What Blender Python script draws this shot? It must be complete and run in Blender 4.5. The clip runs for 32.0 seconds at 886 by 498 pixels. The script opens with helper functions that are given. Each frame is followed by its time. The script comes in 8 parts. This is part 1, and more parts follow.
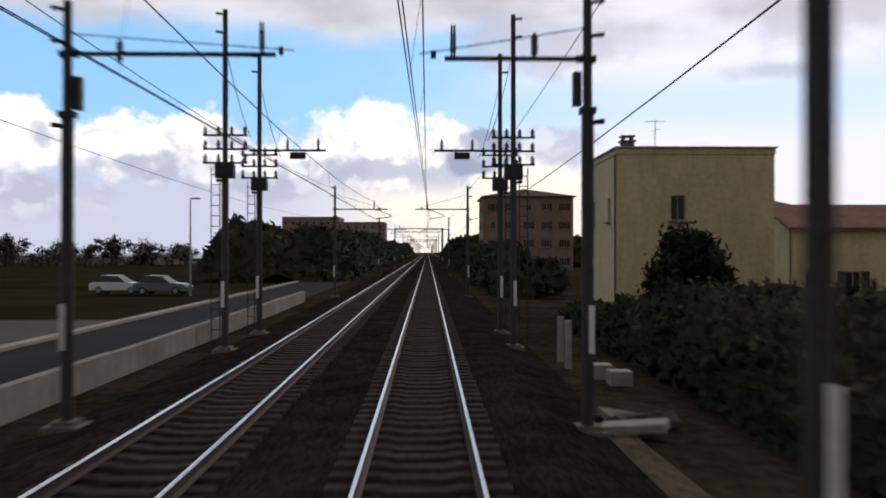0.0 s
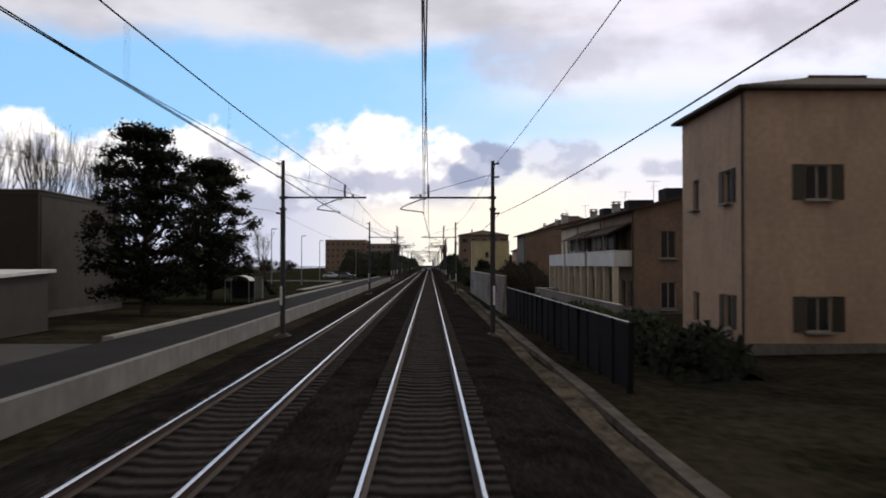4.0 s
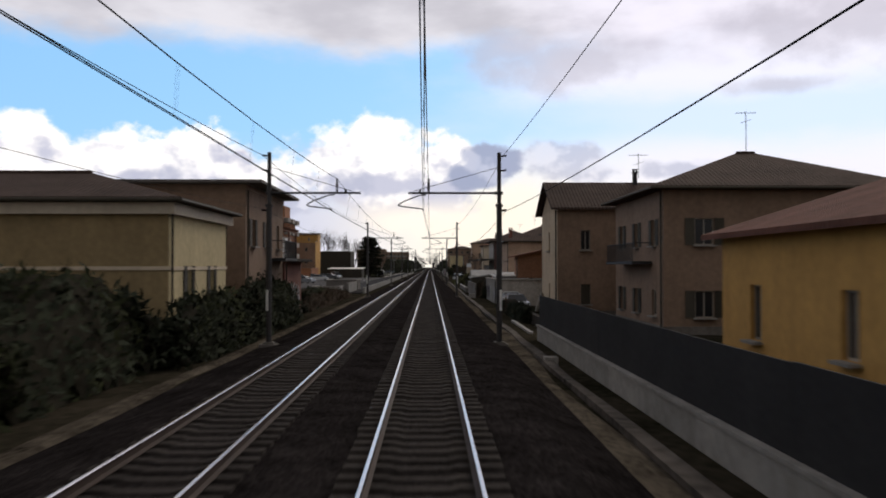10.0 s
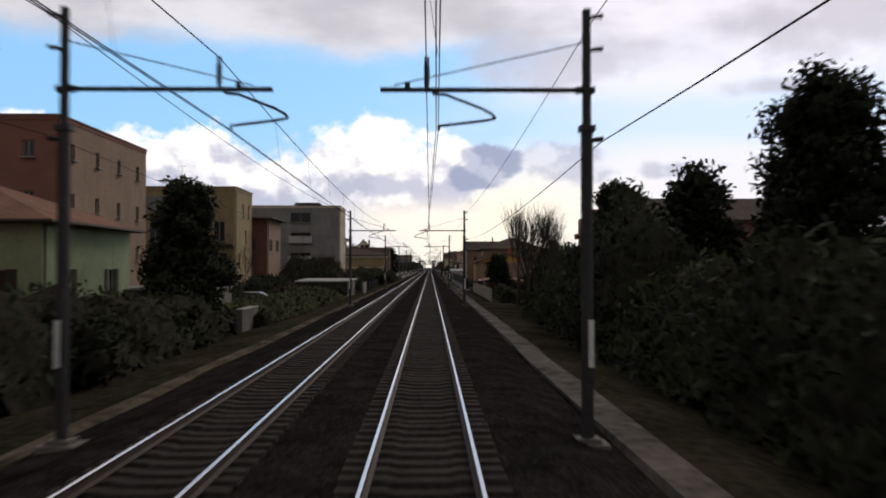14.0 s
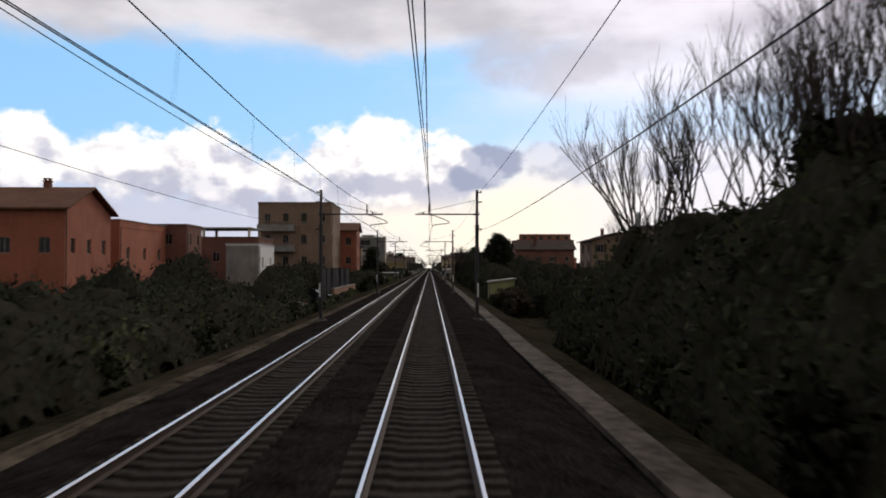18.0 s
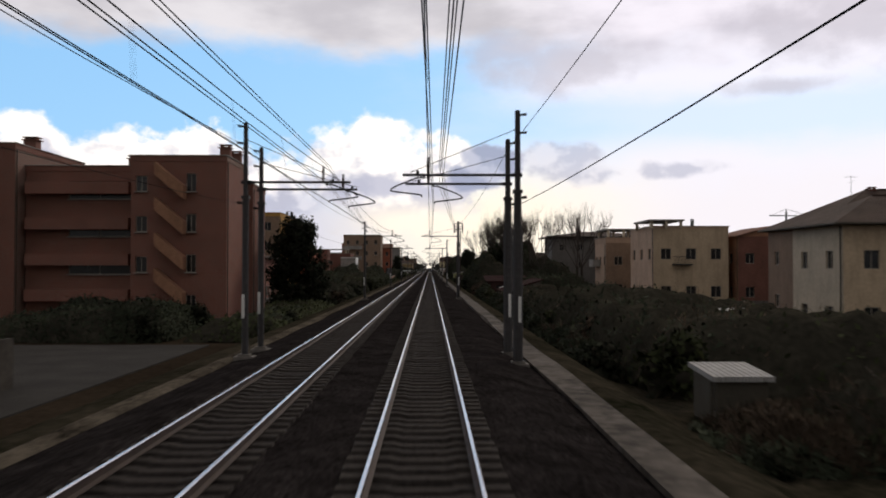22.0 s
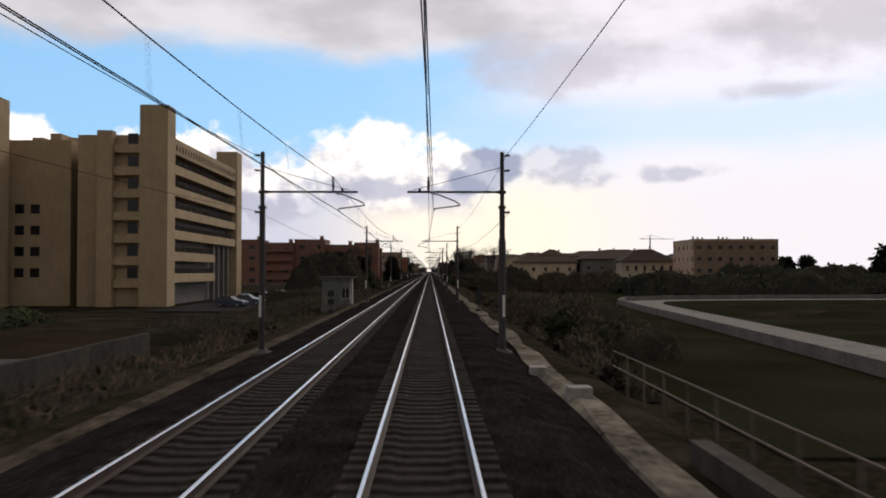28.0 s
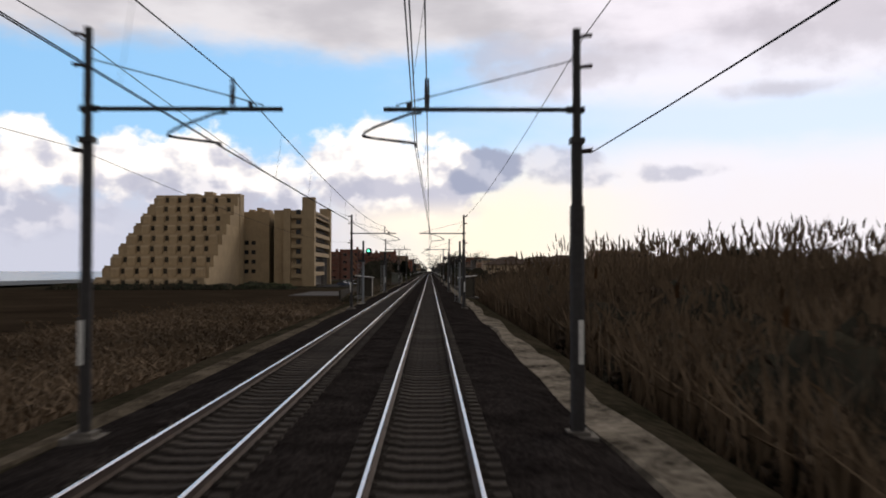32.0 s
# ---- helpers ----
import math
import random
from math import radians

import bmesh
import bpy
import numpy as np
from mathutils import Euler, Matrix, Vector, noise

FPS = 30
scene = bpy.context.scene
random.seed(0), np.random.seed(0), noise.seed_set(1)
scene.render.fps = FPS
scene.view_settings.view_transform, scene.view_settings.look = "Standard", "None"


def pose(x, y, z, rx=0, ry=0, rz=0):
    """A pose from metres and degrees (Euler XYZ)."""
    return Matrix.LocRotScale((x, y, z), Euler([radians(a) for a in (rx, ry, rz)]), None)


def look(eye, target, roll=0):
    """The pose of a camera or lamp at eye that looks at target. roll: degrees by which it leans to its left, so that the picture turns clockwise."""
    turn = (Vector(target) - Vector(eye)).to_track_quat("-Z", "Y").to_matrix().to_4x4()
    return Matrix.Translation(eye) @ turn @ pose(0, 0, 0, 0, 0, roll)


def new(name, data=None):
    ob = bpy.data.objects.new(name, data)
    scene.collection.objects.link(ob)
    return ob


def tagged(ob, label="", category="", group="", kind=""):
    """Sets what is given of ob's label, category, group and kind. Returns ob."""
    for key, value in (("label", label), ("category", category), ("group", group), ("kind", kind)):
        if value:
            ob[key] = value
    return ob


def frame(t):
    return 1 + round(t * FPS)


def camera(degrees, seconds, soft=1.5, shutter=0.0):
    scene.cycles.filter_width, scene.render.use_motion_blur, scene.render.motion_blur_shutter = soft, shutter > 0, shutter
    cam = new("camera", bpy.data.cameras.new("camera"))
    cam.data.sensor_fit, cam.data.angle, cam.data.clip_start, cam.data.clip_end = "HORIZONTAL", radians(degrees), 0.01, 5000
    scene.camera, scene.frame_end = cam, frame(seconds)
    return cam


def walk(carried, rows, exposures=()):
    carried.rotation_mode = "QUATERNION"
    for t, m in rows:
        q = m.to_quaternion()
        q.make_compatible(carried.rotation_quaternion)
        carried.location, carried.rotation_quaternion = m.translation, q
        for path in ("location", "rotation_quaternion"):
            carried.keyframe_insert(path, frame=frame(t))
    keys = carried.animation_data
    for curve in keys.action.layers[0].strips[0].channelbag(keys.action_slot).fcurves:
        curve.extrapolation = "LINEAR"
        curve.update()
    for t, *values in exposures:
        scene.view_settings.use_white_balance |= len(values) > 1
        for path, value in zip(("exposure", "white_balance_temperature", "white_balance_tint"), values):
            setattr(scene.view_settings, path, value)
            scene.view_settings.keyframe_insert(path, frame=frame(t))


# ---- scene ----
cam = camera(52.2, 32.0, 1.8, 0.22)
PATH = (
    (0, 0.10, 52.92, 2.70, 0.179, -0.967, 0.0),
    (1, 0.10, 14.99, 2.70, 0.215, -0.967, 0.0),
    (2, 0.10, -23.05, 2.70, 0.824, -0.949, 0.0),
    (3, 0.10, -61.21, 2.70, 0.967, -0.859, 0.0),
    (4, 0.10, -99.47, 2.70, 1.003, -0.847, 0.0),
    (5, 0.10, -137.82, 2.70, 1.038, -0.836, 0.0),
    (6, 0.10, -176.25, 2.70, 1.074, -0.824, 0.0),
    (7, 0.10, -214.76, 2.70, 1.086, -0.645, 0.0),
    (8, 0.10, -253.34, 2.70, 1.098, -0.824, 0.0),
    (9, 0.10, -291.99, 2.70, 1.110, -0.824, 0.0),
    (10, 0.10, -330.69, 2.70, 1.119, -0.824, 0.0),
    (11, 0.10, -369.44, 2.70, 1.128, -0.824, 0.0),
    (12, 0.10, -408.24, 2.70, 1.137, -0.824, 0.0),
    (13, 0.10, -447.08, 2.70, 1.146, -0.824, 0.0),
    (14, 0.10, -485.97, 2.70, 1.149, -0.824, 0.0),
    (15, 0.10, -524.88, 2.70, 1.153, -0.824, 0.0),
    (16, 0.10, -563.83, 2.70, 1.157, -0.824, 0.0),
    (17, 0.10, -602.81, 2.70, 1.160, -0.824, 0.0),
    (18, 0.10, -641.82, 2.70, 1.164, -0.824, 0.0),
    (19, 0.10, -680.85, 2.70, 1.167, -0.824, 0.0),
    (20, 0.10, -719.92, 2.70, 1.171, -0.824, 0.0),
    (21, 0.10, -759.01, 2.70, 1.174, -0.824, 0.0),
    (22, 0.10, -798.13, 2.70, 1.178, -0.824, 0.0),
    (23, 0.10, -837.28, 2.70, 1.182, -0.824, 0.0),
    (24, 0.10, -876.47, 2.70, 1.241, -0.824, 0.0),
    (25, 0.10, -915.68, 2.70, 1.301, -0.824, 0.0),
    (26, 0.10, -954.94, 2.70, 1.361, -0.824, 0.0),
    (27, 0.10, -994.23, 2.70, 1.378, -0.824, 0.0),
    (28, 0.10, -1033.57, 2.70, 1.396, -0.824, 0.0),
    (29, 0.10, -1072.96, 2.70, 1.387, -0.824, 0.0),
    (30, 0.10, -1112.40, 2.70, 1.378, -0.824, 0.0),
    (31, 0.10, -1151.90, 2.70, 1.369, -0.824, 0.0),
    (32, 0.10, -1191.47, 2.70, 1.361, -0.824, 0.0),
)
walk(cam, [(t, pose(x, y, z, 90 + pitch, roll, yaw)) for t, x, y, z, pitch, yaw, roll in PATH],
     ((0, 0.06, 6560, 10), (14, 0.06, 6640, 10), (21, 0.05, 6780, 10), (32, 0.04, 6860, 10)))

# ---- sky, sun ----
world = bpy.data.worlds.new("World")
scene.world = world
world.use_nodes = True
WN, WL = world.node_tree.nodes, world.node_tree.links


def wnode(kind, **sockets):
    n = WN.new(kind)
    for key, value in sockets.items():
        sock = n.inputs[int(key[1:])]
        if isinstance(value, bpy.types.NodeSocket):
            WL.new(value, sock)
        else:
            sock.default_value = value
    return n


def wm(op, a, b=0.0, c=0.0, clamp=False):
    n = wnode("ShaderNodeMath", i0=a, i1=b, i2=c)
    n.operation, n.use_clamp = op, clamp
    return n.outputs[0]


def wramp(value, lo, hi):
    n = WN.new("ShaderNodeMapRange")
    n.interpolation_type = "SMOOTHSTEP"
    WL.new(value, n.inputs[0])
    n.inputs[1].default_value, n.inputs[2].default_value = lo, hi
    return n.outputs[0]


def wmix(fac, a, b):
    n = WN.new("ShaderNodeMix")
    n.data_type = "RGBA"
    for i, v in ((0, fac), (6, a), (7, b)):
        if isinstance(v, bpy.types.NodeSocket):
            WL.new(v, n.inputs[i])
        else:
            n.inputs[i].default_value = v if i == 0 else (*v, 1.0)
    return n.outputs[2]


WN.clear()
wtc = WN.new("ShaderNodeTexCoord")
wsep = WN.new("ShaderNodeSeparateXYZ")
WL.new(wtc.outputs["Generated"], wsep.inputs[0])
# azimuth from the line of the track, elevation, in radians
AZ = wm("ARCTAN2", wsep.outputs[0], wsep.outputs[1])
EL = wm("ARCSINE", wsep.outputs[2])
sky = WN.new("ShaderNodeTexSky")
sky.sky_type, sky.sun_disc = "NISHITA", False
sky.sun_elevation, sky.sun_rotation = radians(34), radians(28)
sky.air_density, sky.dust_density, sky.ozone_density = 1.0, 0.6, 2.5


def wnoise(sx, sy, detail, rough, off=0.0, shift=(0.0, 0.0)):
    comb = wnode("ShaderNodeCombineXYZ", i0=wm("MULTIPLY", wm("ADD", AZ, shift[0]), sx), i1=wm("MULTIPLY", wm("ADD", EL, shift[1]), sy), i2=off)
    n = WN.new("ShaderNodeTexNoise")
    n.inputs["Scale"].default_value, n.inputs["Detail"].default_value, n.inputs["Roughness"].default_value = 1.0, detail, rough
    WL.new(comb.outputs[0], n.inputs["Vector"])
    return n.outputs[0]


BILLOW = wnoise(23, 29, 7, 0.53)
LIT = wm("SUBTRACT", wnoise(24, 30, 3.5, 0.5, 5.0), wnoise(24, 30, 3.5, 0.5, 5.0, (0.011, 0.015)))
BROAD = wnoise(5, 12, 5, 0.55, 3.0)
WISP = wnoise(6, 15, 5, 0.5, 7.0)


def cloud(a, e, ra, re, ragged=0.9, soft=0.5):
    """A cloud's cover at azimuth a, elevation e, of half widths ra, re, with a billowing edge."""
    da = wm("MULTIPLY", wm("SUBTRACT", AZ, a), 1 / ra)
    de = wm("MULTIPLY", wm("SUBTRACT", EL, e), 1 / re)
    r2 = wm("SQRT", wm("ADD", wm("MULTIPLY", da, da), wm("MULTIPLY", de, de)))
    edge = wm("ADD", r2, wm("MULTIPLY", wm("SUBTRACT", BILLOW, 0.5), ragged * 2))
    return wramp(edge, 1.0 + soft * 0.5, 1.0 - soft * 0.5)


def wmax(*covers):
    out = covers[0]
    for c in covers[1:]:
        out = wm("MAXIMUM", out, c)
    return out


blue = wmix(0.72, sky.outputs[0], (2.3, 5.1, 8.6))
col = wmix(1.0, (0, 0, 0), blue)
scale_blue = WN.new("ShaderNodeVectorMath")
scale_blue.operation = "SCALE"
WL.new(col, scale_blue.inputs[0])
scale_blue.inputs[3].default_value = 0.115
col = scale_blue.outputs[0]
# thin veil towards the right, open along one pale blue band
gap_band = wramp(wm("ABSOLUTE", wm("SUBTRACT", wm("ADD", EL, wm("MULTIPLY", wm("SUBTRACT", BROAD, 0.5), 0.07)), 0.158)), 0.05, 0.012)
veil = wm("MULTIPLY", wramp(wm("ADD", AZ, wm("MULTIPLY", BROAD, 0.4)), 0.10, 0.46), wm("SUBTRACT", 0.88, wm("MULTIPLY", gap_band, 0.40)))
col = wmix(veil, col, (0.90, 0.87, 0.97))
# bright haze above the horizon, creamy to the right of the line
low = wramp(wm("ADD", EL, wm("MULTIPLY", wm("SUBTRACT", BILLOW, 0.5), 0.05)), 0.15, 0.055)
warm = wramp(wm("ABSOLUTE", wm("SUBTRACT", AZ, 0.07)), 0.24, 0.0)
hazec = wmix(wramp(AZ, -0.28, 0.2), (0.57, 0.60, 0.74), (0.86, 0.835, 0.91))
hazec = wmix(warm, hazec, (1.0, 0.92, 0.78))
col = wmix(low, col, hazec)
# the high grey deck
deck = wramp(wm("ADD", EL, wm("ADD", wm("MULTIPLY", wm("SUBTRACT", BROAD, 0.5), 0.10), wm("MULTIPLY", wm("SUBTRACT", BILLOW, 0.5), 0.025))), 0.215, 0.258)
deckc = wmix(wramp(WISP, 0.36, 0.66), (0.53, 0.52, 0.58), (0.74, 0.73, 0.79))
deckc = wmix(wramp(wm("ADD", AZ, wm("MULTIPLY", WISP, 0.2)), 0.12, 0.34), deckc, wmix(wramp(WISP, 0.36, 0.6), (0.62, 0.60, 0.70), (0.86, 0.83, 0.94)))
col = wmix(deck, col, deckc)
smudge = wmax(cloud(0.135, 0.217, 0.075, 0.024, 1.3, 1.3), cloud(0.43, 0.250, 0.085, 0.034, 1.3, 1.3), cloud(0.38, 0.187, 0.05, 0.008, 1.2, 1.2), cloud(0.09, 0.235, 0.05, 0.014, 1.3, 1.3))
col = wmix(wm("MULTIPLY", smudge, 0.62), col, (0.50, 0.48, 0.56))
# cumulus heaps, lit from above and the right
heap = wmax(cloud(-0.062, 0.103, 0.075, 0.054, 1.0, 0.4), cloud(0.012, 0.100, 0.05, 0.042, 1.2, 0.4), cloud(-0.262, 0.118, 0.052, 0.036, 1.3, 0.4),
            cloud(-0.205, 0.097, 0.07, 0.032, 1.2, 0.5), cloud(-0.33, 0.108, 0.07, 0.030, 1.3, 0.5), cloud(-0.43, 0.112, 0.09, 0.034, 1.3, 0.5), cloud(-0.03, 0.07, 0.07, 0.03, 1.0, 0.9))
glow = wm("ADD", wm("MULTIPLY", LIT, 2.2), wm("ADD", wm("MULTIPLY", wm("SUBTRACT", EL, 0.106), 11.0), wm("MULTIPLY", wm("SUBTRACT", BROAD, 0.5), 1.0)))
heapc = wmix(wramp(glow, -0.40, 0.26), (0.56, 0.57, 0.69), (1.06, 1.03, 1.02))
heapc = wmix(wm("MULTIPLY", wramp(EL, 0.085, 0.05), wramp(AZ, -0.16, -0.02)), heapc, (1.02, 0.93, 0.82))
col = wmix(heap, col, heapc)
dim = wmax(cloud(0.066, 0.113, 0.030, 0.024, 0.8, 0.35), cloud(0.050, 0.099, 0.032, 0.015, 0.8, 0.4))
col = wmix(wm("MULTIPLY", dim, 0.95), col, wmix(wramp(LIT, -0.05, 0.16), (0.34, 0.38, 0.53), (0.50, 0.53, 0.67)))
grey = wmax(cloud(0.150, 0.117, 0.036, 0.022, 1.1, 0.6), cloud(0.175, 0.102, 0.03, 0.010, 1.1, 0.7), cloud(-0.275, 0.090, 0.05, 0.014, 1.5, 0.8),
            cloud(-0.085, 0.090, 0.03, 0.014, 1.6, 0.8), cloud(0.27, 0.104, 0.035, 0.008, 1.4, 0.9), cloud(-0.44, 0.06, 0.09, 0.022, 1.4, 1.2), cloud(-0.18, 0.07, 0.07, 0.014, 1.5, 0.9))
col = wmix(wm("MULTIPLY", grey, 0.7), col, wmix(wramp(LIT, -0.06, 0.12), (0.46, 0.48, 0.61), (0.72, 0.72, 0.82)))
# unseen heavier, darker cloud overhead and behind, added to dim ground and south fronts
over = wramp(EL, 0.36, 0.75)
col = wmix(over, col, (0.25, 0.25, 0.275))
behind = wramp(wsep.outputs[1], 0.55, -0.25)
col = wmix(behind, col, (0.31, 0.305, 0.315))
wbg = WN.new("ShaderNodeBackground")
WL.new(col, wbg.inputs[0])
wbg.inputs[1].default_value = 1.07
wout = WN.new("ShaderNodeOutputWorld")
WL.new(wbg.outputs[0], wout.inputs[0])

sun = new("sun", bpy.data.lights.new("sun", "SUN"))
sun.data.energy, sun.data.angle, sun.data.color = 0.85, radians(14), (1.0, 0.90, 0.76)
sun.matrix_world = look((120, 240, 180), (0, 0, 0))


# ---- materials ----
def material(name, base, rough=0.85, var=0.3, grain=6.0, patch=0.5, bump=0.25, metal=0.0, streak=0.0, rand=0.12, spec=0.3, tint=None):
    """A surface with grain, larger patches, drips of dirt and a little chance from piece to piece."""
    m = bpy.data.materials.new(name)
    m.use_nodes = True
    N, L = m.node_tree.nodes, m.node_tree.links
    b = N["Principled BSDF"]
    tc = N.new("ShaderNodeTexCoord")
    n1, n2 = N.new("ShaderNodeTexNoise"), N.new("ShaderNodeTexNoise")
    n1.inputs["Scale"].default_value, n1.inputs["Detail"].default_value = grain, 5
    n2.inputs["Scale"].default_value, n2.inputs["Detail"].default_value = patch, 4
    for n in (n1, n2):
        L.new(tc.outputs["Object"], n.inputs["Vector"])
    add = N.new("ShaderNodeMath")
    add.operation = "ADD"
    L.new(n1.outputs[0], add.inputs[0])
    L.new(n2.outputs[0], add.inputs[1])
    ramp = N.new("ShaderNodeMapRange")
    ramp.inputs[1].default_value, ramp.inputs[2].default_value = 0.65, 1.35
    L.new(add.outputs[0], ramp.inputs[0])
    mix = N.new("ShaderNodeMix")
    mix.data_type = "RGBA"
    dark = [c * (1 - var) for c in (tint or base)]
    light = [min(1.0, c * (1 + var * 0.7)) for c in base]
    mix.inputs[6].default_value, mix.inputs[7].default_value = (*dark, 1), (*light, 1)
    L.new(ramp.outputs[0], mix.inputs[0])
    out = mix.outputs[2]
    if streak:
        mp = N.new("ShaderNodeMapping")
        mp.inputs["Scale"].default_value = (1.3, 1.3, 0.28) if streak < 1 else (3.4, 3.4, 0.3)
        n3 = N.new("ShaderNodeTexNoise")
        n3.inputs["Scale"].default_value, n3.inputs["Detail"].default_value = 1.6, 4
        L.new(tc.outputs["Object"], mp.inputs[0])
        L.new(mp.outputs[0], n3.inputs["Vector"])
        r3 = N.new("ShaderNodeMapRange")
        r3.inputs[1].default_value, r3.inputs[2].default_value, r3.inputs[4].default_value = 0.46, 0.82 if streak < 1 else 0.64, min(0.95, streak * 0.8)
        L.new(n3.outputs[0], r3.inputs[0])
        m3 = N.new("ShaderNodeMix")
        m3.data_type = "RGBA"
        m3.inputs[7].default_value = (*[c * 0.35 for c in base], 1)
        L.new(r3.outputs[0], m3.inputs[0])
        L.new(out, m3.inputs[6])
        out = m3.outputs[2]
    if rand:
        oi = N.new("ShaderNodeObjectInfo")
        hv = N.new("ShaderNodeHueSaturation")
        rv = N.new("ShaderNodeMapRange")
        rv.inputs[3].default_value, rv.inputs[4].default_value = 1 - rand, 1 + rand
        L.new(oi.outputs["Random"], rv.inputs[0])
        L.new(rv.outputs[0], hv.inputs["Value"])
        L.new(out, hv.inputs["Color"])
        out = hv.outputs[0]
    L.new(out, b.inputs["Base Color"])
    b.inputs["Roughness"].default_value, b.inputs["Metallic"].default_value = rough, metal
    b.inputs["Specular IOR Level"].default_value = spec
    if bump:
        bp = N.new("ShaderNodeBump")
        bp.inputs["Strength"].default_value, bp.inputs["Distance"].default_value = bump, 0.03
        L.new(n1.outputs[0], bp.inputs["Height"])
        L.new(bp.outputs[0], b.inputs["Normal"])
    return m


def ribbed(name, base, pitch, along="x", rough=0.9, bump=0.8, var=0.35, spec=0.08):
    """Rows of tiles or corrugations: a wave's relief over a weathered colour."""
    m = material(name, base, rough, var, 5.0, 0.6, 0.0, spec=spec)
    N, L = m.node_tree.nodes, m.node_tree.links
    tc, w, bp = N.new("ShaderNodeTexCoord"), N.new("ShaderNodeTexWave"), N.new("ShaderNodeBump")
    w.bands_direction = along.upper()
    w.inputs["Scale"].default_value, w.inputs["Distortion"].default_value = 0.314 / pitch, 0.4
    L.new(tc.outputs["Object"], w.inputs["Vector"])
    bp.inputs["Strength"].default_value, bp.inputs["Distance"].default_value = bump, 0.05
    L.new(w.outputs[1], bp.inputs["Height"])
    L.new(bp.outputs[0], N["Principled BSDF"].inputs["Normal"])
    return m


def brickwork(name, base, mortar):
    m = material(name, base, 0.9, 0.3, 8.0, 0.5, 0.0)
    N, L = m.node_tree.nodes, m.node_tree.links
    b = N["Principled BSDF"]
    old = b.inputs["Base Color"].links[0].from_socket
    tc, bt = N.new("ShaderNodeTexCoord"), N.new("ShaderNodeTexBrick")
    mp = N.new("ShaderNodeMapping")
    mp.inputs["Rotation"].default_value = (radians(90), 0, 0)
    L.new(tc.outputs["Object"], mp.inputs[0])
    L.new(mp.outputs[0], bt.inputs["Vector"])
    L.new(old, bt.inputs["Color1"])
    L.new(old, bt.inputs["Color2"])
    bt.inputs["Mortar"].default_value = (*mortar, 1)
    bt.inputs["Scale"].default_value, bt.inputs["Mortar Size"].default_value = 1.0, 0.008
    bt.inputs["Brick Width"].default_value, bt.inputs["Row Height"].default_value = 0.25, 0.07
    L.new(bt.outputs[0], b.inputs["Base Color"])
    return m


M = {}
M["ballast"] = material("ballast", (0.0215, 0.0185, 0.018), 0.95, 0.75, 16.0, 0.9, 1.0, rand=0, spec=0.0)
if True:
    # single stones: cells of differing tone with dark joints
    N, L = M["ballast"].node_tree.nodes, M["ballast"].node_tree.links
    _b = N["Principled BSDF"]
    _v, _t, _r, _mx, _bp = N.new("ShaderNodeTexVoronoi"), N.new("ShaderNodeTexCoord"), N.new("ShaderNodeMapRange"), N.new("ShaderNodeMix"), N.new("ShaderNodeBump")
    _v.inputs["Scale"].default_value = 15.0
    L.new(_t.outputs["Object"], _v.inputs["Vector"])
    L.new(_v.outputs["Color"], _r.inputs[0])
    _r.inputs[3].default_value, _r.inputs[4].default_value = 0.35, 1.9
    _mx.data_type, _mx.blend_type = "RGBA", "MULTIPLY"
    _mx.inputs[0].default_value = 1.0
    L.new(_b.inputs["Base Color"].links[0].from_socket, _mx.inputs[6])
    L.new(_r.outputs[0], _mx.inputs[7])
    L.new(_mx.outputs[2], _b.inputs["Base Color"])
    _bp.inputs["Strength"].default_value, _bp.inputs["Distance"].default_value, _bp.invert = 1.0, 0.04, True
    L.new(_v.outputs["Distance"], _bp.inputs["Height"])
    L.new(_bp.outputs[0], _b.inputs["Normal"])
M["earth"] = material("earth", (0.040, 0.033, 0.024), 0.95, 0.6, 3.0, 0.3, 1.0, rand=0, spec=0.0, tint=(0.020, 0.023, 0.013))
M["grass"] = material("grass", (0.027, 0.028, 0.0165), 0.95, 0.55, 6.0, 0.12, 1.0, rand=0, spec=0.0)
M["drygrass"] = material("drygrass", (0.032, 0.024, 0.017), 0.95, 0.5, 4.0, 0.1, 1.0, rand=0.2, spec=0.0)
M["sleeper"] = material("sleeper_concrete", (0.058, 0.050, 0.045), 0.95, 0.45, 9.0, 1.2, 0.4, rand=0.25, spec=0.05)
M["rail_side"] = material("rusty_rail", (0.060, 0.040, 0.033), 0.75, 0.4, 20.0, 2.0, 0.4, metal=0.2, rand=0)
M["rail_head"] = material("worn_rail", (0.62, 0.59, 0.59), 0.2, 0.08, 30.0, 0.6, 0.05, metal=1.0, rand=0)
M["asphalt"] = material("asphalt", (0.026, 0.025, 0.027), 0.95, 0.35, 25.0, 0.25, 0.3, rand=0, spec=0.05)
M["paleroad"] = material("pale_asphalt", (0.085, 0.08, 0.08), 0.95, 0.3, 12.0, 0.3, 0.2, rand=0, spec=0.05)
M["concrete"] = material("concrete", (0.30, 0.28, 0.255), 0.9, 0.35, 5.0, 0.6, 0.4, streak=0.6)
M["stained"] = material("rain_stained_concrete", (0.30, 0.275, 0.25), 0.92, 0.45, 5.0, 0.7, 0.4, streak=1.15)
M["concrete_dark"] = material("dirty_concrete", (0.15, 0.135, 0.12), 0.92, 0.4, 5.0, 0.5, 0.5, streak=0.5)
M["slab_cream"] = material("cream_concrete", (0.33, 0.28, 0.22), 0.9, 0.35, 5.0, 0.7, 0.4, streak=0.5)
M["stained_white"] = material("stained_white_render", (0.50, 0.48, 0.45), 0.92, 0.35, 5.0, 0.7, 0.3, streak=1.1)
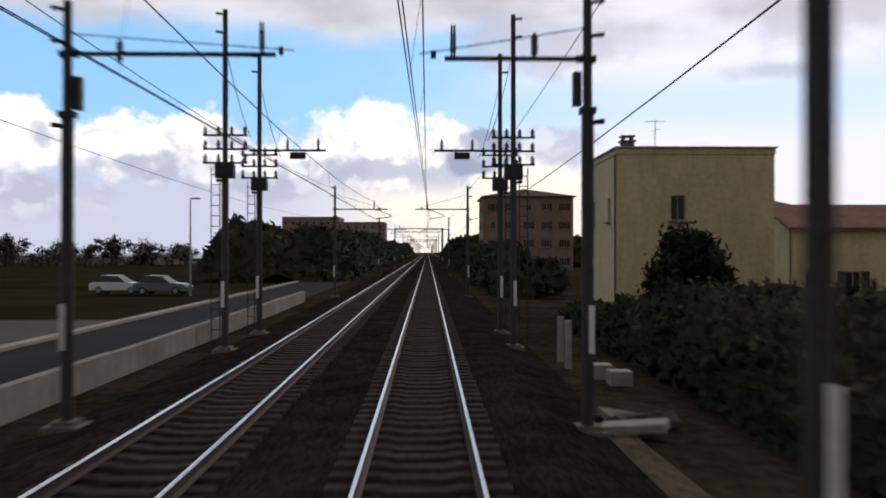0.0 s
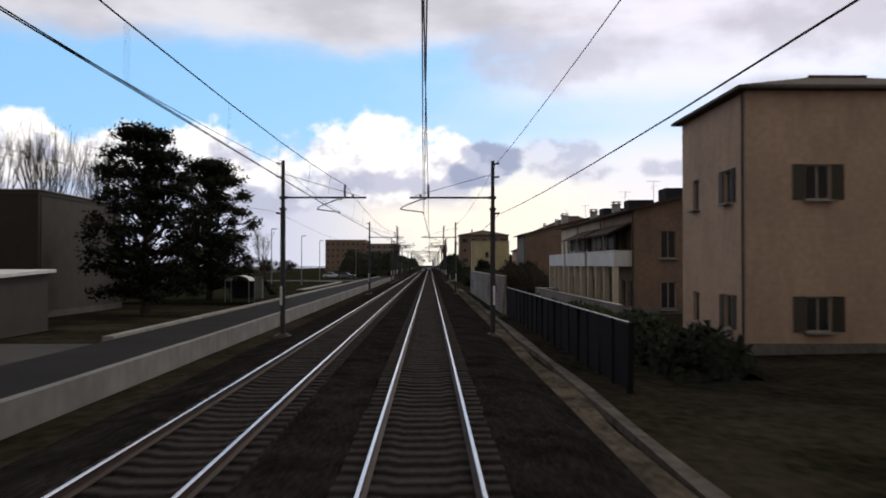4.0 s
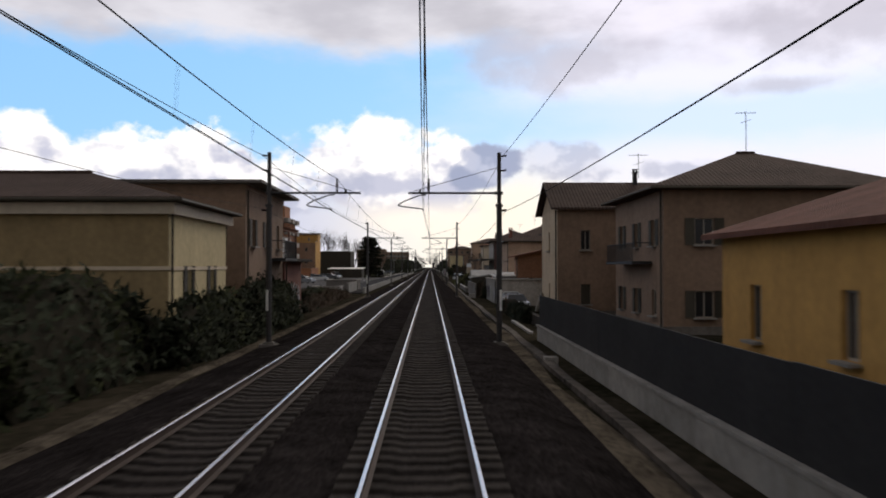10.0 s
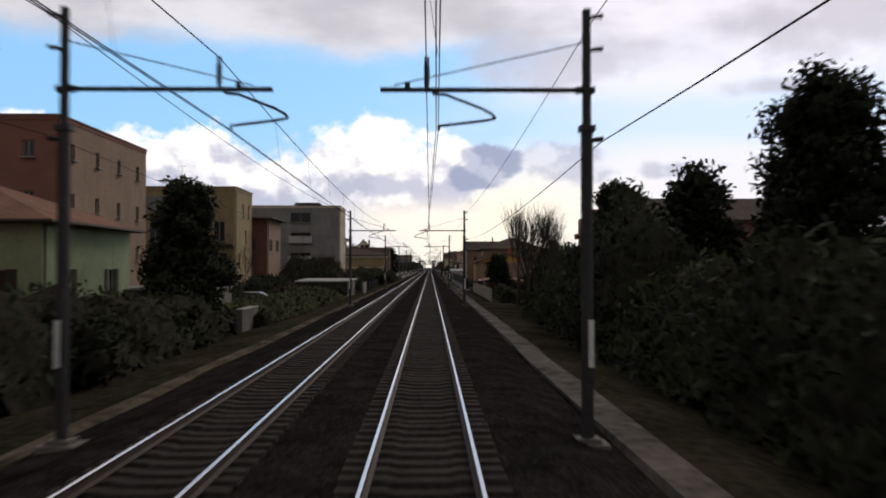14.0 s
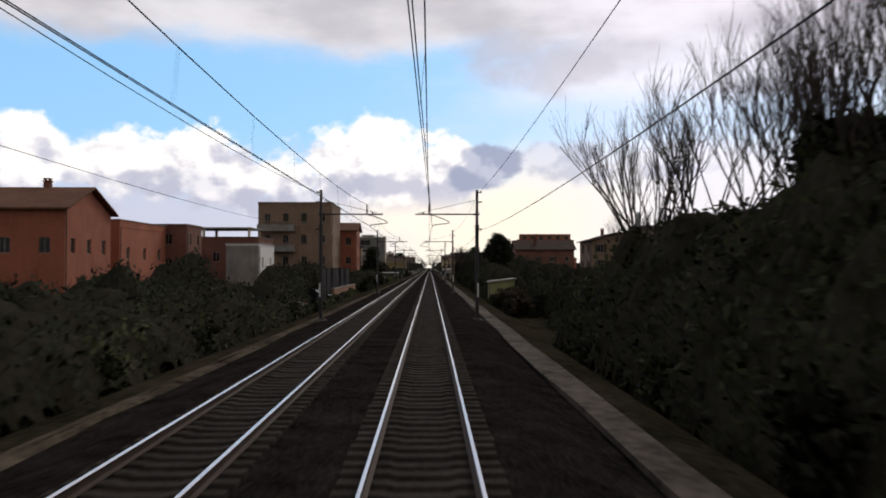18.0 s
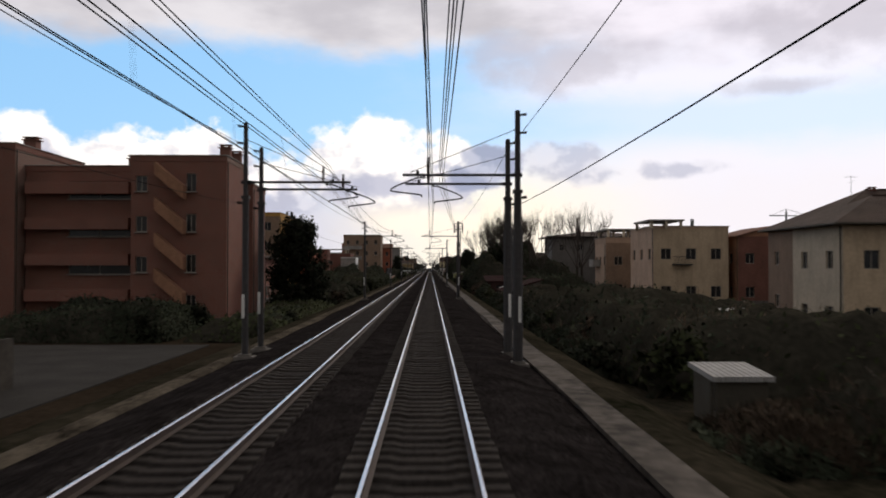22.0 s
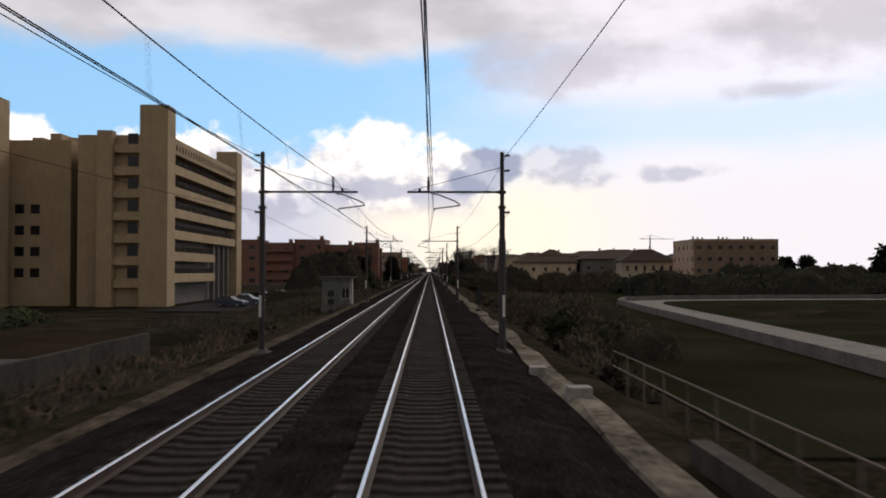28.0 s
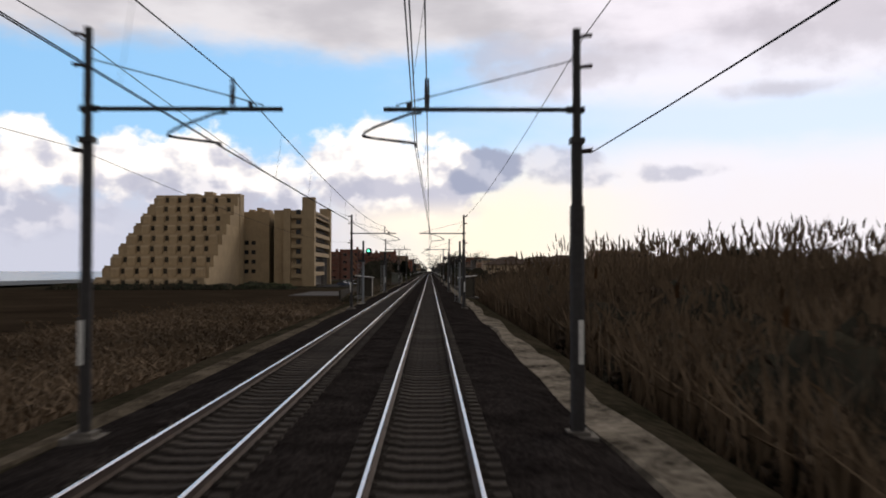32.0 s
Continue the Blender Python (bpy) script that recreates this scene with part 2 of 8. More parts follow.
# The hut's south wall: shade put into a greyer render.
M["hut_shade_front"] = material("shaded_hut_front", (0.155, 0.16, 0.14), 0.92, 0.3, 5.0, 0.6, 0.3, streak=0.6)
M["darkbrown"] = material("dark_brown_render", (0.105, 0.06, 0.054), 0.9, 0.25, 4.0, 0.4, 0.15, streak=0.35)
M["path"] = material("cable_duct_concrete", (0.115, 0.098, 0.084), 0.92, 0.6, 3.0, 0.3, 0.8, rand=0.1, tint=(0.030, 0.025, 0.020), spec=0.05)
M["rubble"] = material("earthy_rubble", (0.105, 0.088, 0.068), 0.95, 0.7, 7.0, 0.8, 1.0, rand=0, tint=(0.014, 0.012, 0.009), spec=0.0)
M["pale_rubble"] = material("pale_broken_concrete", (0.20, 0.175, 0.145), 0.95, 0.7, 5.0, 0.6, 1.0, rand=0, tint=(0.03, 0.026, 0.02), spec=0.0)
M["gravel"] = material("grey_gravel", (0.048, 0.045, 0.042), 0.95, 0.4, 12.0, 0.4, 0.6, rand=0, spec=0.03)
M["steel_dark"] = material("dark_mast_paint", (0.035, 0.035, 0.038), 0.6, 0.3, 12.0, 1.0, 0.2, metal=0.3)
M["mast"] = material("weathered_mast_paint", (0.052, 0.048, 0.048), 0.65, 0.35, 9.0, 0.8, 0.2, metal=0.1, streak=0.4)
M["rust"] = material("rusty_pipe", (0.15, 0.115, 0.09), 0.8, 0.4, 12.0, 1.0, 0.3, metal=0.2)
M["steel_pale"] = material("galvanised_steel", (0.28, 0.29, 0.30), 0.5, 0.25, 12.0, 1.5, 0.2, metal=0.6)
M["wire"] = material("weathered_wire", (0.02, 0.02, 0.022), 0.6, 0.2, 10.0, 1.0, 0.0, metal=0.4, rand=0)
M["insulator"] = material("brown_glass_insulator", (0.045, 0.03, 0.028), 0.25, 0.2, 10.0, 1.0, 0.0)
M["white"] = material("white_paint", (0.72, 0.71, 0.68), 0.6, 0.15, 8.0, 0.8, 0.1, streak=0.3)
M["grey_render"] = material("grey_render", (0.40, 0.385, 0.36), 0.9, 0.2, 4.0, 0.4, 0.15, streak=0.45)
M["beige"] = material("beige_render", (0.50, 0.385, 0.265), 0.9, 0.2, 4.0, 0.4, 0.15, streak=0.4)
M["cream"] = material("cream_render", (0.56, 0.47, 0.355), 0.9, 0.18, 4.0, 0.4, 0.15, streak=0.35)
M["yellow"] = material("ochre_yellow_render", (0.50, 0.285, 0.085), 0.9, 0.2, 4.0, 0.4, 0.15, streak=0.35)
M["paleyellow"] = material("pale_yellow_render", (0.55, 0.46, 0.27), 0.9, 0.2, 4.0, 0.4, 0.15, streak=0.35)
M["orange"] = material("orange_render", (0.37, 0.165, 0.085), 0.9, 0.2, 4.0, 0.4, 0.15, streak=0.3)
M["red"] = material("brick_red_render", (0.36, 0.125, 0.075), 0.9, 0.25, 4.0, 0.4, 0.15, streak=0.35)
M["pink"] = material("pinkish_render", (0.46, 0.32, 0.23), 0.9, 0.2, 4.0, 0.4, 0.15, streak=0.35)
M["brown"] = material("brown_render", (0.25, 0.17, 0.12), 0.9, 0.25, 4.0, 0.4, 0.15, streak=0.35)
# A darker mix of grey_render for a shaded front; plain grey walls use it too.
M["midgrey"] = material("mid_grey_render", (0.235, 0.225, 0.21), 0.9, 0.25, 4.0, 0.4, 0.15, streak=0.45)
M["darkbrick"] = material("dark_red_render", (0.05, 0.023, 0.020), 0.9, 0.35, 4.0, 0.4, 0.15, streak=0.3)
M["redorange"] = material("red_orange_render", (0.32, 0.135, 0.085), 0.9, 0.22, 4.0, 0.4, 0.15, streak=0.3)
M["darkstone"] = material("dark_stone", (0.06, 0.053, 0.046), 0.95, 0.45, 4.0, 0.6, 0.6, streak=0.4, spec=0.05)
M["terracotta"] = material("terracotta_render", (0.32, 0.165, 0.10), 0.9, 0.25, 4.0, 0.4, 0.15, streak=0.35)
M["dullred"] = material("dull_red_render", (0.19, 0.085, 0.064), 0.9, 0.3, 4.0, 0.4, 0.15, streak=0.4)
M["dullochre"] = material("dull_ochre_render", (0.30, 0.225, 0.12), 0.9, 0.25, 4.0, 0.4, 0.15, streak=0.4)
M["green"] = material("green_render", (0.26, 0.32, 0.19), 0.9, 0.2, 4.0, 0.4, 0.15, streak=0.35)
M["palegreen"] = material("pale_green_sheet", (0.30, 0.31, 0.14), 0.8, 0.25, 4.0, 0.4, 0.15, streak=0.35)
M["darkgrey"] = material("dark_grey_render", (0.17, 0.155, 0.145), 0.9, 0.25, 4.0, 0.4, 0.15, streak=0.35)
M["hotel"] = material("sand_coloured_concrete", (0.42, 0.315, 0.195), 0.9, 0.18, 3.0, 0.3, 0.15, streak=0.3, rand=0.06)
M["brick"] = brickwork("red_brick", (0.20, 0.071, 0.049), (0.22, 0.17, 0.14))
M["tile"] = ribbed("clay_roof_tiles", (0.20, 0.105, 0.075), 0.24, "x")
M["tile_y"] = ribbed("clay_roof_tiles_across", (0.13, 0.062, 0.047), 0.24, "y")
M["tile_dark"] = ribbed("mossy_roof_tiles", (0.078, 0.055, 0.046), 0.24, "x")
M["tile_wet"] = ribbed("dark_red_roof_tiles", (0.036, 0.015, 0.0145), 0.24, "y", spec=0.03)
M["corrugated"] = ribbed("corrugated_sheet", (0.33, 0.32, 0.31), 0.2, "x", 0.75, 0.9, 0.3, 0.2)
M["flatroof"] = material("bitumen_roof", (0.08, 0.076, 0.072), 0.9, 0.3, 6.0, 0.5, 0.2, spec=0.05)
M["glass"] = material("window_glass", (0.016, 0.017, 0.020), 0.2, 0.2, 1.0, 0.5, 0.0, spec=0.4, rand=0.3)
M["frame"] = material("window_frame", (0.30, 0.27, 0.23), 0.6, 0.2, 10.0, 1.0, 0.1, rand=0.3)
M["shutter"] = material("dark_shutter", (0.055, 0.048, 0.036), 0.7, 0.25, 10.0, 1.0, 0.2, rand=0.4)
M["fence_dark"] = material("dark_screen_sheet", (0.018, 0.018, 0.020), 0.9, 0.3, 8.0, 0.6, 0.3, spec=0.05)
M["white_wall"] = material("off_white_render", (0.62, 0.55, 0.44), 0.9, 0.15, 4.0, 0.4, 0.15, streak=0.25)
M["fence_grey"] = material("grey_screen_sheet", (0.042, 0.041, 0.042), 0.9, 0.3, 8.0, 0.6, 0.3, spec=0.05)
M["timber"] = material("brown_timber", (0.13, 0.062, 0.042), 0.8, 0.3, 12.0, 1.0, 0.2, rand=0.3)
M["leaf"] = material("evergreen_leaf", (0.036, 0.041, 0.020), 0.9, 0.5, 1.2, 0.25, 0.0, rand=0.35, spec=0.06)
M["leaf_dark"] = material("dark_needles", (0.029, 0.034, 0.022), 0.9, 0.5, 1.2, 0.25, 0.0, rand=0.3, spec=0.05)
M["leaf_olive"] = material("olive_leaf", (0.075, 0.074, 0.031), 0.9, 0.5, 1.2, 0.25, 0.0, rand=0.35, spec=0.06)
M["scrub"] = material("dry_scrub", (0.078, 0.056, 0.040), 0.9, 0.5, 1.5, 0.25, 0.0, rand=0.3, spec=0.1)
# Base colour lifted to stand for distance haze over far twigs.
M["haze_wood"] = material("haze_paled_twigs", (0.19, 0.17, 0.16), 0.95, 0.4, 0.4, 0.1, 0.0, rand=0.2, spec=0.0)
M["reed"] = material("dry_reed", (0.138, 0.099, 0.066), 0.9, 0.45, 1.5, 0.25, 0.0, rand=0.3, spec=0.1)
# Thin shoots, and cores whose colour stands for shade between the leaves.
M["twigs_and_gap_shade"] = material("dark_twigs_and_gap_shade", (0.036, 0.033, 0.025), 0.95, 0.5, 3.0, 0.5, 0.5, rand=0, spec=0.0)
M["bark"] = material("bark", (0.055, 0.044, 0.037), 0.95, 0.4, 9.0, 1.0, 0.4, rand=0.2)
M["carwhite"] = material("white_car_paint", (0.62, 0.62, 0.62), 0.25, 0.08, 3.0, 0.5, 0.0, rand=0.1, spec=0.6)
M["cargrey"] = material("grey_car_paint", (0.20, 0.21, 0.225), 0.25, 0.1, 3.0, 0.5, 0.0, metal=0.4, rand=0.3, spec=0.6)
M["carblue"] = material("dark_blue_paint", (0.03, 0.045, 0.085), 0.3, 0.15, 3.0, 0.5, 0.0, rand=0.2, spec=0.6)
M["tyre"] = material("tyre_rubber", (0.02, 0.02, 0.02), 0.9, 0.2, 10.0, 1.0, 0.1)
M["paint"] = material("road_marking", (0.55, 0.55, 0.54), 0.8, 0.3, 8.0, 1.0, 0.0, rand=0)
M["sea"] = material("sea_water", (0.26, 0.29, 0.32), 0.25, 0.15, 0.05, 0.01, 0.3, rand=0)
M["tag_dark"] = material("dark_spray_paint", (0.05, 0.04, 0.07), 0.7, 0.4, 6.0, 1.5, 0.0, rand=0.5)
M["tag_light"] = material("pale_spray_paint", (0.42, 0.41, 0.42), 0.7, 0.3, 6.0, 1.5, 0.0, rand=0.3)
M["tag_pink"] = material("pink_spray_paint", (0.30, 0.10, 0.17), 0.7, 0.4, 6.0, 1.5, 0.0, rand=0.3)


# ---- building blocks ----
def box(bm, x0, x1, y0, y1, z0, z1):
    v = [bm.verts.new((x, y, z)) for z in (z0, z1) for x, y in ((x0, y0), (x1, y0), (x1, y1), (x0, y1))]
    for f in ((3, 2, 1, 0), (4, 5, 6, 7), (0, 1, 5, 4), (1, 2, 6, 5), (2, 3, 7, 6), (3, 0, 4, 7)):
        bm.faces.new([v[i] for i in f])
    return v


def rod(bm, p, q, r0, r1=None, n=6):
    p, q, r1 = Vector(p), Vector(q), r0 if r1 is None else r1
    d = (q - p).normalized()
    a = d.orthogonal().normalized()
    b = d.cross(a)
    rings = [[bm.verts.new(c + (a * math.cos(k * math.tau / n) + b * math.sin(k * math.tau / n)) * r) for k in range(n)] for c, r in ((p, r0), (q, r1))]
    for k in range(n):
        bm.faces.new((rings[0][k], rings[0][(k + 1) % n], rings[1][(k + 1) % n], rings[1][k]))
    bm.faces.new(rings[0][::-1])
    bm.faces.new(rings[1])


def mesh_of(name, bm, mat):
    me = bpy.data.meshes.new(name)
    bmesh.ops.recalc_face_normals(bm, faces=bm.faces)
    bm.to_mesh(me)
    bm.free()
    me.materials.append(M[mat] if isinstance(mat, str) else mat)
    return me


def part(name, bm, mat, parent=None, label="", m=None):
    data = bm if isinstance(bm, bpy.types.Mesh) else mesh_of(name, bm, mat)
    ob = new(name, data)
    if parent:
        ob.parent = parent
    if m is not None:
        ob.matrix_basis = m
    return tagged(ob, label)


def boxes(*dims):
    bm = bmesh.new()
    for d in dims:
        box(bm, *d)
    return bm


def thing(name, label, category, at, group="", kind=""):
    ob = new(name)
    ob.location = at
    return tagged(ob, label, category, group, kind)


def ground_z(x, y):
    """Height of the land: the line runs on a low bank that grows towards the south."""
    low = -0.85 - 1.4 * min(1, max(0, (-430 - y) / 150))
    if x < -170:
        return -6.0
    ax = x - 0.0 if x > 0 else -3.57 - x
    s = min(1, max(0, (ax - (4.8 if x > 0 else 4.4)) / 3.5))
    return -0.62 + (low + 0.62) * s * s * (3 - 2 * s)


# ---- ground ----
def build_ground():
    xs = [-3000, -900, -400, -200, -120, -80, -50, -35, -24, -18, -14.5, -13, -11.5, -10.5, -9.5, -8.6, -8.0, -6.5, -1.8, 3, 4.8, 5.6, 6.4, 7.2, 8.3, 10, 13, 18, 25, 35, 50, 80, 120, 200, 400, 900, 3000]
    ys = [-3000, -1600] + [-1320 + 20 * k for k in range(91)] + [600, 800, 1100, 1600, 2400, 4000]
    bm = bmesh.new()
    grid = []
    for y in ys:
        row = []
        for x in xs:
            near = 5 < abs(x + 1.8) and abs(x) < 150
            row.append(bm.verts.new((x, y, ground_z(x, y) + (noise.noise((x * 0.13, y * 0.07, 0)) * 0.18 if near and abs(x) > 9 else 0))))
        grid.append(row)
    for j in range(len(ys) - 1):
        for i in range(len(xs) - 1):
            bm.faces.new((grid[j][i], grid[j][i + 1], grid[j + 1][i + 1], grid[j + 1][i]))
    ob = part("ground", bm, "earth")
    tagged(ob, "dark earth with sparse grass beside the railway", "ground", kind="structure")


build_ground()


def strip(name, label, category, profile, y0, y1, mat, step=20.0, wobble=0.0, drop=False):
    """A long band of the setting: profile is (x, z) pairs."""
    bm = bmesh.new()
    n = max(1, int(abs(y1 - y0) / step))
    last = None
    for k in range(n + 1):
        y = y0 + (y1 - y0) * k / n
        row = []
        for i, (x, z) in enumerate(profile):
            w = noise.noise((y * 0.11, i * 3.1, x)) * wobble
            row.append(bm.verts.new((x + w, y, z + (ground_z(x, y) + 0.62 if drop else 0) + w * 0.2)))
        if last:
            for i in range(len(profile) - 1):
                bm.faces.new((last[i], last[i + 1], row[i + 1], row[i]))
        last = row
    ob = part(name, bm, mat)
    return tagged(ob, label, category, kind="structure")


strip("ballast", "dark crushed stone ballast under both tracks", "ballast",
      [(-6.9, -0.61), (-6.2, -0.5), (-5.4, -0.24), (-1.9, -0.23), (-1.7, -0.26), (1.75, -0.23), (2.3, -0.26), (3.0, -0.5), (3.6, -0.61)], -1260, 1500, "ballast", 3.0, 0.06)
strip("cable_path", "worn concrete cable path beside the ballast", "path", [(3.48, -0.61), (3.49, -0.46), (4.3, -0.47), (4.31, -0.62)], -900, -395, "path", 1.2, 0.12)
strip("cable_duct", "narrow worn concrete cable duct beside the ballast", "path", [(3.86, -0.61), (3.87, -0.45), (4.22, -0.46), (4.23, -0.62)], -394.9, 20, "path", 1.2, 0.12)
strip("rubble_strip", "rough earthy strip of stones along the cable duct", "path", [(3.1, -0.60), (3.3, -0.545), (3.7, -0.535), (3.84, -0.61)], -394.9, 70, "rubble", 0.8, 0.3)
strip("cable_path", "broken concrete cable path beside the ballast", "path", [(3.55, -0.61), (3.57, -0.5), (4.25, -0.5), (4.3, -0.62)], -1260, -900, "pale_rubble", 0.7, 0.42)
strip("verge", "gritty strip along the far ballast", "path", [(-7.5, -0.61), (-7.3, -0.56), (-7.1, -0.56), (-6.9, -0.61)], -1260, -225, "rubble", 0.8, 0.3)


# ---- the two tracks ----
def rail_profile(x0):
    foot = [(-0.075, -0.17), (-0.075, -0.155), (-0.012, -0.135), (-0.012, -0.045), (-0.036, -0.035), (-0.036, -0.012)]
    return [(x0 + a, b) for a, b in foot + [(-a, b) for a, b in foot[::-1]]]


def build_rails():
    for x in (-0.752, 0.752, -4.382, -2.878):
        root = thing("rail", "steel rail, rusty sides and polished running top", "rail", (0, 0, 0), "rails of the two tracks")
        for name, mat, prof in (("web", "rail_side", rail_profile(x)), ("head", "rail_head", [(x - 0.033, -0.012), (x - 0.026, -0.002), (x - 0.012, 0), (x + 0.012, 0), (x + 0.026, -0.002), (x + 0.033, -0.012)])):
            bm = bmesh.new()
            rows = [[bm.verts.new((a, y, b)) for a, b in prof] for y in (-1280, -900, -600, -300, 0, 300, 800, 1500)]
            for r0, r1 in zip(rows, rows[1:]):
                for i in range(len(prof) - 1):
                    bm.faces.new((r0[i], r0[i + 1], r1[i + 1], r1[i]))
            part(name, bm, mat, root)


build_rails()


def sleeper_mesh():
    bm = bmesh.new()
    h = [(-1.15, -0.17), (-0.5, -0.17), (-0.35, -0.205), (0.35, -0.205), (0.5, -0.17), (1.15, -0.17)]
    top = [[bm.verts.new((x, s * 0.10, z)) for x, z in h] for s in (-1, 1)]
    bot = [[bm.verts.new((x * 1.01, s * 0.14, -0.34)) for x, z in h] for s in (-1, 1)]
    for i in range(5):
        bm.faces.new((top[0][i], top[0][i + 1], top[1][i + 1], top[1][i]))
        for s in (0, 1):
            bm.faces.new((bot[s][i], bot[s][i + 1], top[s][i + 1], top[s][i]))
    for i in (0, 5):
        bm.faces.new((bot[0][i], top[0][i], top[1][i], bot[1][i]))
    for x in (-0.752, 0.752):
        for s in (-1, 1):
            box(bm, x + s * 0.12 - 0.045, x + s * 0.12 + 0.045, -0.05, 0.05, -0.172, -0.14)
    return mesh_of("sleeper", bm, "sleeper")


def build_sleepers():
    me = sleeper_mesh()
    co = np.array([v.co[:] for v in me.vertices])
    faces = [tuple(p.vertices) for p in me.polygons if len(p.vertices) and max(p.vertices) < 24]
    co_plain = co[:24]
    for xc, label in ((0.0, "concrete sleepers of the near track"), (-3.63, "concrete sleepers of the second track")):
        root = thing("sleeper_row", label, "sleepers", (xc, 0, 0))
        for k in range(110):
            part("sleeper", me, None, root, m=pose(random.uniform(-0.02, 0.02), -1196 + 0.6 * k, 0, 0, 0, random.uniform(-0.4, 0.4)))
        ys = [-1196 + 0.6 * k for k in range(110, 2500)]
        verts = np.concatenate([co_plain + (random.uniform(-0.02, 0.02), y, random.uniform(-0.012, 0.012)) for y in ys])
        allf = [tuple(i + n * len(co_plain) for i in f) for n in range(len(ys)) for f in faces]
        big = bpy.data.meshes.new("sleepers_beyond")
        big.from_pydata(verts.tolist(), [], allf)
        big.materials.append(M["sleeper"])
        tagged(part("sleepers_beyond", big, None, root), kind="stuff")


build_sleepers()


# ---- overhead line ----
SPAN = 58.7


def arm_bm(x_mast, x_end, x_wire, side, flip, z=5.92):
    """Bracket arm with its insulator post and the curved steady arm below."""
    arm, post, steady = bmesh.new(), bmesh.new(), bmesh.new()
    rod(arm, (x_mast, 0, z), (x_end, 0, z), 0.045)
    rod(arm, (x_mast - side * 0.15, 0, z), (x_mast + side * 0.2, 0, z), 0.07)
    rod(arm, (x_wire + side * 0.35, 0, z), (x_wire + side * 0.35, 0, z + 0.14), 0.05)
    for dx in (-0.025, 0.025):
        rod(post, (x_wire + dx, 0, z), (x_wire + dx, 0, z + 0.6), 0.02)
    for k in range(5):
        rod(post, (x_wire, 0, z + 0.12 + k * 0.07), (x_wire, 0, z + 0.15 + k * 0.07), 0.06)
    xe = x_wire + flip * 1.25
    pts = [(x_wire + flip * 0.1, z - 0.07), (x_wire + flip * 0.35, z - 0.09), (xe - flip * 0.25, z - 0.34), (xe - flip * 0.05, z - 0.45), (xe, z - 0.52), (xe - flip * 0.2, z - 0.56), (x_wire + flip * 0.22, z - 0.66), (x_wire + flip * 0.22, z - 0.74)]
    for (xa, za), (xb, zb) in zip(pts, pts[1:]):
        rod(steady, (xa, 0, za), (xb, 0, zb), 0.026)
    return arm, post, steady


def mast(x, y, top=7.4, inner=1, arm=True, flip=1, wire_x=0.0, end_x=-1.0, group="overhead line masts", thick=0.115, az=5.92, steady=True, sleeve=False):
    """inner: the way from the mast to its track."""
    root = thing("overhead_mast", "dark steel overhead line mast on a concrete foot", "mast", (x, y, -0.6), group)
    zb = 0.6
    pole = bmesh.new()
    rod(pole, (0, 0, 0), (0, 0, 5.25 + zb), thick, thick, 10)
    rod(pole, (0, 0, 5.25 + zb), (0, 0, top + zb), thick * 0.76, thick * 0.7, 10)
    if sleeve:
        rod(pole, (0, 0, 0), (0, 0, 3.95 + zb), thick * 1.28, thick * 1.28, 10)
    part("pole", pole, "mast", root)
    part("collar", boxes((-thick * 1.2, thick * 1.2, -thick * 1.2, thick * 1.2, 5.16 + zb, 5.27 + zb)), "mast", root)
    part("foot", boxes((-0.35, 0.35, -0.35, 0.35, -0.25, 0.14), (-0.22, 0.22, -0.22, 0.22, 0.14, 0.22)), "concrete_dark", root, "chipped concrete foot")
    part("plate", boxes((-inner * 0.05 - 0.05, -inner * 0.05 + 0.05, -thick - 0.03, -thick - 0.005, 1.5, 2.35)), "white", root, "white enamel plate")
    for z, r in ((top - 0.15, 0.03), (top - 0.75, 0.03), (5.0, 0.035)):
        o = bmesh.new()
        rod(o, (0, 0, z + zb), (-inner * 0.3, 0, z + zb + 0.03), r, r * 1.5)
        part("side_bracket", o, "insulator", root)
    if arm:
        a, p, s = arm_bm(0, end_x - x, wire_x - x, inner, flip, az)
        for name, bm, mat in (("arm", a, "steel_dark"), ("insulator_post", p, "insulator"), ("steady_arm", s, "steel_dark")):
            if name == "steady_arm" and not steady:
                bm.free()
                continue
            part(name, bm, mat, root, m=Matrix.Translation((0, 0, zb)))
        st = bmesh.new()
        rod(st, (0, 0, top - 0.6 + zb), (wire_x - x + inner * 0.6, 0, az + 0.08 + zb), 0.012)
        part("stay_rod", st, "wire", root)
    return root


PAIRED = (13, 14)
FLIPS = {k: (1 if k % 2 == 0 else -1) if k < 13 else (1 if k % 2 else -1) for k in range(-14, 24)}


def arm_height(k):
    return 5.73 if k < 8 else 5.92 if k < 12 else 5.9 if k == 12 else 5.82


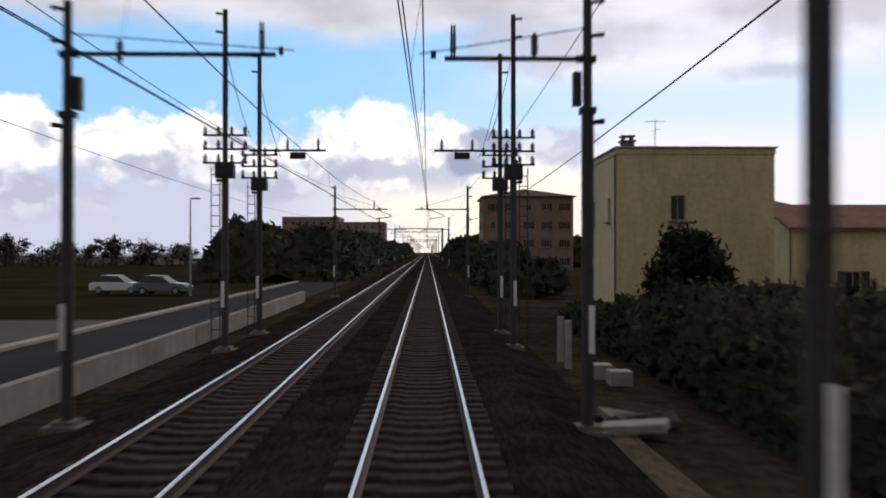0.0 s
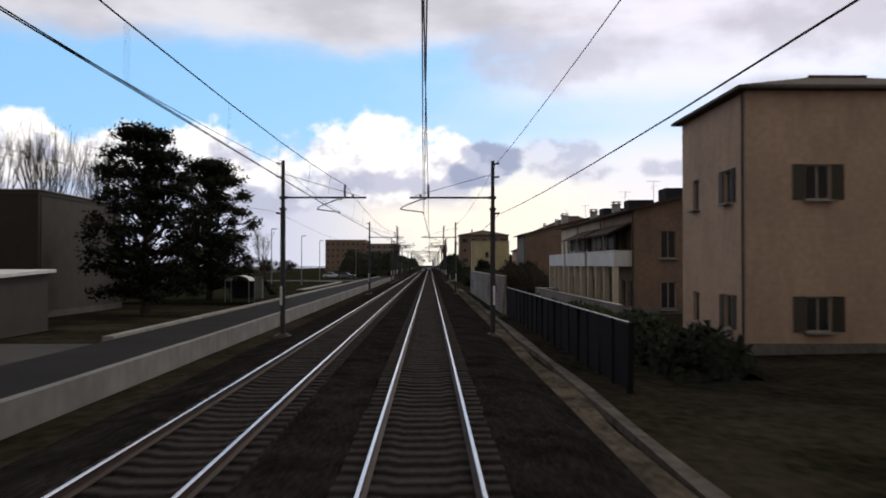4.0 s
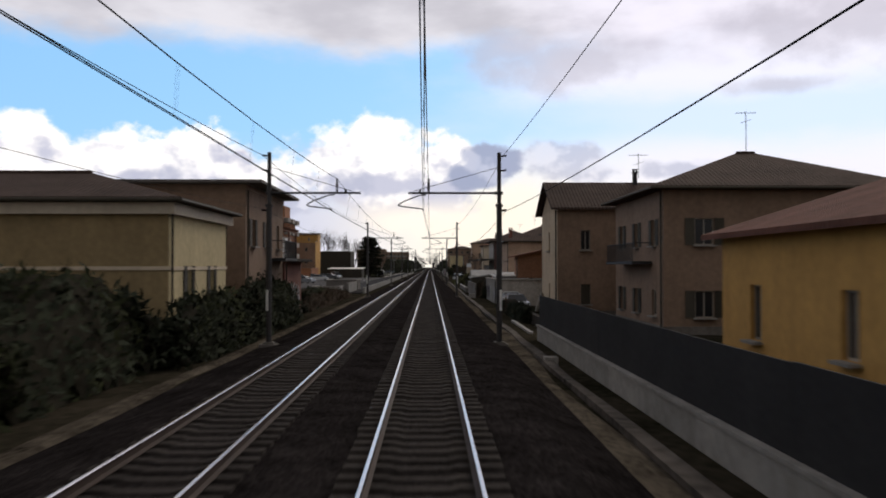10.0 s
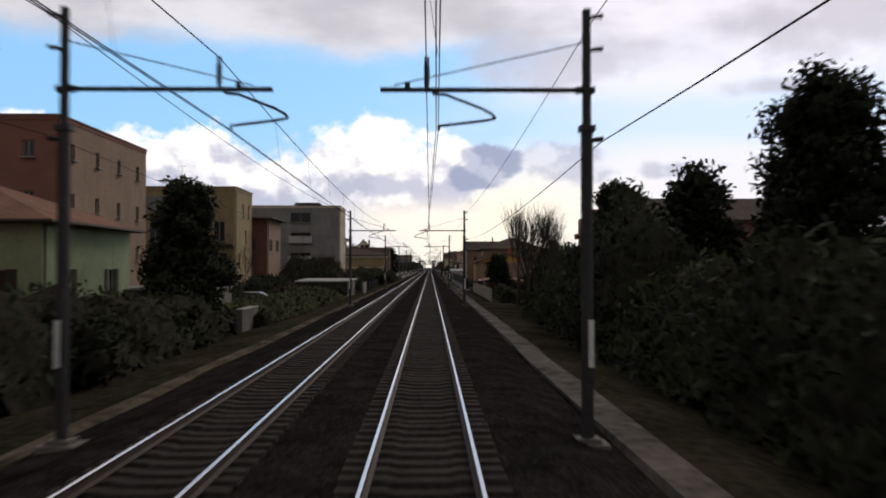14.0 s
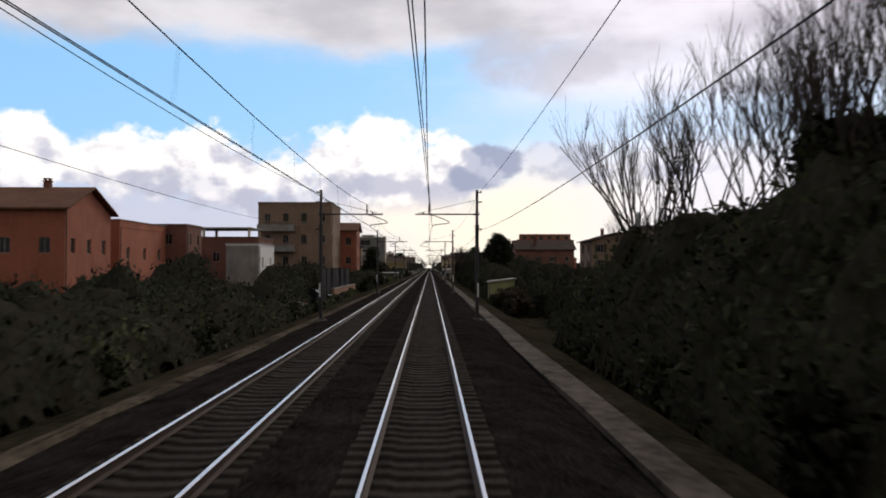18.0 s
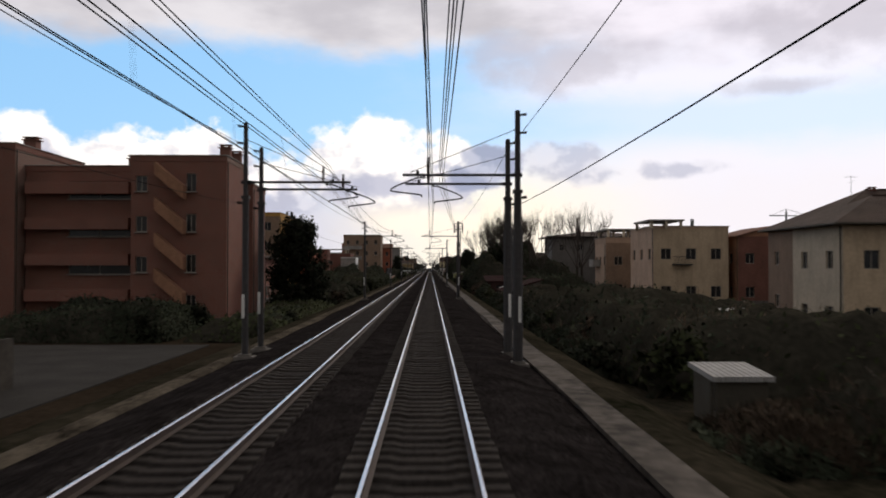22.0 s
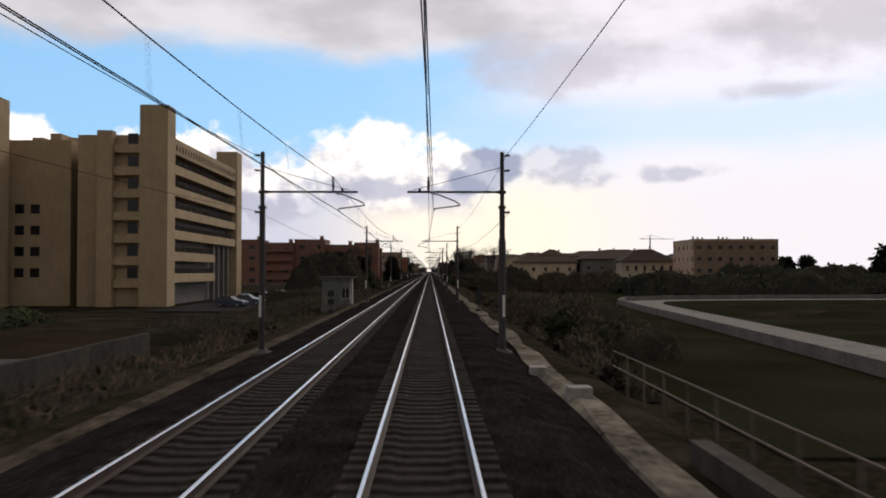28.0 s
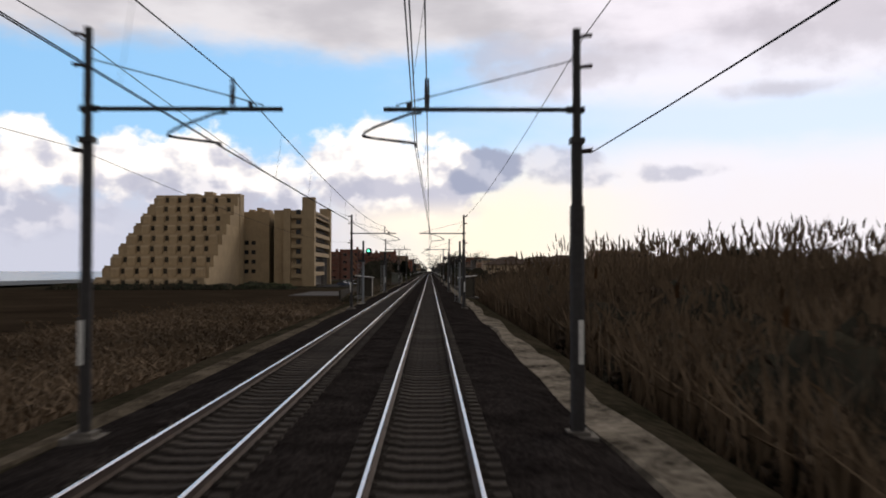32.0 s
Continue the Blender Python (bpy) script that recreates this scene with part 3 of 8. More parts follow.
def build_masts():
    for k in range(-14, 21):
        y = -SPAN * k
        flip = FLIPS.get(k, 1 if k % 2 else -1)
        pair = k in PAIRED
        for n in range(2 if pair else 1):
            z_top = 7.4 if n == 0 else 7.9
            az = 5.76 if pair else arm_height(k)
            dy = (-2.0, -5.2)[n] if pair else 0.0
            if k == 12:
                dy = -1.6
            mast(2.97 if k == 12 else 2.95 + 0.05 * n, y + dy + (0.75 if k == -1 else 0.0), z_top, -1, True, 1 - 2 * n if pair else flip, 0.04, -0.8, thick=0.16 if k == 12 else 0.13 if pair else 0.115, az=az, sleeve=k > 12)
            mast(-6.5, y + ((0.4, -2.6)[n] if pair else -2.1 if k == 12 else 0.0), z_top, 1, True, flip, -3.72 if not pair else (-3.3, -3.73)[n], -2.75, az=az)
    # heavier anchor mast with a cable end
    root = thing("cable_terminal", "feeder cable ends and brackets on a thick mast", "cable end", (2.97, -706.0, -0.6))
    o = bmesh.new()
    for z in (7.2, 7.5, 7.8):
        rod(o, (-0.45, 0, z), (0.5, 0, z), 0.035)
        for s in (-0.4, 0.45):
            rod(o, (s, 0, z), (s, 0, z - 0.35), 0.06)
    rod(o, (0.2, 0.1, 1.0), (0.24, 0.1, 7.0), 0.04)
    part("cable_ends", o, "insulator", root)
    # the group of switching masts at the northern end
    for x, ys, inner in ((2.95, (69.0, 83.0, 88.5), -1), (-6.5, (69.6, 82.5, 88.5), 1)):
        for n, y in enumerate(ys):
            root = mast(x, y, (7.3, 10.6, 10.5)[n], inner, n == 0, 1, 0.55 if inner < 0 else -2.95, 0.4 if inner < 0 else -2.7, "switching masts", az=6.14 if inner < 0 else 6.33, steady=False)
            if n == 0:
                o = bmesh.new()
                for k in range(5):
                    rod(o, (inner * 0.95, 0, 6.82 + k * 0.07), (inner * 0.95, 0, 6.86 + k * 0.07), 0.07)
                rod(o, (inner * 0.95, 0, 6.74), (inner * 0.95, 0, 7.2), 0.03)
                part("insulator_post", o, "insulator", root)
                part("weight_box", boxes((inner * 0.19 - 0.07, inner * 0.19 + 0.07, -0.1, 0.1, 5.9, 6.5)), "steel_dark", root)
                continue
            for z in (5.6, 6.05, 6.5):
                bar = bmesh.new()
                rod(bar, (-0.72, 0, z + 0.6), (0.72, 0, z + 0.6), 0.035)
                part("crossbar", bar, "steel_dark", root)
            for z in (5.6, 6.05, 6.5):
                for k in range(4):
                    o = bmesh.new()
                    xx = -0.65 + k * 0.43
                    for j in range(3):
                        rod(o, (xx, 0, z + 0.62 + j * 0.08), (xx, 0, z + 0.67 + j * 0.08), 0.075)
                    rod(o, (xx, 0, z + 0.6), (xx, 0, z + 0.9), 0.03)
                    part("insulator", o, "insulator", root)
            part("switch_box", boxes((-0.3, 0.3, -0.2, 0.2, 5.7, 6.15)), "steel_dark", root)
            l = bmesh.new()
            for dx in (0.22, 0.5):
                rod(l, (inner * -dx, 0.2, 0.1), (inner * -dx, 0.2, 6.1), 0.02)
            for r in range(17):
                rod(l, (inner * -0.22, 0.2, 0.4 + r * 0.34), (inner * -0.5, 0.2, 0.4 + r * 0.34), 0.014)
            part("ladder", l, "steel_dark", root)
            if n == 2:
                o = bmesh.new()
                rod(o, (-inner * 0.4, 0, 7.28), (inner * 2.6, 0, 7.28), 0.045)
                part("switch_arm", o, "steel_dark", root)
                for xx in (1.1, 2.3):
                    o = bmesh.new()
                    for j in range(4):
                        rod(o, (inner * xx, 0, 7.32 + j * 0.09), (inner * xx, 0, 7.37 + j * 0.09), 0.07)
                    rod(o, (inner * xx, 0, 7.3), (inner * xx, 0, 7.75), 0.03)
                    part("insulator", o, "insulator", root)
                part("number_box", boxes((inner * 1.5 - 0.3, inner * 1.5 + 0.3, -0.1, 0.1, 6.95, 7.2)), "steel_dark", root)
            g = bmesh.new()
            last = Vector((inner * 0.1, 0, 9.6))
            for j in range(1, 9):
                u = j / 8
                q = Vector((inner * (0.1 + 0.75 * u), 0, 9.6 - 2.6 * u - 0.5 * 4 * u * (1 - u) * 0.5))
                rod(g, last, q, 0.016, n=4)
                last = q
            part("jumper_cable", g, "wire", root)
    # portal further off
    for y in (250.0, 420.0):
        g = thing("signal_gantry", "steel lattice gantry across both tracks", "gantry", (-1.8, y, -0.6))
        for s in (-5.2, 5.2):
            l = bmesh.new()
            rod(l, (s, -0.3, 0), (s, -0.3, 8.4), 0.1)
            rod(l, (s, 0.3, 0), (s, 0.3, 8.4), 0.1)
            part("leg", l, "steel_dark", g)
        b = bmesh.new()
        for z in (7.6, 8.4):
            rod(b, (-5.4, 0, z), (5.4, 0, z), 0.08)
        for k in range(12):
            x0 = -5.2 + k * 10.4 / 12
            rod(b, (x0, 0, 7.6 if k % 2 else 8.4), (x0 + 10.4 / 12, 0, 8.4 if k % 2 else 7.6), 0.04)
        part("beam", b, "steel_dark", g)


build_masts()


def wire(name, label, pts, r):
    """A thin run of cable through points, as one mesh."""
    bm = bmesh.new()
    rings = []
    for i, p in enumerate(pts):
        rings.append([bm.verts.new((p[0] + r * math.cos(a), p[1], p[2] + r * math.sin(a))) for a in (0.5, 2.6, 4.7)])
    for r0, r1 in zip(rings, rings[1:]):
        for k in range(3):
            bm.faces.new((r0[k], r0[(k + 1) % 3], r1[(k + 1) % 3], r1[k]))
    return tagged(part(name, bm, "wire"), label, "cable")


def sagging(x_of, z, sag, y0=-1300, per=10):
    pts = []
    for k in range(-14, 23):
        for j in range(per):
            u = j / per
            y = -SPAN * (k + u)
            pts.append((x_of(k, u), y, z - sag * 4 * u * (1 - u)))
    return pts


def arm_at(y):
    """Height of the bracket arms, eased from mast to mast."""
    k = -y / SPAN
    a, b = arm_height(math.floor(k)), arm_height(math.floor(k) + 1)
    return a + (b - a) * (k - math.floor(k))


def build_wires():
    def stagger(amount, base):
        def f(k, u):
            a, b = FLIPS.get(k, 1 if k % 2 else -1), FLIPS.get(k + 1, 1 if (k + 1) % 2 else -1)
            return base + amount * (a + (b - a) * u)
        return f
    for base, mess, cont in ((0.03, 0.0, 0.2), (-3.72, 0.0, 0.2)):
        for d in (-0.02, 0.02):
            wire("contact_wire", "copper contact wire above the track", [(x + d, y, z - 0.19 + arm_at(y)) for x, y, z in sagging(stagger(cont, base), 5.18 - 5.73 + 0.0, 0.02)], 0.009)
        wire("messenger_wire", "catenary wire that carries the contact wire", [(x, y, z + arm_at(y)) for x, y, z in sagging(stagger(mess, base), 0.58, 0.55)], 0.013)
        bm = bmesh.new()
        for k in range(-10, 22):
            for j in range(1, 10):
                u = j / 10
                y = -SPAN * (k + u)
                rod(bm, (stagger(mess, base)(k, u), y, arm_at(y) + 0.58 - 2.2 * u * (1 - u)), (stagger(cont, base)(k, u), y, arm_at(y) - 0.74), 0.004, n=3)
        tagged(part("droppers", bm, "wire"), "thin dropper wires between catenary and contact wire", "cable", kind="stuff")
    for x, z, sag, r, what in ((3.12, 7.28, 0.4, 0.012, "earth wire along the mast tops"), (-6.78, 7.28, 0.5, 0.012, "earth wire along the mast tops"),
                               (3.22, 4.98, 0.36, 0.0125, "thick black feeder cable beside the masts"), (-6.78, 5.08, 0.5, 0.007, "feeder cable beside the masts")):
        pts = sagging(lambda k, u, x=x: x, z, sag)
        if r == 0.0125:
            # two spans hang lower than the rest
            pts = [(px, py, pz - (0.26 * 4 * (py / SPAN % 1) * (1 - py / SPAN % 1) if math.floor(py / SPAN) in (0, -5) else 0)) for px, py, pz in pts]
            wire("line_cable", what, [p for p in pts if p[1] < -SPAN * 20 + 1], r)
            wire("line_cable", what, [p for p in pts if -SPAN * 17 - 1 < p[1] < -SPAN * 13 + 1], r)
            pts = [p for p in pts if p[1] > -SPAN * 12 - 1]
        wire("line_cable", what, pts, r)
    # second set of wires through the overlap
    for base in (0.35, -3.35):
        pts = [(base + (2.5 if base > 0 else -3.0) * max(0, min(1, s)), y, zc) for y, s, zc in
               ((-704, 1, 6.3), (-735, 0.5, 6.0), (-766, 0.05, 5.6), (-800, 0.0, 5.3), (-826, 0.14, 5.7), (-852, 0.72 if base > 0 else 0.95, 6.45 if base > 0 else 6.05), (-881, 1, 6.6 if base > 0 else 6.0))]
        for d in (-0.05, 0.05):
            wire("anchored_wire", "second contact wire led aside to its anchor mast", [(x + d, y, z) for x, y, z in pts], 0.011)
            wire("anchored_wire", "second catenary wire led aside to its anchor mast", [(x + d, y, z + (0.7 if abs(y + 800) < 60 else 0.25 if base > 0 else 0.4)) for x, y, z in pts], 0.012)
        side = 1 if base > 0 else -1
        for ya, xa, zs in ((-853, base + (1.85 if base > 0 else -2.85), 6.4 if base > 0 else 6.05), (-711, base + (2.2 if base > 0 else -2.7), 6.2)):
            for n in range(3):
                bm = bmesh.new()
                for j in range(7):
                    yy, xx = ya + j * 0.24 + n * 0.5, xa + n * 0.1 * side
                    rod(bm, (xx, yy, zs + n * 0.14), (xx, yy + 0.1, zs + n * 0.14), 0.042)
                rod(bm, (xa + n * 0.1 * side, ya + n * 0.5 - 0.2, zs + n * 0.14), (xa + n * 0.1 * side, ya + n * 0.5 + 1.8, zs + n * 0.14), 0.012)
                tagged(part("strain_insulator", bm, "insulator" if base > 0 else "steel_pale"), "string of %s glass strain insulators" % ("brown" if base > 0 else "pale"), "insulator", "strain insulators")


build_wires()


# ---- buildings ----
CACHE = {}


def cached(key, make):
    if key not in CACHE:
        CACHE[key] = make()
    return CACHE[key]


def window_meshes(w, h, style):
    def frame_mesh():
        bm = boxes((-w / 2, -w / 2 + 0.06, 0.0, 0.05, 0, h), (w / 2 - 0.06, w / 2, 0.0, 0.05, 0, h), (-w / 2 + 0.06, w / 2 - 0.06, 0.0, 0.05, h - 0.06, h),
                   (-w / 2 + 0.06, w / 2 - 0.06, 0.0, 0.05, 0, 0.06), (-0.03, 0.03, 0.0, 0.045, 0.06, h - 0.06))
        return mesh_of("window_frame", bm, "frame")

    def pane_mesh():
        return mesh_of("pane", boxes((-w / 2 + 0.03, w / 2 - 0.03, 0.055, 0.07, 0.03, h - 0.03)), "glass")

    def sill_mesh():
        return mesh_of("sill", boxes((-w / 2 - 0.1, w / 2 + 0.1, -0.26, 0.0, -0.08, -0.005)), "concrete")

    def louvred(x0, x1, depth, pitch, name):
        """One panel with a saw-tooth front."""
        bm = bmesh.new()
        n = max(2, int(h / pitch))
        prof = [(0.0, 0.0), (0.0, h)]
        for k in range(n, 0, -1):
            prof += [(-depth, h * k / n), (-depth * 0.55, h * (k - 1) / n + 0.004)]
        a, b = [[bm.verts.new((x, y, z)) for y, z in prof] for x in (x0, x1)]
        for k in range(len(prof)):
            q = (k + 1) % len(prof)
            bm.faces.new((a[k], a[q], b[q], b[k]))
        bm.faces.new(a), bm.faces.new(b)
        return mesh_of(name, bm, "shutter")

    def shutter_mesh():
        return louvred(0, w / 2, 0.06, 0.14, "shutter")

    def blind_mesh():
        return louvred(-w / 2 + 0.04, w / 2 - 0.04, 0.035, 0.1, "roller_blind")
    key = (round(w, 2), round(h, 2))
    return (cached(("f",) + key, frame_mesh), cached(("p",) + key, pane_mesh), cached(("s",) + key, sill_mesh),
            cached(("sh",) + key, shutter_mesh) if style == "shutter" else None, cached(("b",) + key, blind_mesh) if style == "blind" else None)


def face_matrix(face, x0, x1, y0, y1):
    """Local frame of a facade: x along it, -y outwards, z up; origin at its middle."""
    if face == "S":
        return pose((x0 + x1) / 2, y0, 0), x1 - x0
    if face == "N":
        return pose((x0 + x1) / 2, y1, 0, 0, 0, 180), x1 - x0
    if face == "W":
        return pose(x0, (y0 + y1) / 2, 0, 0, 0, -90), y1 - y0
    return pose(x1, (y0 + y1) / 2, 0, 0, 0, 90), y1 - y0


def wall_sheet(bm, m, width, height, holes, depth=0.22):
    """A facade with its openings cut out and their reveals."""
    xs = sorted({-width / 2, width / 2, *[v for h in holes for v in h[:2]]})
    zs = sorted({0.0, height, *[v for h in holes for v in h[2:]]})
    for a0, a1 in zip(xs, xs[1:]):
        for b0, b1 in zip(zs, zs[1:]):
            ca, cb = (a0 + a1) / 2, (b0 + b1) / 2
            if any(h[0] < ca < h[1] and h[2] < cb < h[3] for h in holes):
                continue
            bm.faces.new([bm.verts.new(m @ Vector(p)) for p in ((a0, 0, b0), (a1, 0, b0), (a1, 0, b1), (a0, 0, b1))])
    for a0, a1, b0, b1 in holes:
        c = [(a0, b0), (a1, b0), (a1, b1), (a0, b1)]
        for (pa, pb), (qa, qb) in zip(c, c[1:] + c[:1]):
            bm.faces.new([bm.verts.new(m @ Vector(p)) for p in ((pa, 0, pb), (qa, 0, qb), (qa, depth, qb), (pa, depth, pb))])
        bm.faces.new([bm.verts.new(m @ Vector(p)) for p in ((a0, depth, b0), (a1, depth, b0), (a1, depth, b1), (a0, depth, b1))])


def roof_part(root, kind, x0, x1, y0, y1, z, rise, over, mat, wallm):
    t = 0.16
    if kind == "flat":
        part("parapet", boxes((x0 - 0.05, x1 + 0.05, y0 - 0.05, y0 + 0.2, z, z + rise), (x0 - 0.05, x1 + 0.05, y1 - 0.2, y1 + 0.05, z, z + rise),
                              (x0 - 0.05, x0 + 0.2, y0 + 0.2, y1 - 0.2, z, z + rise), (x1 - 0.2, x1 + 0.05, y0 + 0.2, y1 - 0.2, z, z + rise)), wallm, root)
        part("roof", boxes((x0 + 0.2, x1 - 0.2, y0 + 0.2, y1 - 0.2, z - 0.2, z + 0.05)), "white" if mat == "white" else "flatroof", root)
        part("coping", boxes((x0 - 0.14, x1 + 0.14, y0 - 0.14, y0 + 0.26, z + rise, z + rise + 0.07), (x0 - 0.14, x0 + 0.26, y0 + 0.26, y1 + 0.1, z + rise, z + rise + 0.07),
                               (x1 - 0.26, x1 + 0.14, y0 + 0.26, y1 + 0.1, z + rise, z + rise + 0.07)), "concrete" if mat != "darkstone" else mat, root)
        return
    bm = bmesh.new()
    a0, a1, b0, b1 = x0 - over, x1 + over, y0 - over, y1 + over
    if kind in ("hip", "pyramid"):
        w, d = a1 - a0, b1 - b0
        k = min(w, d) / 2 * (0.98 if kind == "hip" else 1.0)
        ridge = [(a0 + k, (b0 + b1) / 2), (a1 - k, (b0 + b1) / 2)] if w >= d else [((a0 + a1) / 2, b0 + k), ((a0 + a1) / 2, b1 - k)]
        e = [bm.verts.new(p) for p in ((a0, b0, z), (a1, b0, z), (a1, b1, z), (a0, b1, z))]
        f = [bm.verts.new(p) for p in ((a0, b0, z + t), (a1, b0, z + t), (a1, b1, z + t), (a0, b1, z + t))]
        r = [bm.verts.new((*p, z + t + rise)) for p in ridge]
        bm.faces.new(e[::-1])
        for i in range(4):
            bm.faces.new((e[i], e[(i + 1) % 4], f[(i + 1) % 4], f[i]))
        if w >= d:
            bm.faces.new((f[0], f[1], r[1], r[0]))
            bm.faces.new((f[1], f[2], r[1]))
            bm.faces.new((f[2], f[3], r[0], r[1]))
            bm.faces.new((f[3], f[0], r[0]))
        else:
            bm.faces.new((f[0], f[1], r[0]))
            bm.faces.new((f[1], f[2], r[1], r[0]))
            bm.faces.new((f[2], f[3], r[1]))
            bm.faces.new((f[3], f[0], r[0], r[1]))
        part("roof", bm, mat, root)
        g = bmesh.new()
        for p, q in (((a0, b0), (a1, b0)), ((a1, b0), (a1, b1)), ((a0, b1), (a0, b0))):
            rod(g, (*p, z + 0.06), (*q, z + 0.06), 0.07)
        part("gutter", g, "shutter", root)
        c = bmesh.new()
        rod(c, (*ridge[0], z + t + rise), (*ridge[1], z + t + rise + 0.001), 0.11)
        part("ridge_tiles", c, mat, root)
        return
    # gabled or single pitched: slabs that rest on the walls
    if kind == "gx":      # ridge along x
        ym = (y0 + y1) / 2
        for s, (ya, yb) in (("a", (b0, ym)), ("b", (b1, ym))):
            p = [(a0, ya, z - 0.1), (a1, ya, z - 0.1), (a1, yb, z + rise), (a0, yb, z + rise)]
            lo = [bm.verts.new(v) for v in p]
            hi = [bm.verts.new((v[0], v[1], v[2] + t)) for v in p]
            bm.faces.new(lo), bm.faces.new(hi)
            for i in range(4):
                bm.faces.new((lo[i], lo[(i + 1) % 4], hi[(i + 1) % 4], hi[i]))
        for xa in (x0, x1 - 0.25):
            g = bmesh.new()
            tri = [(y0, z), (y1, z), (ym, z + rise - 0.02)]
            u = [g.verts.new((xa, *p)) for p in tri]
            v = [g.verts.new((xa + 0.25, *p)) for p in tri]
            g.faces.new(u), g.faces.new(v)
            for i in range(3):
                g.faces.new((u[i], u[(i + 1) % 3], v[(i + 1) % 3], v[i]))
            part("gable", g, wallm, root)
    elif kind == "gy":    # ridge along y
        xm = (x0 + x1) / 2
        for xa, xb in ((a0, xm), (a1, xm)):
            p = [(xa, b0, z - 0.1), (xa, b1, z - 0.1), (xb, b1, z + rise), (xb, b0, z + rise)]
            lo = [bm.verts.new(v) for v in p]
            hi = [bm.verts.new((v[0], v[1], v[2] + t)) for v in p]
            bm.faces.new(lo), bm.faces.new(hi)
            for i in range(4):
                bm.faces.new((lo[i], lo[(i + 1) % 4], hi[(i + 1) % 4], hi[i]))
        for ya in (y0, y1 - 0.25):
            g = bmesh.new()
            tri = [(x0, z), (x1, z), (xm, z + rise - 0.02)]
            u = [g.verts.new((p[0], ya, p[1])) for p in tri]
            v = [g.verts.new((p[0], ya + 0.25, p[1])) for p in tri]
            g.faces.new(u), g.faces.new(v)
            for i in range(3):
                g.faces.new((u[i], u[(i + 1) % 3], v[(i + 1) % 3], v[i]))
            part("gable", g, wallm, root)
    else:                 # "up": single pitch rising to +x; "down": to -x; "north": rising to +y
        hz = {"up": (0, 1, 1, 0), "down": (1, 0, 0, 1), "north": (0, 0, 1, 1)}[kind]
        p = [(a0, b0), (a1, b0), (a1, b1), (a0, b1)]
        lo = [bm.verts.new((*c, z + rise * h)) for c, h in zip(p, hz)]
        hi = [bm.verts.new((*c, z + rise * h + t)) for c, h in zip(p, hz)]
        bm.faces.new(lo), bm.faces.new(hi)
        for i in range(4):
            bm.faces.new((lo[i], lo[(i + 1) % 4], hi[(i + 1) % 4], hi[i]))
        g = bmesh.new()
        q = [(x0, y0), (x1, y0), (x1, y1), (x0, y1)]
        u = [g.verts.new((*c, z - 0.001)) for c in q]
        span = (y1 - y0) if kind == "north" else (x1 - x0)
        v = [g.verts.new((*c, z + rise * (over + h * span) / (span + 2 * over) + 0.02)) for c, h in zip(q, hz)]
        g.faces.new(v)
        for i in range(4):
            g.faces.new((u[i], u[(i + 1) % 4], v[(i + 1) % 4], v[i]))
        part("gable", g, wallm, root)
    part("roof", bm, mat, root)


def chimney(root, x, y, z, h=1.2, w=0.5, mat="brick", cap=True):
    bm = boxes((x - w / 2, x + w / 2, y - w / 2, y + w / 2, z, z + h))
    if cap:
        box(bm, x - w * 0.65, x + w * 0.65, y - w * 0.65, y + w * 0.65, z + h, z + h + 0.08)
        for s in (-1, 1):
            box(bm, x + s * w * 0.35 - 0.06, x + s * w * 0.35 + 0.06, y - w * 0.4, y + w * 0.4, z + h + 0.08, z + h + 0.26)
        box(bm, x - w * 0.6, x + w * 0.6, y - w * 0.55, y + w * 0.55, z + h + 0.26, z + h + 0.33)
    part("chimney", bm, mat, root)


def antenna(root, x, y, z, h=2.6):
    bm = bmesh.new()
    rod(bm, (x, y, z), (x, y, z + h), 0.022)
    rod(bm, (x - 0.6, y, z + h - 0.1), (x + 0.6, y, z + h - 0.1), 0.014)
    for k in range(7):
        rod(bm, (x - 0.55 + k * 0.18, y - 0.3 + k * 0.02, z + h - 0.1), (x - 0.55 + k * 0.18, y + 0.3 - k * 0.02, z + h - 0.1), 0.008)
    rod(bm, (x - 0.3, y, z + h - 0.7), (x + 0.3, y, z + h - 0.5), 0.012)
    part("antenna", bm, "steel_pale", root)


def balcony(root, m, a0, a1, z, depth=1.2, height=1.0, mat="concrete", solid=True):
    bm = bmesh.new()
    box(bm, a0, a1, -depth, -0.003, z - 0.16, z)
    if solid:
        box(bm, a0, a1, -depth, -depth + 0.1, z, z + height)
        box(bm, a0, a0 + 0.1, -depth + 0.1, -0.003, z, z + height)
        box(bm, a1 - 0.1, a1, -depth + 0.1, -0.003, z, z + height)
        box(bm, a0 - 0.04, a1 + 0.04, -depth - 0.04, -depth + 0.14, z + height, z + height + 0.05)
    else:
        n = max(2, int((a1 - a0) / 0.14))
        for k in range(n + 1):
            x = a0 + 0.02 + (a1 - a0 - 0.04) * k / n
            rod(bm, (x, -depth + 0.05, z), (x, -depth + 0.05, z + height), 0.012, n=4)
        rod(bm, (a0, -depth + 0.05, z + height), (a1, -depth + 0.05, z + height), 0.025)
        for x in (a0 + 0.03, a1 - 0.03):
            rod(bm, (x, -depth + 0.05, z + height), (x, 0, z + height), 0.025)
    part("balcony", bm, mat if solid else "steel_dark", root, m=m)


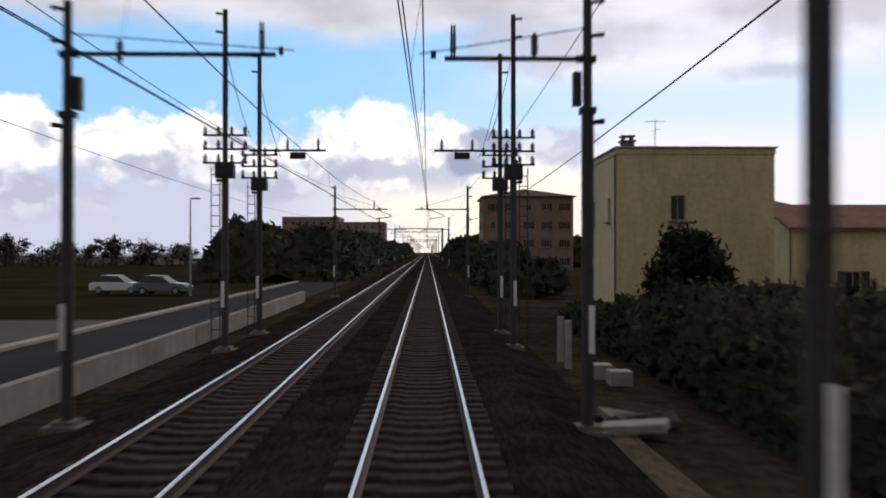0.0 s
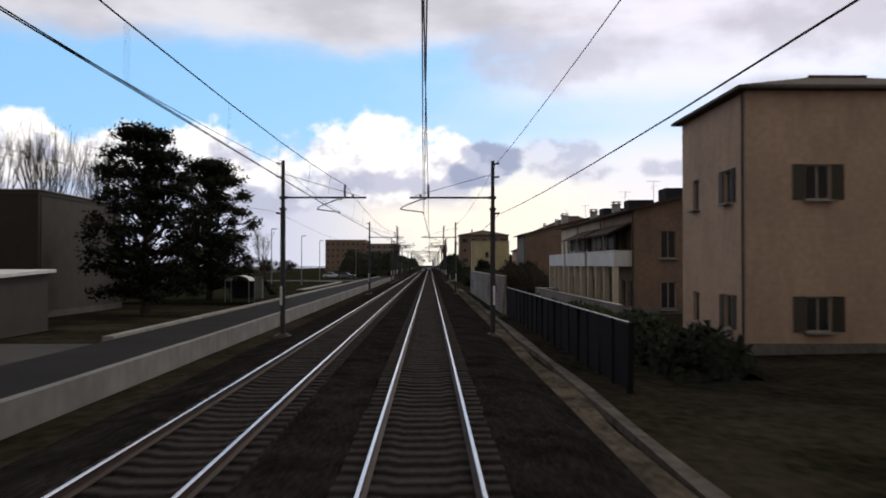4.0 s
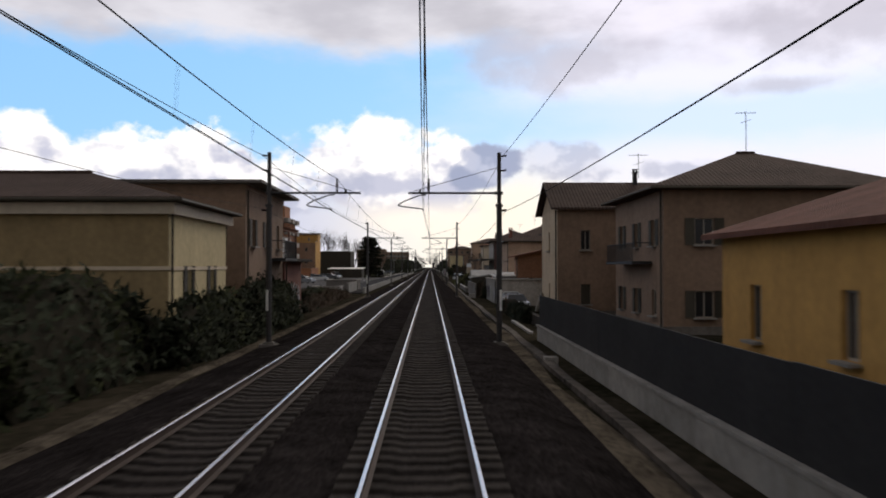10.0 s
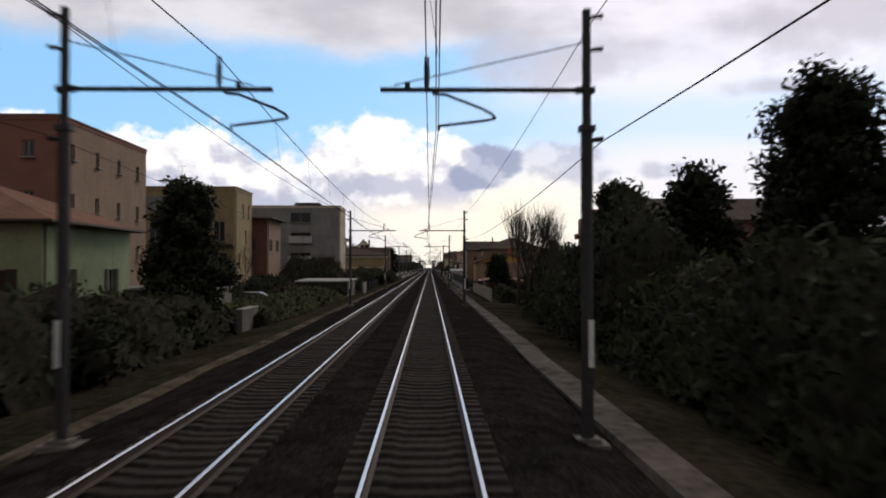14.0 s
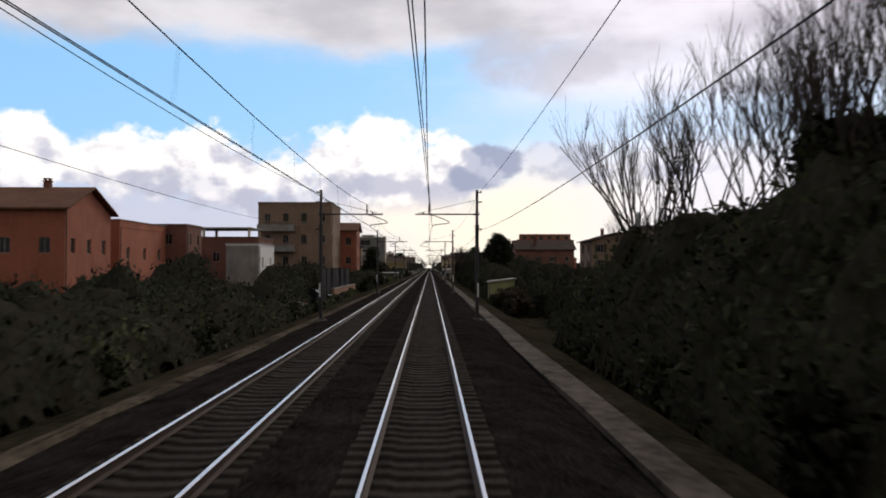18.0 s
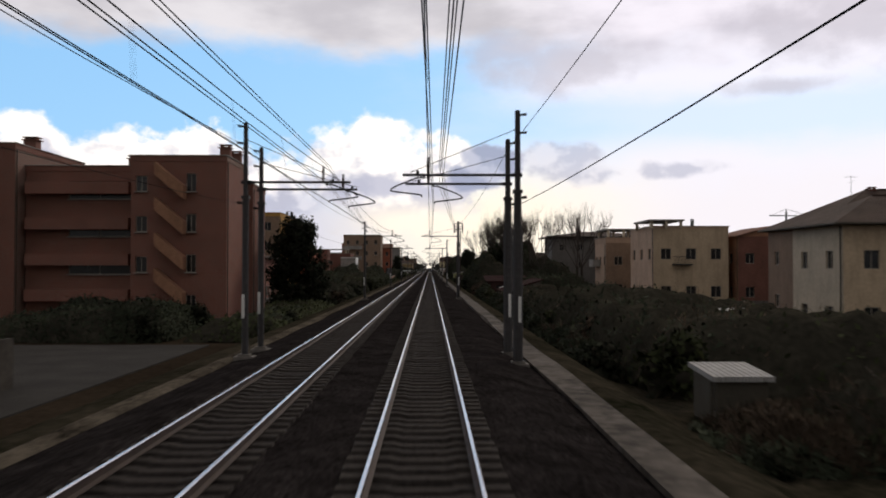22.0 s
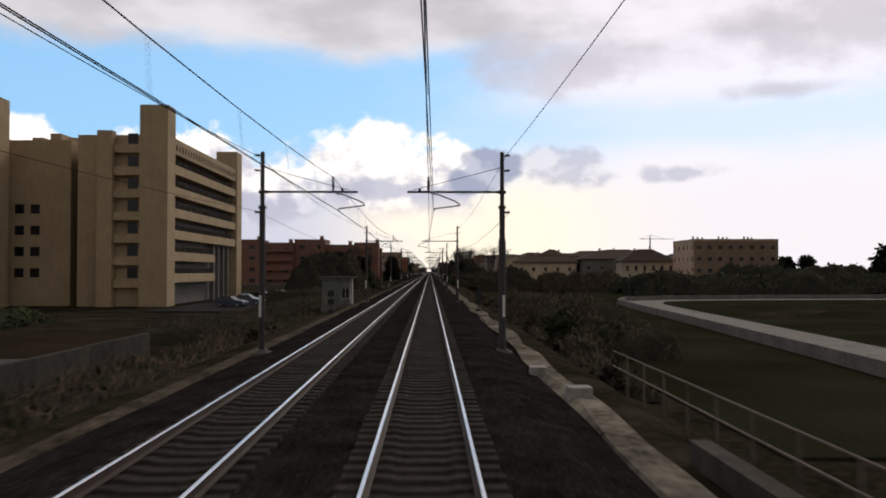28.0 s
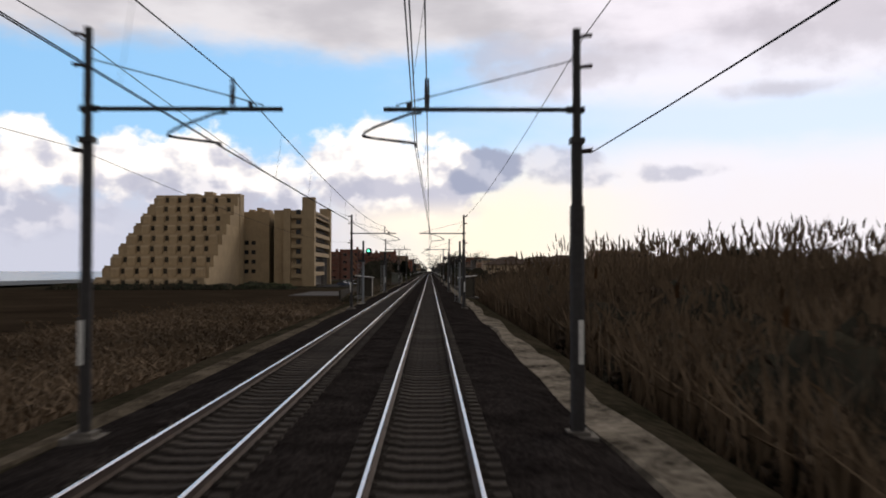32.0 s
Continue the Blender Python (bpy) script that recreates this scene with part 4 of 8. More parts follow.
def house(name, label, x0, x1, y0, y1, z0, top, roof="hip", rise=2.0, wallm="beige", roofm="tile", over=0.5, wins=(), style="shutter", size=(1.0, 1.4),
          balc=(), chim=(), ants=(), category="house", sill=0.9, mats=None, plinth=True, skip=()):
    """x, y: footprint; z0..top: wall; wins: (face, columns, floors) or (face, columns, floors, start, end) along the facade;
    balc: (face, a0, a1, z, depth, solid)."""
    cx, cy = (x0 + x1) / 2, (y0 + y1) / 2
    root = thing(name, label, category, (cx, cy, z0))
    lx0, lx1, ly0, ly1, H = x0 - cx, x1 - cx, y0 - cy, y1 - cy, top - z0
    holes = {f: [] for f in "SNWE"}
    for spec in wins:
        f, cols, floors = spec[:3]
        m, width = face_matrix(f, lx0, lx1, ly0, ly1)
        s, e = (spec[3], spec[4]) if len(spec) > 4 else (0.0, 1.0)
        fh = H / floors
        wide, tall = spec[5] if len(spec) > 5 else size
        for r in spec[6] if len(spec) > 6 else range(floors):
            for c in range(cols):
                if (f, c, r) in skip:
                    continue
                a = -width / 2 + width * (s + (e - s) * (c + 0.5) / cols)
                b = fh * r + min(sill, fh * 0.35)
                hgt = min(tall, fh * 0.58)
                holes[f].append((round(a - wide / 2, 3), round(a + wide / 2, 3), round(b, 3), round(b + hgt, 3)))
    for f in "SNWE":
        bm = bmesh.new()
        m, width = face_matrix(f, lx0, lx1, ly0, ly1)
        wall_sheet(bm, m, width, H, holes[f])
        # mats also puts the shade of some south fronts into darker paint
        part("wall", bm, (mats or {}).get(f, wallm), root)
        for a0, a1, b0, b1 in holes[f]:
            fr, pa, si, sh, bl = window_meshes(a1 - a0, b1 - b0, style)
            w = part("window", fr, None, root, m=m @ Matrix.Translation(((a0 + a1) / 2, 0.12, b0)))
            part("pane", pa, None, w)
            if abs(cx) > 33:
                continue
            part("sill", si, None, w, m=Matrix.Translation((0, -0.12, 0)))
            if sh and random.random() < 0.75:
                for sgn, turn in ((1, 0), (-1, 180)):
                    off = (a1 - a0) / 2 + 0.02
                    part("shutter", sh, None, w, m=Matrix.Translation((sgn * off, -0.125 if sgn > 0 else -0.175, 0)) @ pose(0, 0, 0, 0, 0, turn))
            if bl and random.random() < 0.6:
                part("roller_blind", bl, None, w, m=Matrix.Translation((0, -0.01, random.choice((0.0, 0.0, 0.55)))) @ Matrix.Diagonal((1, 1, 1, 1)))
    if plinth:
        part("plinth", boxes((lx0 - 0.06, lx1 + 0.06, ly0 - 0.06, ly1 + 0.06, -0.6, 0.45)), "concrete_dark", root)
    roof_part(root, roof, lx0, lx1, ly0, ly1, H, rise, over, roofm, wallm)
    for f, a0, a1, z, depth, solid in balc:
        m, width = face_matrix(f, lx0, lx1, ly0, ly1)
        balcony(root, m, a0 * width - width / 2, a1 * width - width / 2, z - z0, depth, 1.0, solid if isinstance(solid, str) else "concrete", bool(solid))
    for c in chim:
        chimney(root, c[0] - cx, c[1] - cy, c[2] - z0, *c[3:])
    for a in ants:
        antenna(root, a[0] - cx, a[1] - cy, a[2] - z0, *a[3:])
    g = bmesh.new()
    side = lx0 if cx > 0 else lx1
    rod(g, (side + (-0.09 if cx > 0 else 0.09), ly0 + 0.2, 0), (side + (-0.09 if cx > 0 else 0.09), ly0 + 0.2, H - 0.05), 0.05)
    part("downpipe", g, "shutter", root)
    return root


G = -0.85
# right of the line, from the north
house("apartment_house", "reddish apartment house with a flat brown roof line", 11.3, 29, 232, 250, G, 13.6, "hip", 2.0, "brown", "tile_dark", wins=(("S", 5, 4), ("W", 4, 4)), chim=((16, 240, 14.5),))
house("flat_house", "plain yellow house with a flat roof and one dark window", 9.6, 17.5, 98, 106.5, G, 7.6, "flat", 0.3, "paleyellow", wins=(("S", 1, 2, 0.22, 0.55), ("W", 2, 2)), size=(0.75, 1.25), style="plain", skip=(("S", 0, 0), ("W", 0, 0), ("W", 1, 0)), chim=((10.3, 99, 7.8, 0.5, 0.6, "darkgrey"),), ants=((13.0, 104, 7.6, 2.6),))
house("house", "low brown house with a hipped tile roof", 22, 31, 128, 140, G, 6.2, "hip", 1.8, "pink", "tile", wins=(("S", 3, 2),))
house("house", "small pale yellow house with a red tile roof", 23.5, 34, 110.5, 119, G, 4.2, "gx", 1.6, "paleyellow", "tile", wins=(("S", 2, 1, 0.0, 0.5), ("W", 1, 1)))
house("house", "two storey beige house with a wide hipped tile roof", 22.9, 36, 79, 90, G, 9.7, "hip", 2.7, "beige", "tile_dark", 0.9, wins=(("S", 4, 3, 0.065, 1.0, (1.25, 1.6)), ("W", 2, 3, 0.05, 0.95, (0.65, 1.5))), sill=1.2, style="blind", ants=((28, 84, 11.0, 3.0),), balc=(("W", 0.55, 0.98, 5.0, 1.0, "beige"),))
house("terrace_house", "beige house under one long sloping roof with tall chimneys", 13.6, 28, 28, 40, G, 6.9, "up", 3.8, "brown", "tile_dark", 0.5, wins=(("S", 3, 2, 0.35, 1.0),), size=(1.3, 1.5), style="blind", chim=((18.2, 29.2, 7.6, 1.3, 0.4, "grey_render"), (19.4, 29.4, 7.9, 1.8, 0.9, "grey_render"), (16.6, 30, 7.4, 0.9, 0.35, "grey_render")), ants=((22.4, 29.5, 8.9, 2.4),), balc=(("S", 0.62, 0.98, 5.6, 1.1, True), ("S", 0.62, 0.98, 2.4, 1.1, True)), mats={"W": "darkgrey"})
for k, y in enumerate((-3.5, -15.5, -28.0)):
    house("terrace_house", "row house with a white balcony wall under a tile roof", 15.0, 26, y - 5.9, y + 6.0, G, 6.6, "up", 2.9, ("cream", "beige", "brown")[k], "tile_dark", 0.6, wins=(("W", 3, 2, 0.0, 1.0, (1.2, 2.0), (1,)), ("W", 5, 2, 0.02, 0.98, (1.5, 2.1), (0,)), ("S", 2, 2, 0.1, 0.6)), size=(1.1, 2.0), sill=0.3, style="plain", balc=(("W", 0.02, 0.96, 2.75, 1.4, "white"),), chim=((19.0, y - 2.5, 7.5, 1.0, 2.2, "fence_grey", False), (18.2, y + 3.5, 7.3, 1.2, 0.7, "grey_render"))[:2 if k < 2 else 1], ants=((20.5, y - 2, 8.2, 2.2),))
def balcony_canopy(y0, y1, label):
    """Sloping tiled roof on posts over a row house's balcony."""
    root = thing("balcony_canopy", label, "canopy", (14.3, (y0 + y1) / 2, 2.0))
    L = (y1 - y0) / 2
    bm = bmesh.new()
    p = [(-1.1, -L, 2.95), (0.66, -L, 3.75), (0.66, L, 3.75), (-1.1, L, 2.95)]
    lo, hi = [bm.verts.new(v) for v in p], [bm.verts.new((v[0], v[1], v[2] + 0.12)) for v in p]
    bm.faces.new(lo), bm.faces.new(hi)
    for i in range(4):
        bm.faces.new((lo[i], lo[(i + 1) % 4], hi[(i + 1) % 4], hi[i]))
    part("roof", bm, "tile_dark", root)
    for k in range(5):
        yy = -L + 0.15 + k * (2 * L - 0.3) / 4
        part("post", boxes((-0.62, -0.54, yy - 0.04, yy + 0.04, 0.8, 3.15)), "shutter", root)
    for k in range(2):
        part("blind", boxes((-0.5, -0.47, -L + 0.4 + k * L, -0.6 + k * L, 2.0, 3.05)), ("shutter", "darkgrey")[k], root)


def porch_piers(y0, y1, n):
    """Square piers that carry the row houses' long balcony."""
    for k in range(n):
        y = y0 + (y1 - y0) * k / (n - 1)
        root = thing("porch_pier", "cream rendered pier below a long balcony", "pier", (13.75, y, G), "piers of the row houses")
        part("shaft", boxes((-0.2, 0.2, -0.2, 0.2, -0.1, 3.42)), "cream", root)
        part("base", boxes((-0.25, 0.25, -0.25, 0.25, -0.2, 0.35)), "concrete_dark", root)


porch_piers(-33.2, 1.8, 11)
balcony_canopy(-20.5, -10.5, "dark tiled canopy on posts over a balcony")
balcony_canopy(-33.0, -23.0, "dark tiled canopy on posts over a balcony")
house("house", "reddish house with a flat brown roof edge", 12.6, 24, -64, -55, G, 9.6, "hip", 1.3, "pink", "tile_dark", 0.4, wins=(("S", 2, 2), ("W", 2, 2)))
house("house", "plain beige house under a red hipped roof", 14.3, 27, -92, -79, G, 8.2, "hip", 2.3, "cream", "tile", 0.6, wins=(("W", 2, 2), ("S", 2, 2)), style="plain", size=(0.8, 1.2), chim=((18, -84, 10.0, 0.9, 0.4),))
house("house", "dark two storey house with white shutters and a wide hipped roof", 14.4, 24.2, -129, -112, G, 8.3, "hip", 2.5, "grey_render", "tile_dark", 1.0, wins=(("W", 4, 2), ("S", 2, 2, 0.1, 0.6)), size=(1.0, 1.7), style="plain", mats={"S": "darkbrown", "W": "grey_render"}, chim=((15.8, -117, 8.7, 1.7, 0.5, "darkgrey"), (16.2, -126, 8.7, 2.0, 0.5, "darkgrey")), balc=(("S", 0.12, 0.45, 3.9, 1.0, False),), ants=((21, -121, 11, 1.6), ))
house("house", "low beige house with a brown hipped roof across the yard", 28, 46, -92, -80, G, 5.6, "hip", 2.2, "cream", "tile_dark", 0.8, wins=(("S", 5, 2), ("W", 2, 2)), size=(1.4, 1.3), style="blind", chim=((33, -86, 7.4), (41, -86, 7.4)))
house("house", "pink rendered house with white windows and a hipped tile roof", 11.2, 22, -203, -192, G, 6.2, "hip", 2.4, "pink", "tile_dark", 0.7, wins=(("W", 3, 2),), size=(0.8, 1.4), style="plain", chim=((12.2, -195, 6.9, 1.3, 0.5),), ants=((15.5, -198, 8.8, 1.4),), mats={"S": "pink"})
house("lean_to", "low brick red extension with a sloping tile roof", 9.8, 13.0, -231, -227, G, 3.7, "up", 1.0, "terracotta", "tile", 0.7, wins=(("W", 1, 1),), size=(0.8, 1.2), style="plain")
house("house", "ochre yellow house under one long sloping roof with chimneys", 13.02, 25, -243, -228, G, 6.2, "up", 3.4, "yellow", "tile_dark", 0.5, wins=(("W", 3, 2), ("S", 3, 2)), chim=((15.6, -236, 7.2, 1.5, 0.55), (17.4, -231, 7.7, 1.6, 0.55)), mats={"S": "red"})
# South front brown beside a beige gable: its shade is in the paint.
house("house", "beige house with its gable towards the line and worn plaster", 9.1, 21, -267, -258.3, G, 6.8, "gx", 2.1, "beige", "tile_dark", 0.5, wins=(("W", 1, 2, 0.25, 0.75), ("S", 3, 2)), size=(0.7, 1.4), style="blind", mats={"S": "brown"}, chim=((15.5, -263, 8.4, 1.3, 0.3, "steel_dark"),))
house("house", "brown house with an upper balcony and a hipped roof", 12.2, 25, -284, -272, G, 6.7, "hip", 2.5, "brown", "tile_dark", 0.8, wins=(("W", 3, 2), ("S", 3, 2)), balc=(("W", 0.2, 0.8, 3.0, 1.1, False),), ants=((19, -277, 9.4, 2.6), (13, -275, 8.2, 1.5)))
# The ochre house's shaded south front is painted brown.
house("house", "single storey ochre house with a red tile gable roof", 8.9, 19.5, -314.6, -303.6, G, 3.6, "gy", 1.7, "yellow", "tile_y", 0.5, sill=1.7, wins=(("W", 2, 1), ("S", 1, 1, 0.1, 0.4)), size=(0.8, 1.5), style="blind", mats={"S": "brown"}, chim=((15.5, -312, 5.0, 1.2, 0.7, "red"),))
house("house", "low grey brown house with a shallow gable", 22, 34, -306, -292, G, 3.9, "gx", 1.3, "darkgrey", "tile_dark", 0.5, wins=(("S", 3, 1), ("W", 2, 1)))
# Shade of the south front put into a duller ochre.
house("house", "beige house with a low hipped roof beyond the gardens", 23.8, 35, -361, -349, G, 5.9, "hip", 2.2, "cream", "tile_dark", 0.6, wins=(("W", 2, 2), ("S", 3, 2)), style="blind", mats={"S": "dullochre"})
house("house", "brick red house with a steep tile roof and chimney", 24, 40, -392, -379, G, 7.6, "gx", 2.6, "dullred", "tile_dark", 0.6, wins=(("W", 2, 2), ("S", 4, 2)), chim=((29.5, -389, 8.0, 3.0, 0.9, "dullred"),))


def terraced_block():
    """Orange apartment block that steps back storey by storey."""
    for k, (x0, x1, top) in enumerate(((33.8, 58.0, 5.6), (34.4, 57.2, 9.2), (34.4, 57.2, 12.8), (35.6, 56.0, 15.8))):
        z0 = G if k == 0 else (5.6, 9.2, 12.8)[k - 1]
        if k == 0:
            root = house("apartment_block", "orange rendered apartment block with deep balconies", x0 + 1, x1 + 1, -279, -271, z0, top, "flat", 0.9, "redorange", wins=(("S", 7, 2), ("W", 4, 2)), size=(1.4, 1.4), style="blind", balc=(("S", 0.02, 0.3, 2.2, 1.5, "redorange"), ("S", 0.6, 0.98, 2.2, 1.5, "redorange")), category="apartment block")
        else:
            house("apartment_block", "orange upper storey set back behind a terrace", x0 + 1, x1 + 1, -278.5 + k * 0.7, -271.2, z0, top, "flat", 0.9 if k < 3 else 0.3, "redorange", wins=(("S", 6, 1), ("W", 3, 1)), size=(1.5, 1.6), style="plain", balc=(("S", 0.0, 0.28, z0 + 0.2, 1.6, "redorange"), ("S", 0.55, 1.0, z0 + 0.2, 1.6, "redorange"), ("W", 0.3, 0.9, z0 + 0.2, 1.2, "redorange")), category="apartment block", plinth=False)


terraced_block()
# West gable cream, south front dark grey: light and shade set by paint.
house("house", "cream house with its gable to the field and a tall flue", 20, 32, -559.3, -551, -1.4, 5.0, "gx", 1.6, "cream", "tile_dark", 0.5, wins=(("S", 3, 2), ("W", 2, 2)), style="blind", mats={"S": "darkgrey"}, chim=((19.8, -556.5, 2.2, 5.4, 0.3, "steel_pale"), (24, -555, 6.4, 1.0, 0.5)))
house("house", "low grey house with a flat tile roof", 31, 44, -518, -505, -1.4, 4.5, "hip", 1.2, "darkgrey", "tile_dark", 0.7, wins=(("S", 3, 2), ("W", 2, 2)), ants=((38, -512, 5.6, 1.5),))
house("house", "brown house with a shallow gable behind the hedges", 28, 37.5, -486, -474, -1.4, 7.3, "gy", 1.4, "brown", "tile_dark", 0.6, wins=(("S", 3, 3), ("W", 2, 3)), chim=((31, -480, 8.2),))
house("house", "broad dark house with a flat pyramid roof behind trees", 27.8, 49, -594, -580, -2.2, 9.6, "hip", 1.2, "darkgrey", "tile_dark", 1.4, wins=(("S", 5, 3), ("W", 3, 3)), chim=((35, -588, 10.4, 0.8, 0.5),))
# Brown on the south front holds its shade; the other sides stay pink.
house("house", "pale villa with a roof terrace on slender posts", 28.0, 44, -655, -645.8, -2.2, 6.6, "flat", 0.9, "pink", wins=(("S", 4, 2), ("W", 3, 2)), size=(1.3, 1.4), style="blind", balc=(("W", 0.1, 0.5, 3.0, 1.2, True),), mats={"S": "brown"})


def open_loggia(x0, x1, y0, y1, z0, z1, label):
    root = thing("roof_loggia", label, "loggia", ((x0 + x1) / 2, (y0 + y1) / 2, z0))
    w, d, h = (x1 - x0) / 2, (y1 - y0) / 2, z1 - z0
    part("roof", boxes((-w - 0.4, w + 0.4, -d - 0.4, d + 0.4, h - 0.22, h)), "concrete", root)
    for sx in (-1, 0, 1):
        for sy in (-1, 1):
            part("post", boxes((sx * w - 0.17, sx * w + 0.17, sy * d - 0.17, sy * d + 0.17, 0, h - 0.22)), "cream", root)


open_loggia(28.6, 33.5, -654, -646, 6.6, 8.9, "flat concrete roof on cream posts over a terrace")
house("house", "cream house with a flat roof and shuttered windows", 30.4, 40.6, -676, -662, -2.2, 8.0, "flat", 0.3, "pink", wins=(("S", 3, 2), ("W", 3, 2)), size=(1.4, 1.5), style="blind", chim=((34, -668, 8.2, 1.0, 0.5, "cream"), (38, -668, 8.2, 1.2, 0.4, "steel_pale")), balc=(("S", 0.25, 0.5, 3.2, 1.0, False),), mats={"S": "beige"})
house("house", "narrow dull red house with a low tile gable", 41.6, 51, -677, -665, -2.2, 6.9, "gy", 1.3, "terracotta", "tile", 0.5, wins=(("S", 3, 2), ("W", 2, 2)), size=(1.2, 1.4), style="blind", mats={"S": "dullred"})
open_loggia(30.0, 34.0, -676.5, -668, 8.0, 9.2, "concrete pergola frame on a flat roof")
# South front a tone darker than the cream sides, to hold its shade.
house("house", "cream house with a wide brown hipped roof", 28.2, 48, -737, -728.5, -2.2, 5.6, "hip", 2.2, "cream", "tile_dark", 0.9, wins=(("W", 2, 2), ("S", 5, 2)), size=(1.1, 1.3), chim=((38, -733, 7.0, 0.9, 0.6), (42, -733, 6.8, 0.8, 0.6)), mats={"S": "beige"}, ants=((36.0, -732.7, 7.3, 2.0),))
house("house", "house with a tall brown hipped roof and roof aerials", 35.5, 51.5, -718, -704, -2.2, 6.4, "hip", 3.7, "brown", "tile_dark", 0.8, wins=(("S", 4, 2), ("W", 3, 2)), size=(1.1, 1.3), style="plain", chim=((43, -711, 9.3, 0.9, 0.6), (46, -711, 9.2, 0.8, 0.6)), ants=((41.0, -711, 9.4, 2.2),))
house("house", "broad grey house with a long hipped roof", 52.6, 71.5, -722, -708, -2.2, 6.8, "hip", 3.0, "darkgrey", "tile_dark", 0.9, wins=(("S", 4, 2), ("W", 3, 2)), size=(1.2, 1.4), style="plain", chim=((60, -715, 9.4, 1.0, 0.6), (65, -715, 9.6, 0.8, 0.5)))
house("house", "white house with a tall brown hipped roof", 63, 80, -740, -728, -2.2, 5.8, "hip", 3.9, "cream", "tile_dark", 0.9, wins=(("S", 6, 2), ("W", 3, 2)), size=(1.0, 1.8), style="plain", chim=((68, -734, 9.0, 0.9, 0.6), (73, -734, 9.2, 1.4, 0.3, "steel_pale")))
for x0, x1, y, top, wm_ in ((56, 74, -655, 8.6, "cream"), (62, 84, -690, 8.0, "pink"), (70, 92, -640, 9.5, "beige"), (40, 58, -600, 9.0, "brown"), (62, 80, -560, 9.5, "cream"), (88, 106, -700, 8.2, "cream")):
    house("house", "far house with a shallow brown hipped roof", x0, x1, y - 12, y, -2.2, top, "hip", 2.2, wm_, "tile_dark", 0.8, wins=(("S", 5, 2), ("W", 2, 2)), size=(1.2, 1.3), style="plain")
# Backlit south front painted brown against pink sides.
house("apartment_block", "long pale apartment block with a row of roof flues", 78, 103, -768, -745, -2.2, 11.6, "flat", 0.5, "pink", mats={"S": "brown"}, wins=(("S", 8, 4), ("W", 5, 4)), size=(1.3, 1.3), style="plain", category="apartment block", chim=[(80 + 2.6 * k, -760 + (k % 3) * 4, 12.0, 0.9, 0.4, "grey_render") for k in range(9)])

# left of the line, from the north
house("apartment_block", "large beige apartment block with a stepped roof", -62, -38, 440, 466, G, 17.0, "flat", 0.6, "brown", wins=(("S", 8, 5), ("E", 6, 5)), style="plain", category="apartment block", chim=[(-60 + 4 * k, 455, 16, 1.2, 0.9, "darkgrey") for k in range(6)])
house("apartment_block", "reddish apartment block with balconies near the line", -38, -18, 430, 455, G, 14.5, "flat", 0.6, "brown", wins=(("S", 6, 5), ("E", 6, 5)), style="plain", category="apartment block", balc=[("S", 0.1, 0.9, 2 + 3 * k, 1.2, True) for k in range(4)])
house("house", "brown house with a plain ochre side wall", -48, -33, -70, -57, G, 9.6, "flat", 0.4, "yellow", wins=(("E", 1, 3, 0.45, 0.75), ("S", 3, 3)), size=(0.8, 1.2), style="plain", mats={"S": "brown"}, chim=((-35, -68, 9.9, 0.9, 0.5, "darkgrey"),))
house("stair_house", "ochre upper storey with a short pitched roof", -39, -33.02, -65, -57.1, 10.0, 12.0, "north", 0.7, "yellow", "tile_dark", 0.3, plinth=False)
house("warehouse", "long dark shed with a flat roof behind the road", -46, -25.5, -40, -24, G, 7.3, "flat", 0.3, "shutter", category="shed")
house("apartment_block", "orange apartment block with stacked concrete balconies", -48.7, -37.6, -99, -77, G, 14.8, "flat", 0.5, "orange", wins=(("E", 6, 5), ("S", 4, 5)), size=(1.2, 1.5), style="blind", category="apartment block",
      balc=[("E", a, a + 0.2, 2.1 + 3.05 * k, 1.2, True) for k in range(5) for a in (0.08, 0.42, 0.78)])
house("stair_house", "orange roof storey with a flat concrete edge", -43.5, -37.7, -96, -86, 15.3, 18.2, "flat", 0.25, "orange", plinth=False)
house("apartment_block", "white apartment house with corner balconies", -44, -33.4, -129, -120.5, G, 8.6, "flat", 0.6, "white", wins=(("S", 3, 3), ("E", 2, 3)), size=(1.1, 1.5), style="blind", category="apartment block",
      balc=[("E", 0.05, 0.95, 2.4 + 3.0 * k, 1.2, "white") for k in range(3)] + [("S", 0.72, 1.0, 2.4 + 3.0 * k, 1.2, "white") for k in range(3)])
house("apartment_block", "grey apartment house with loggias and a flat roof", -58, -42, -142, -128.5, G, 10.9, "flat", 0.6, "grey_render", wins=(("S", 5, 4), ("E", 4, 4)), style="blind", category="apartment block", balc=[("E", 0.1, 0.6, 2.1 + 2.9 * k, 1.2, True) for k in range(4)])
house("apartment_block", "white block with setback top storey", -76, -60, -140, -122, G, 13.0, "flat", 0.6, "white", wins=(("S", 5, 4),), style="plain", category="apartment block")
house("house", "cream house with a long brown tile roof", -34, -21.1, -222, -210, G, 5.2, "gy", 2.5, "cream", "tile_y", 0.6, wins=(("E", 2, 1, 0.2, 0.7), ("S", 3, 1)), size=(0.8, 1.5), sill=3.9, mats={"S": "pink"}, chim=((-26.5, -218, 6.8, 1.3, 0.7, "grey_render"), (-23, -211.5, 5.9, 1.6, 0.4, "grey_render")))
gabled = house("house", "tall white gabled house with two attic windows", -19.95, -14.05, -254.2, -250.2, G, 6.1, "gy", 3.6, "white_wall", "tile_dark", 0.15, wins=(), chim=((-15.6, -252.5, 8.1, 1.3, 0.45),), style="plain")
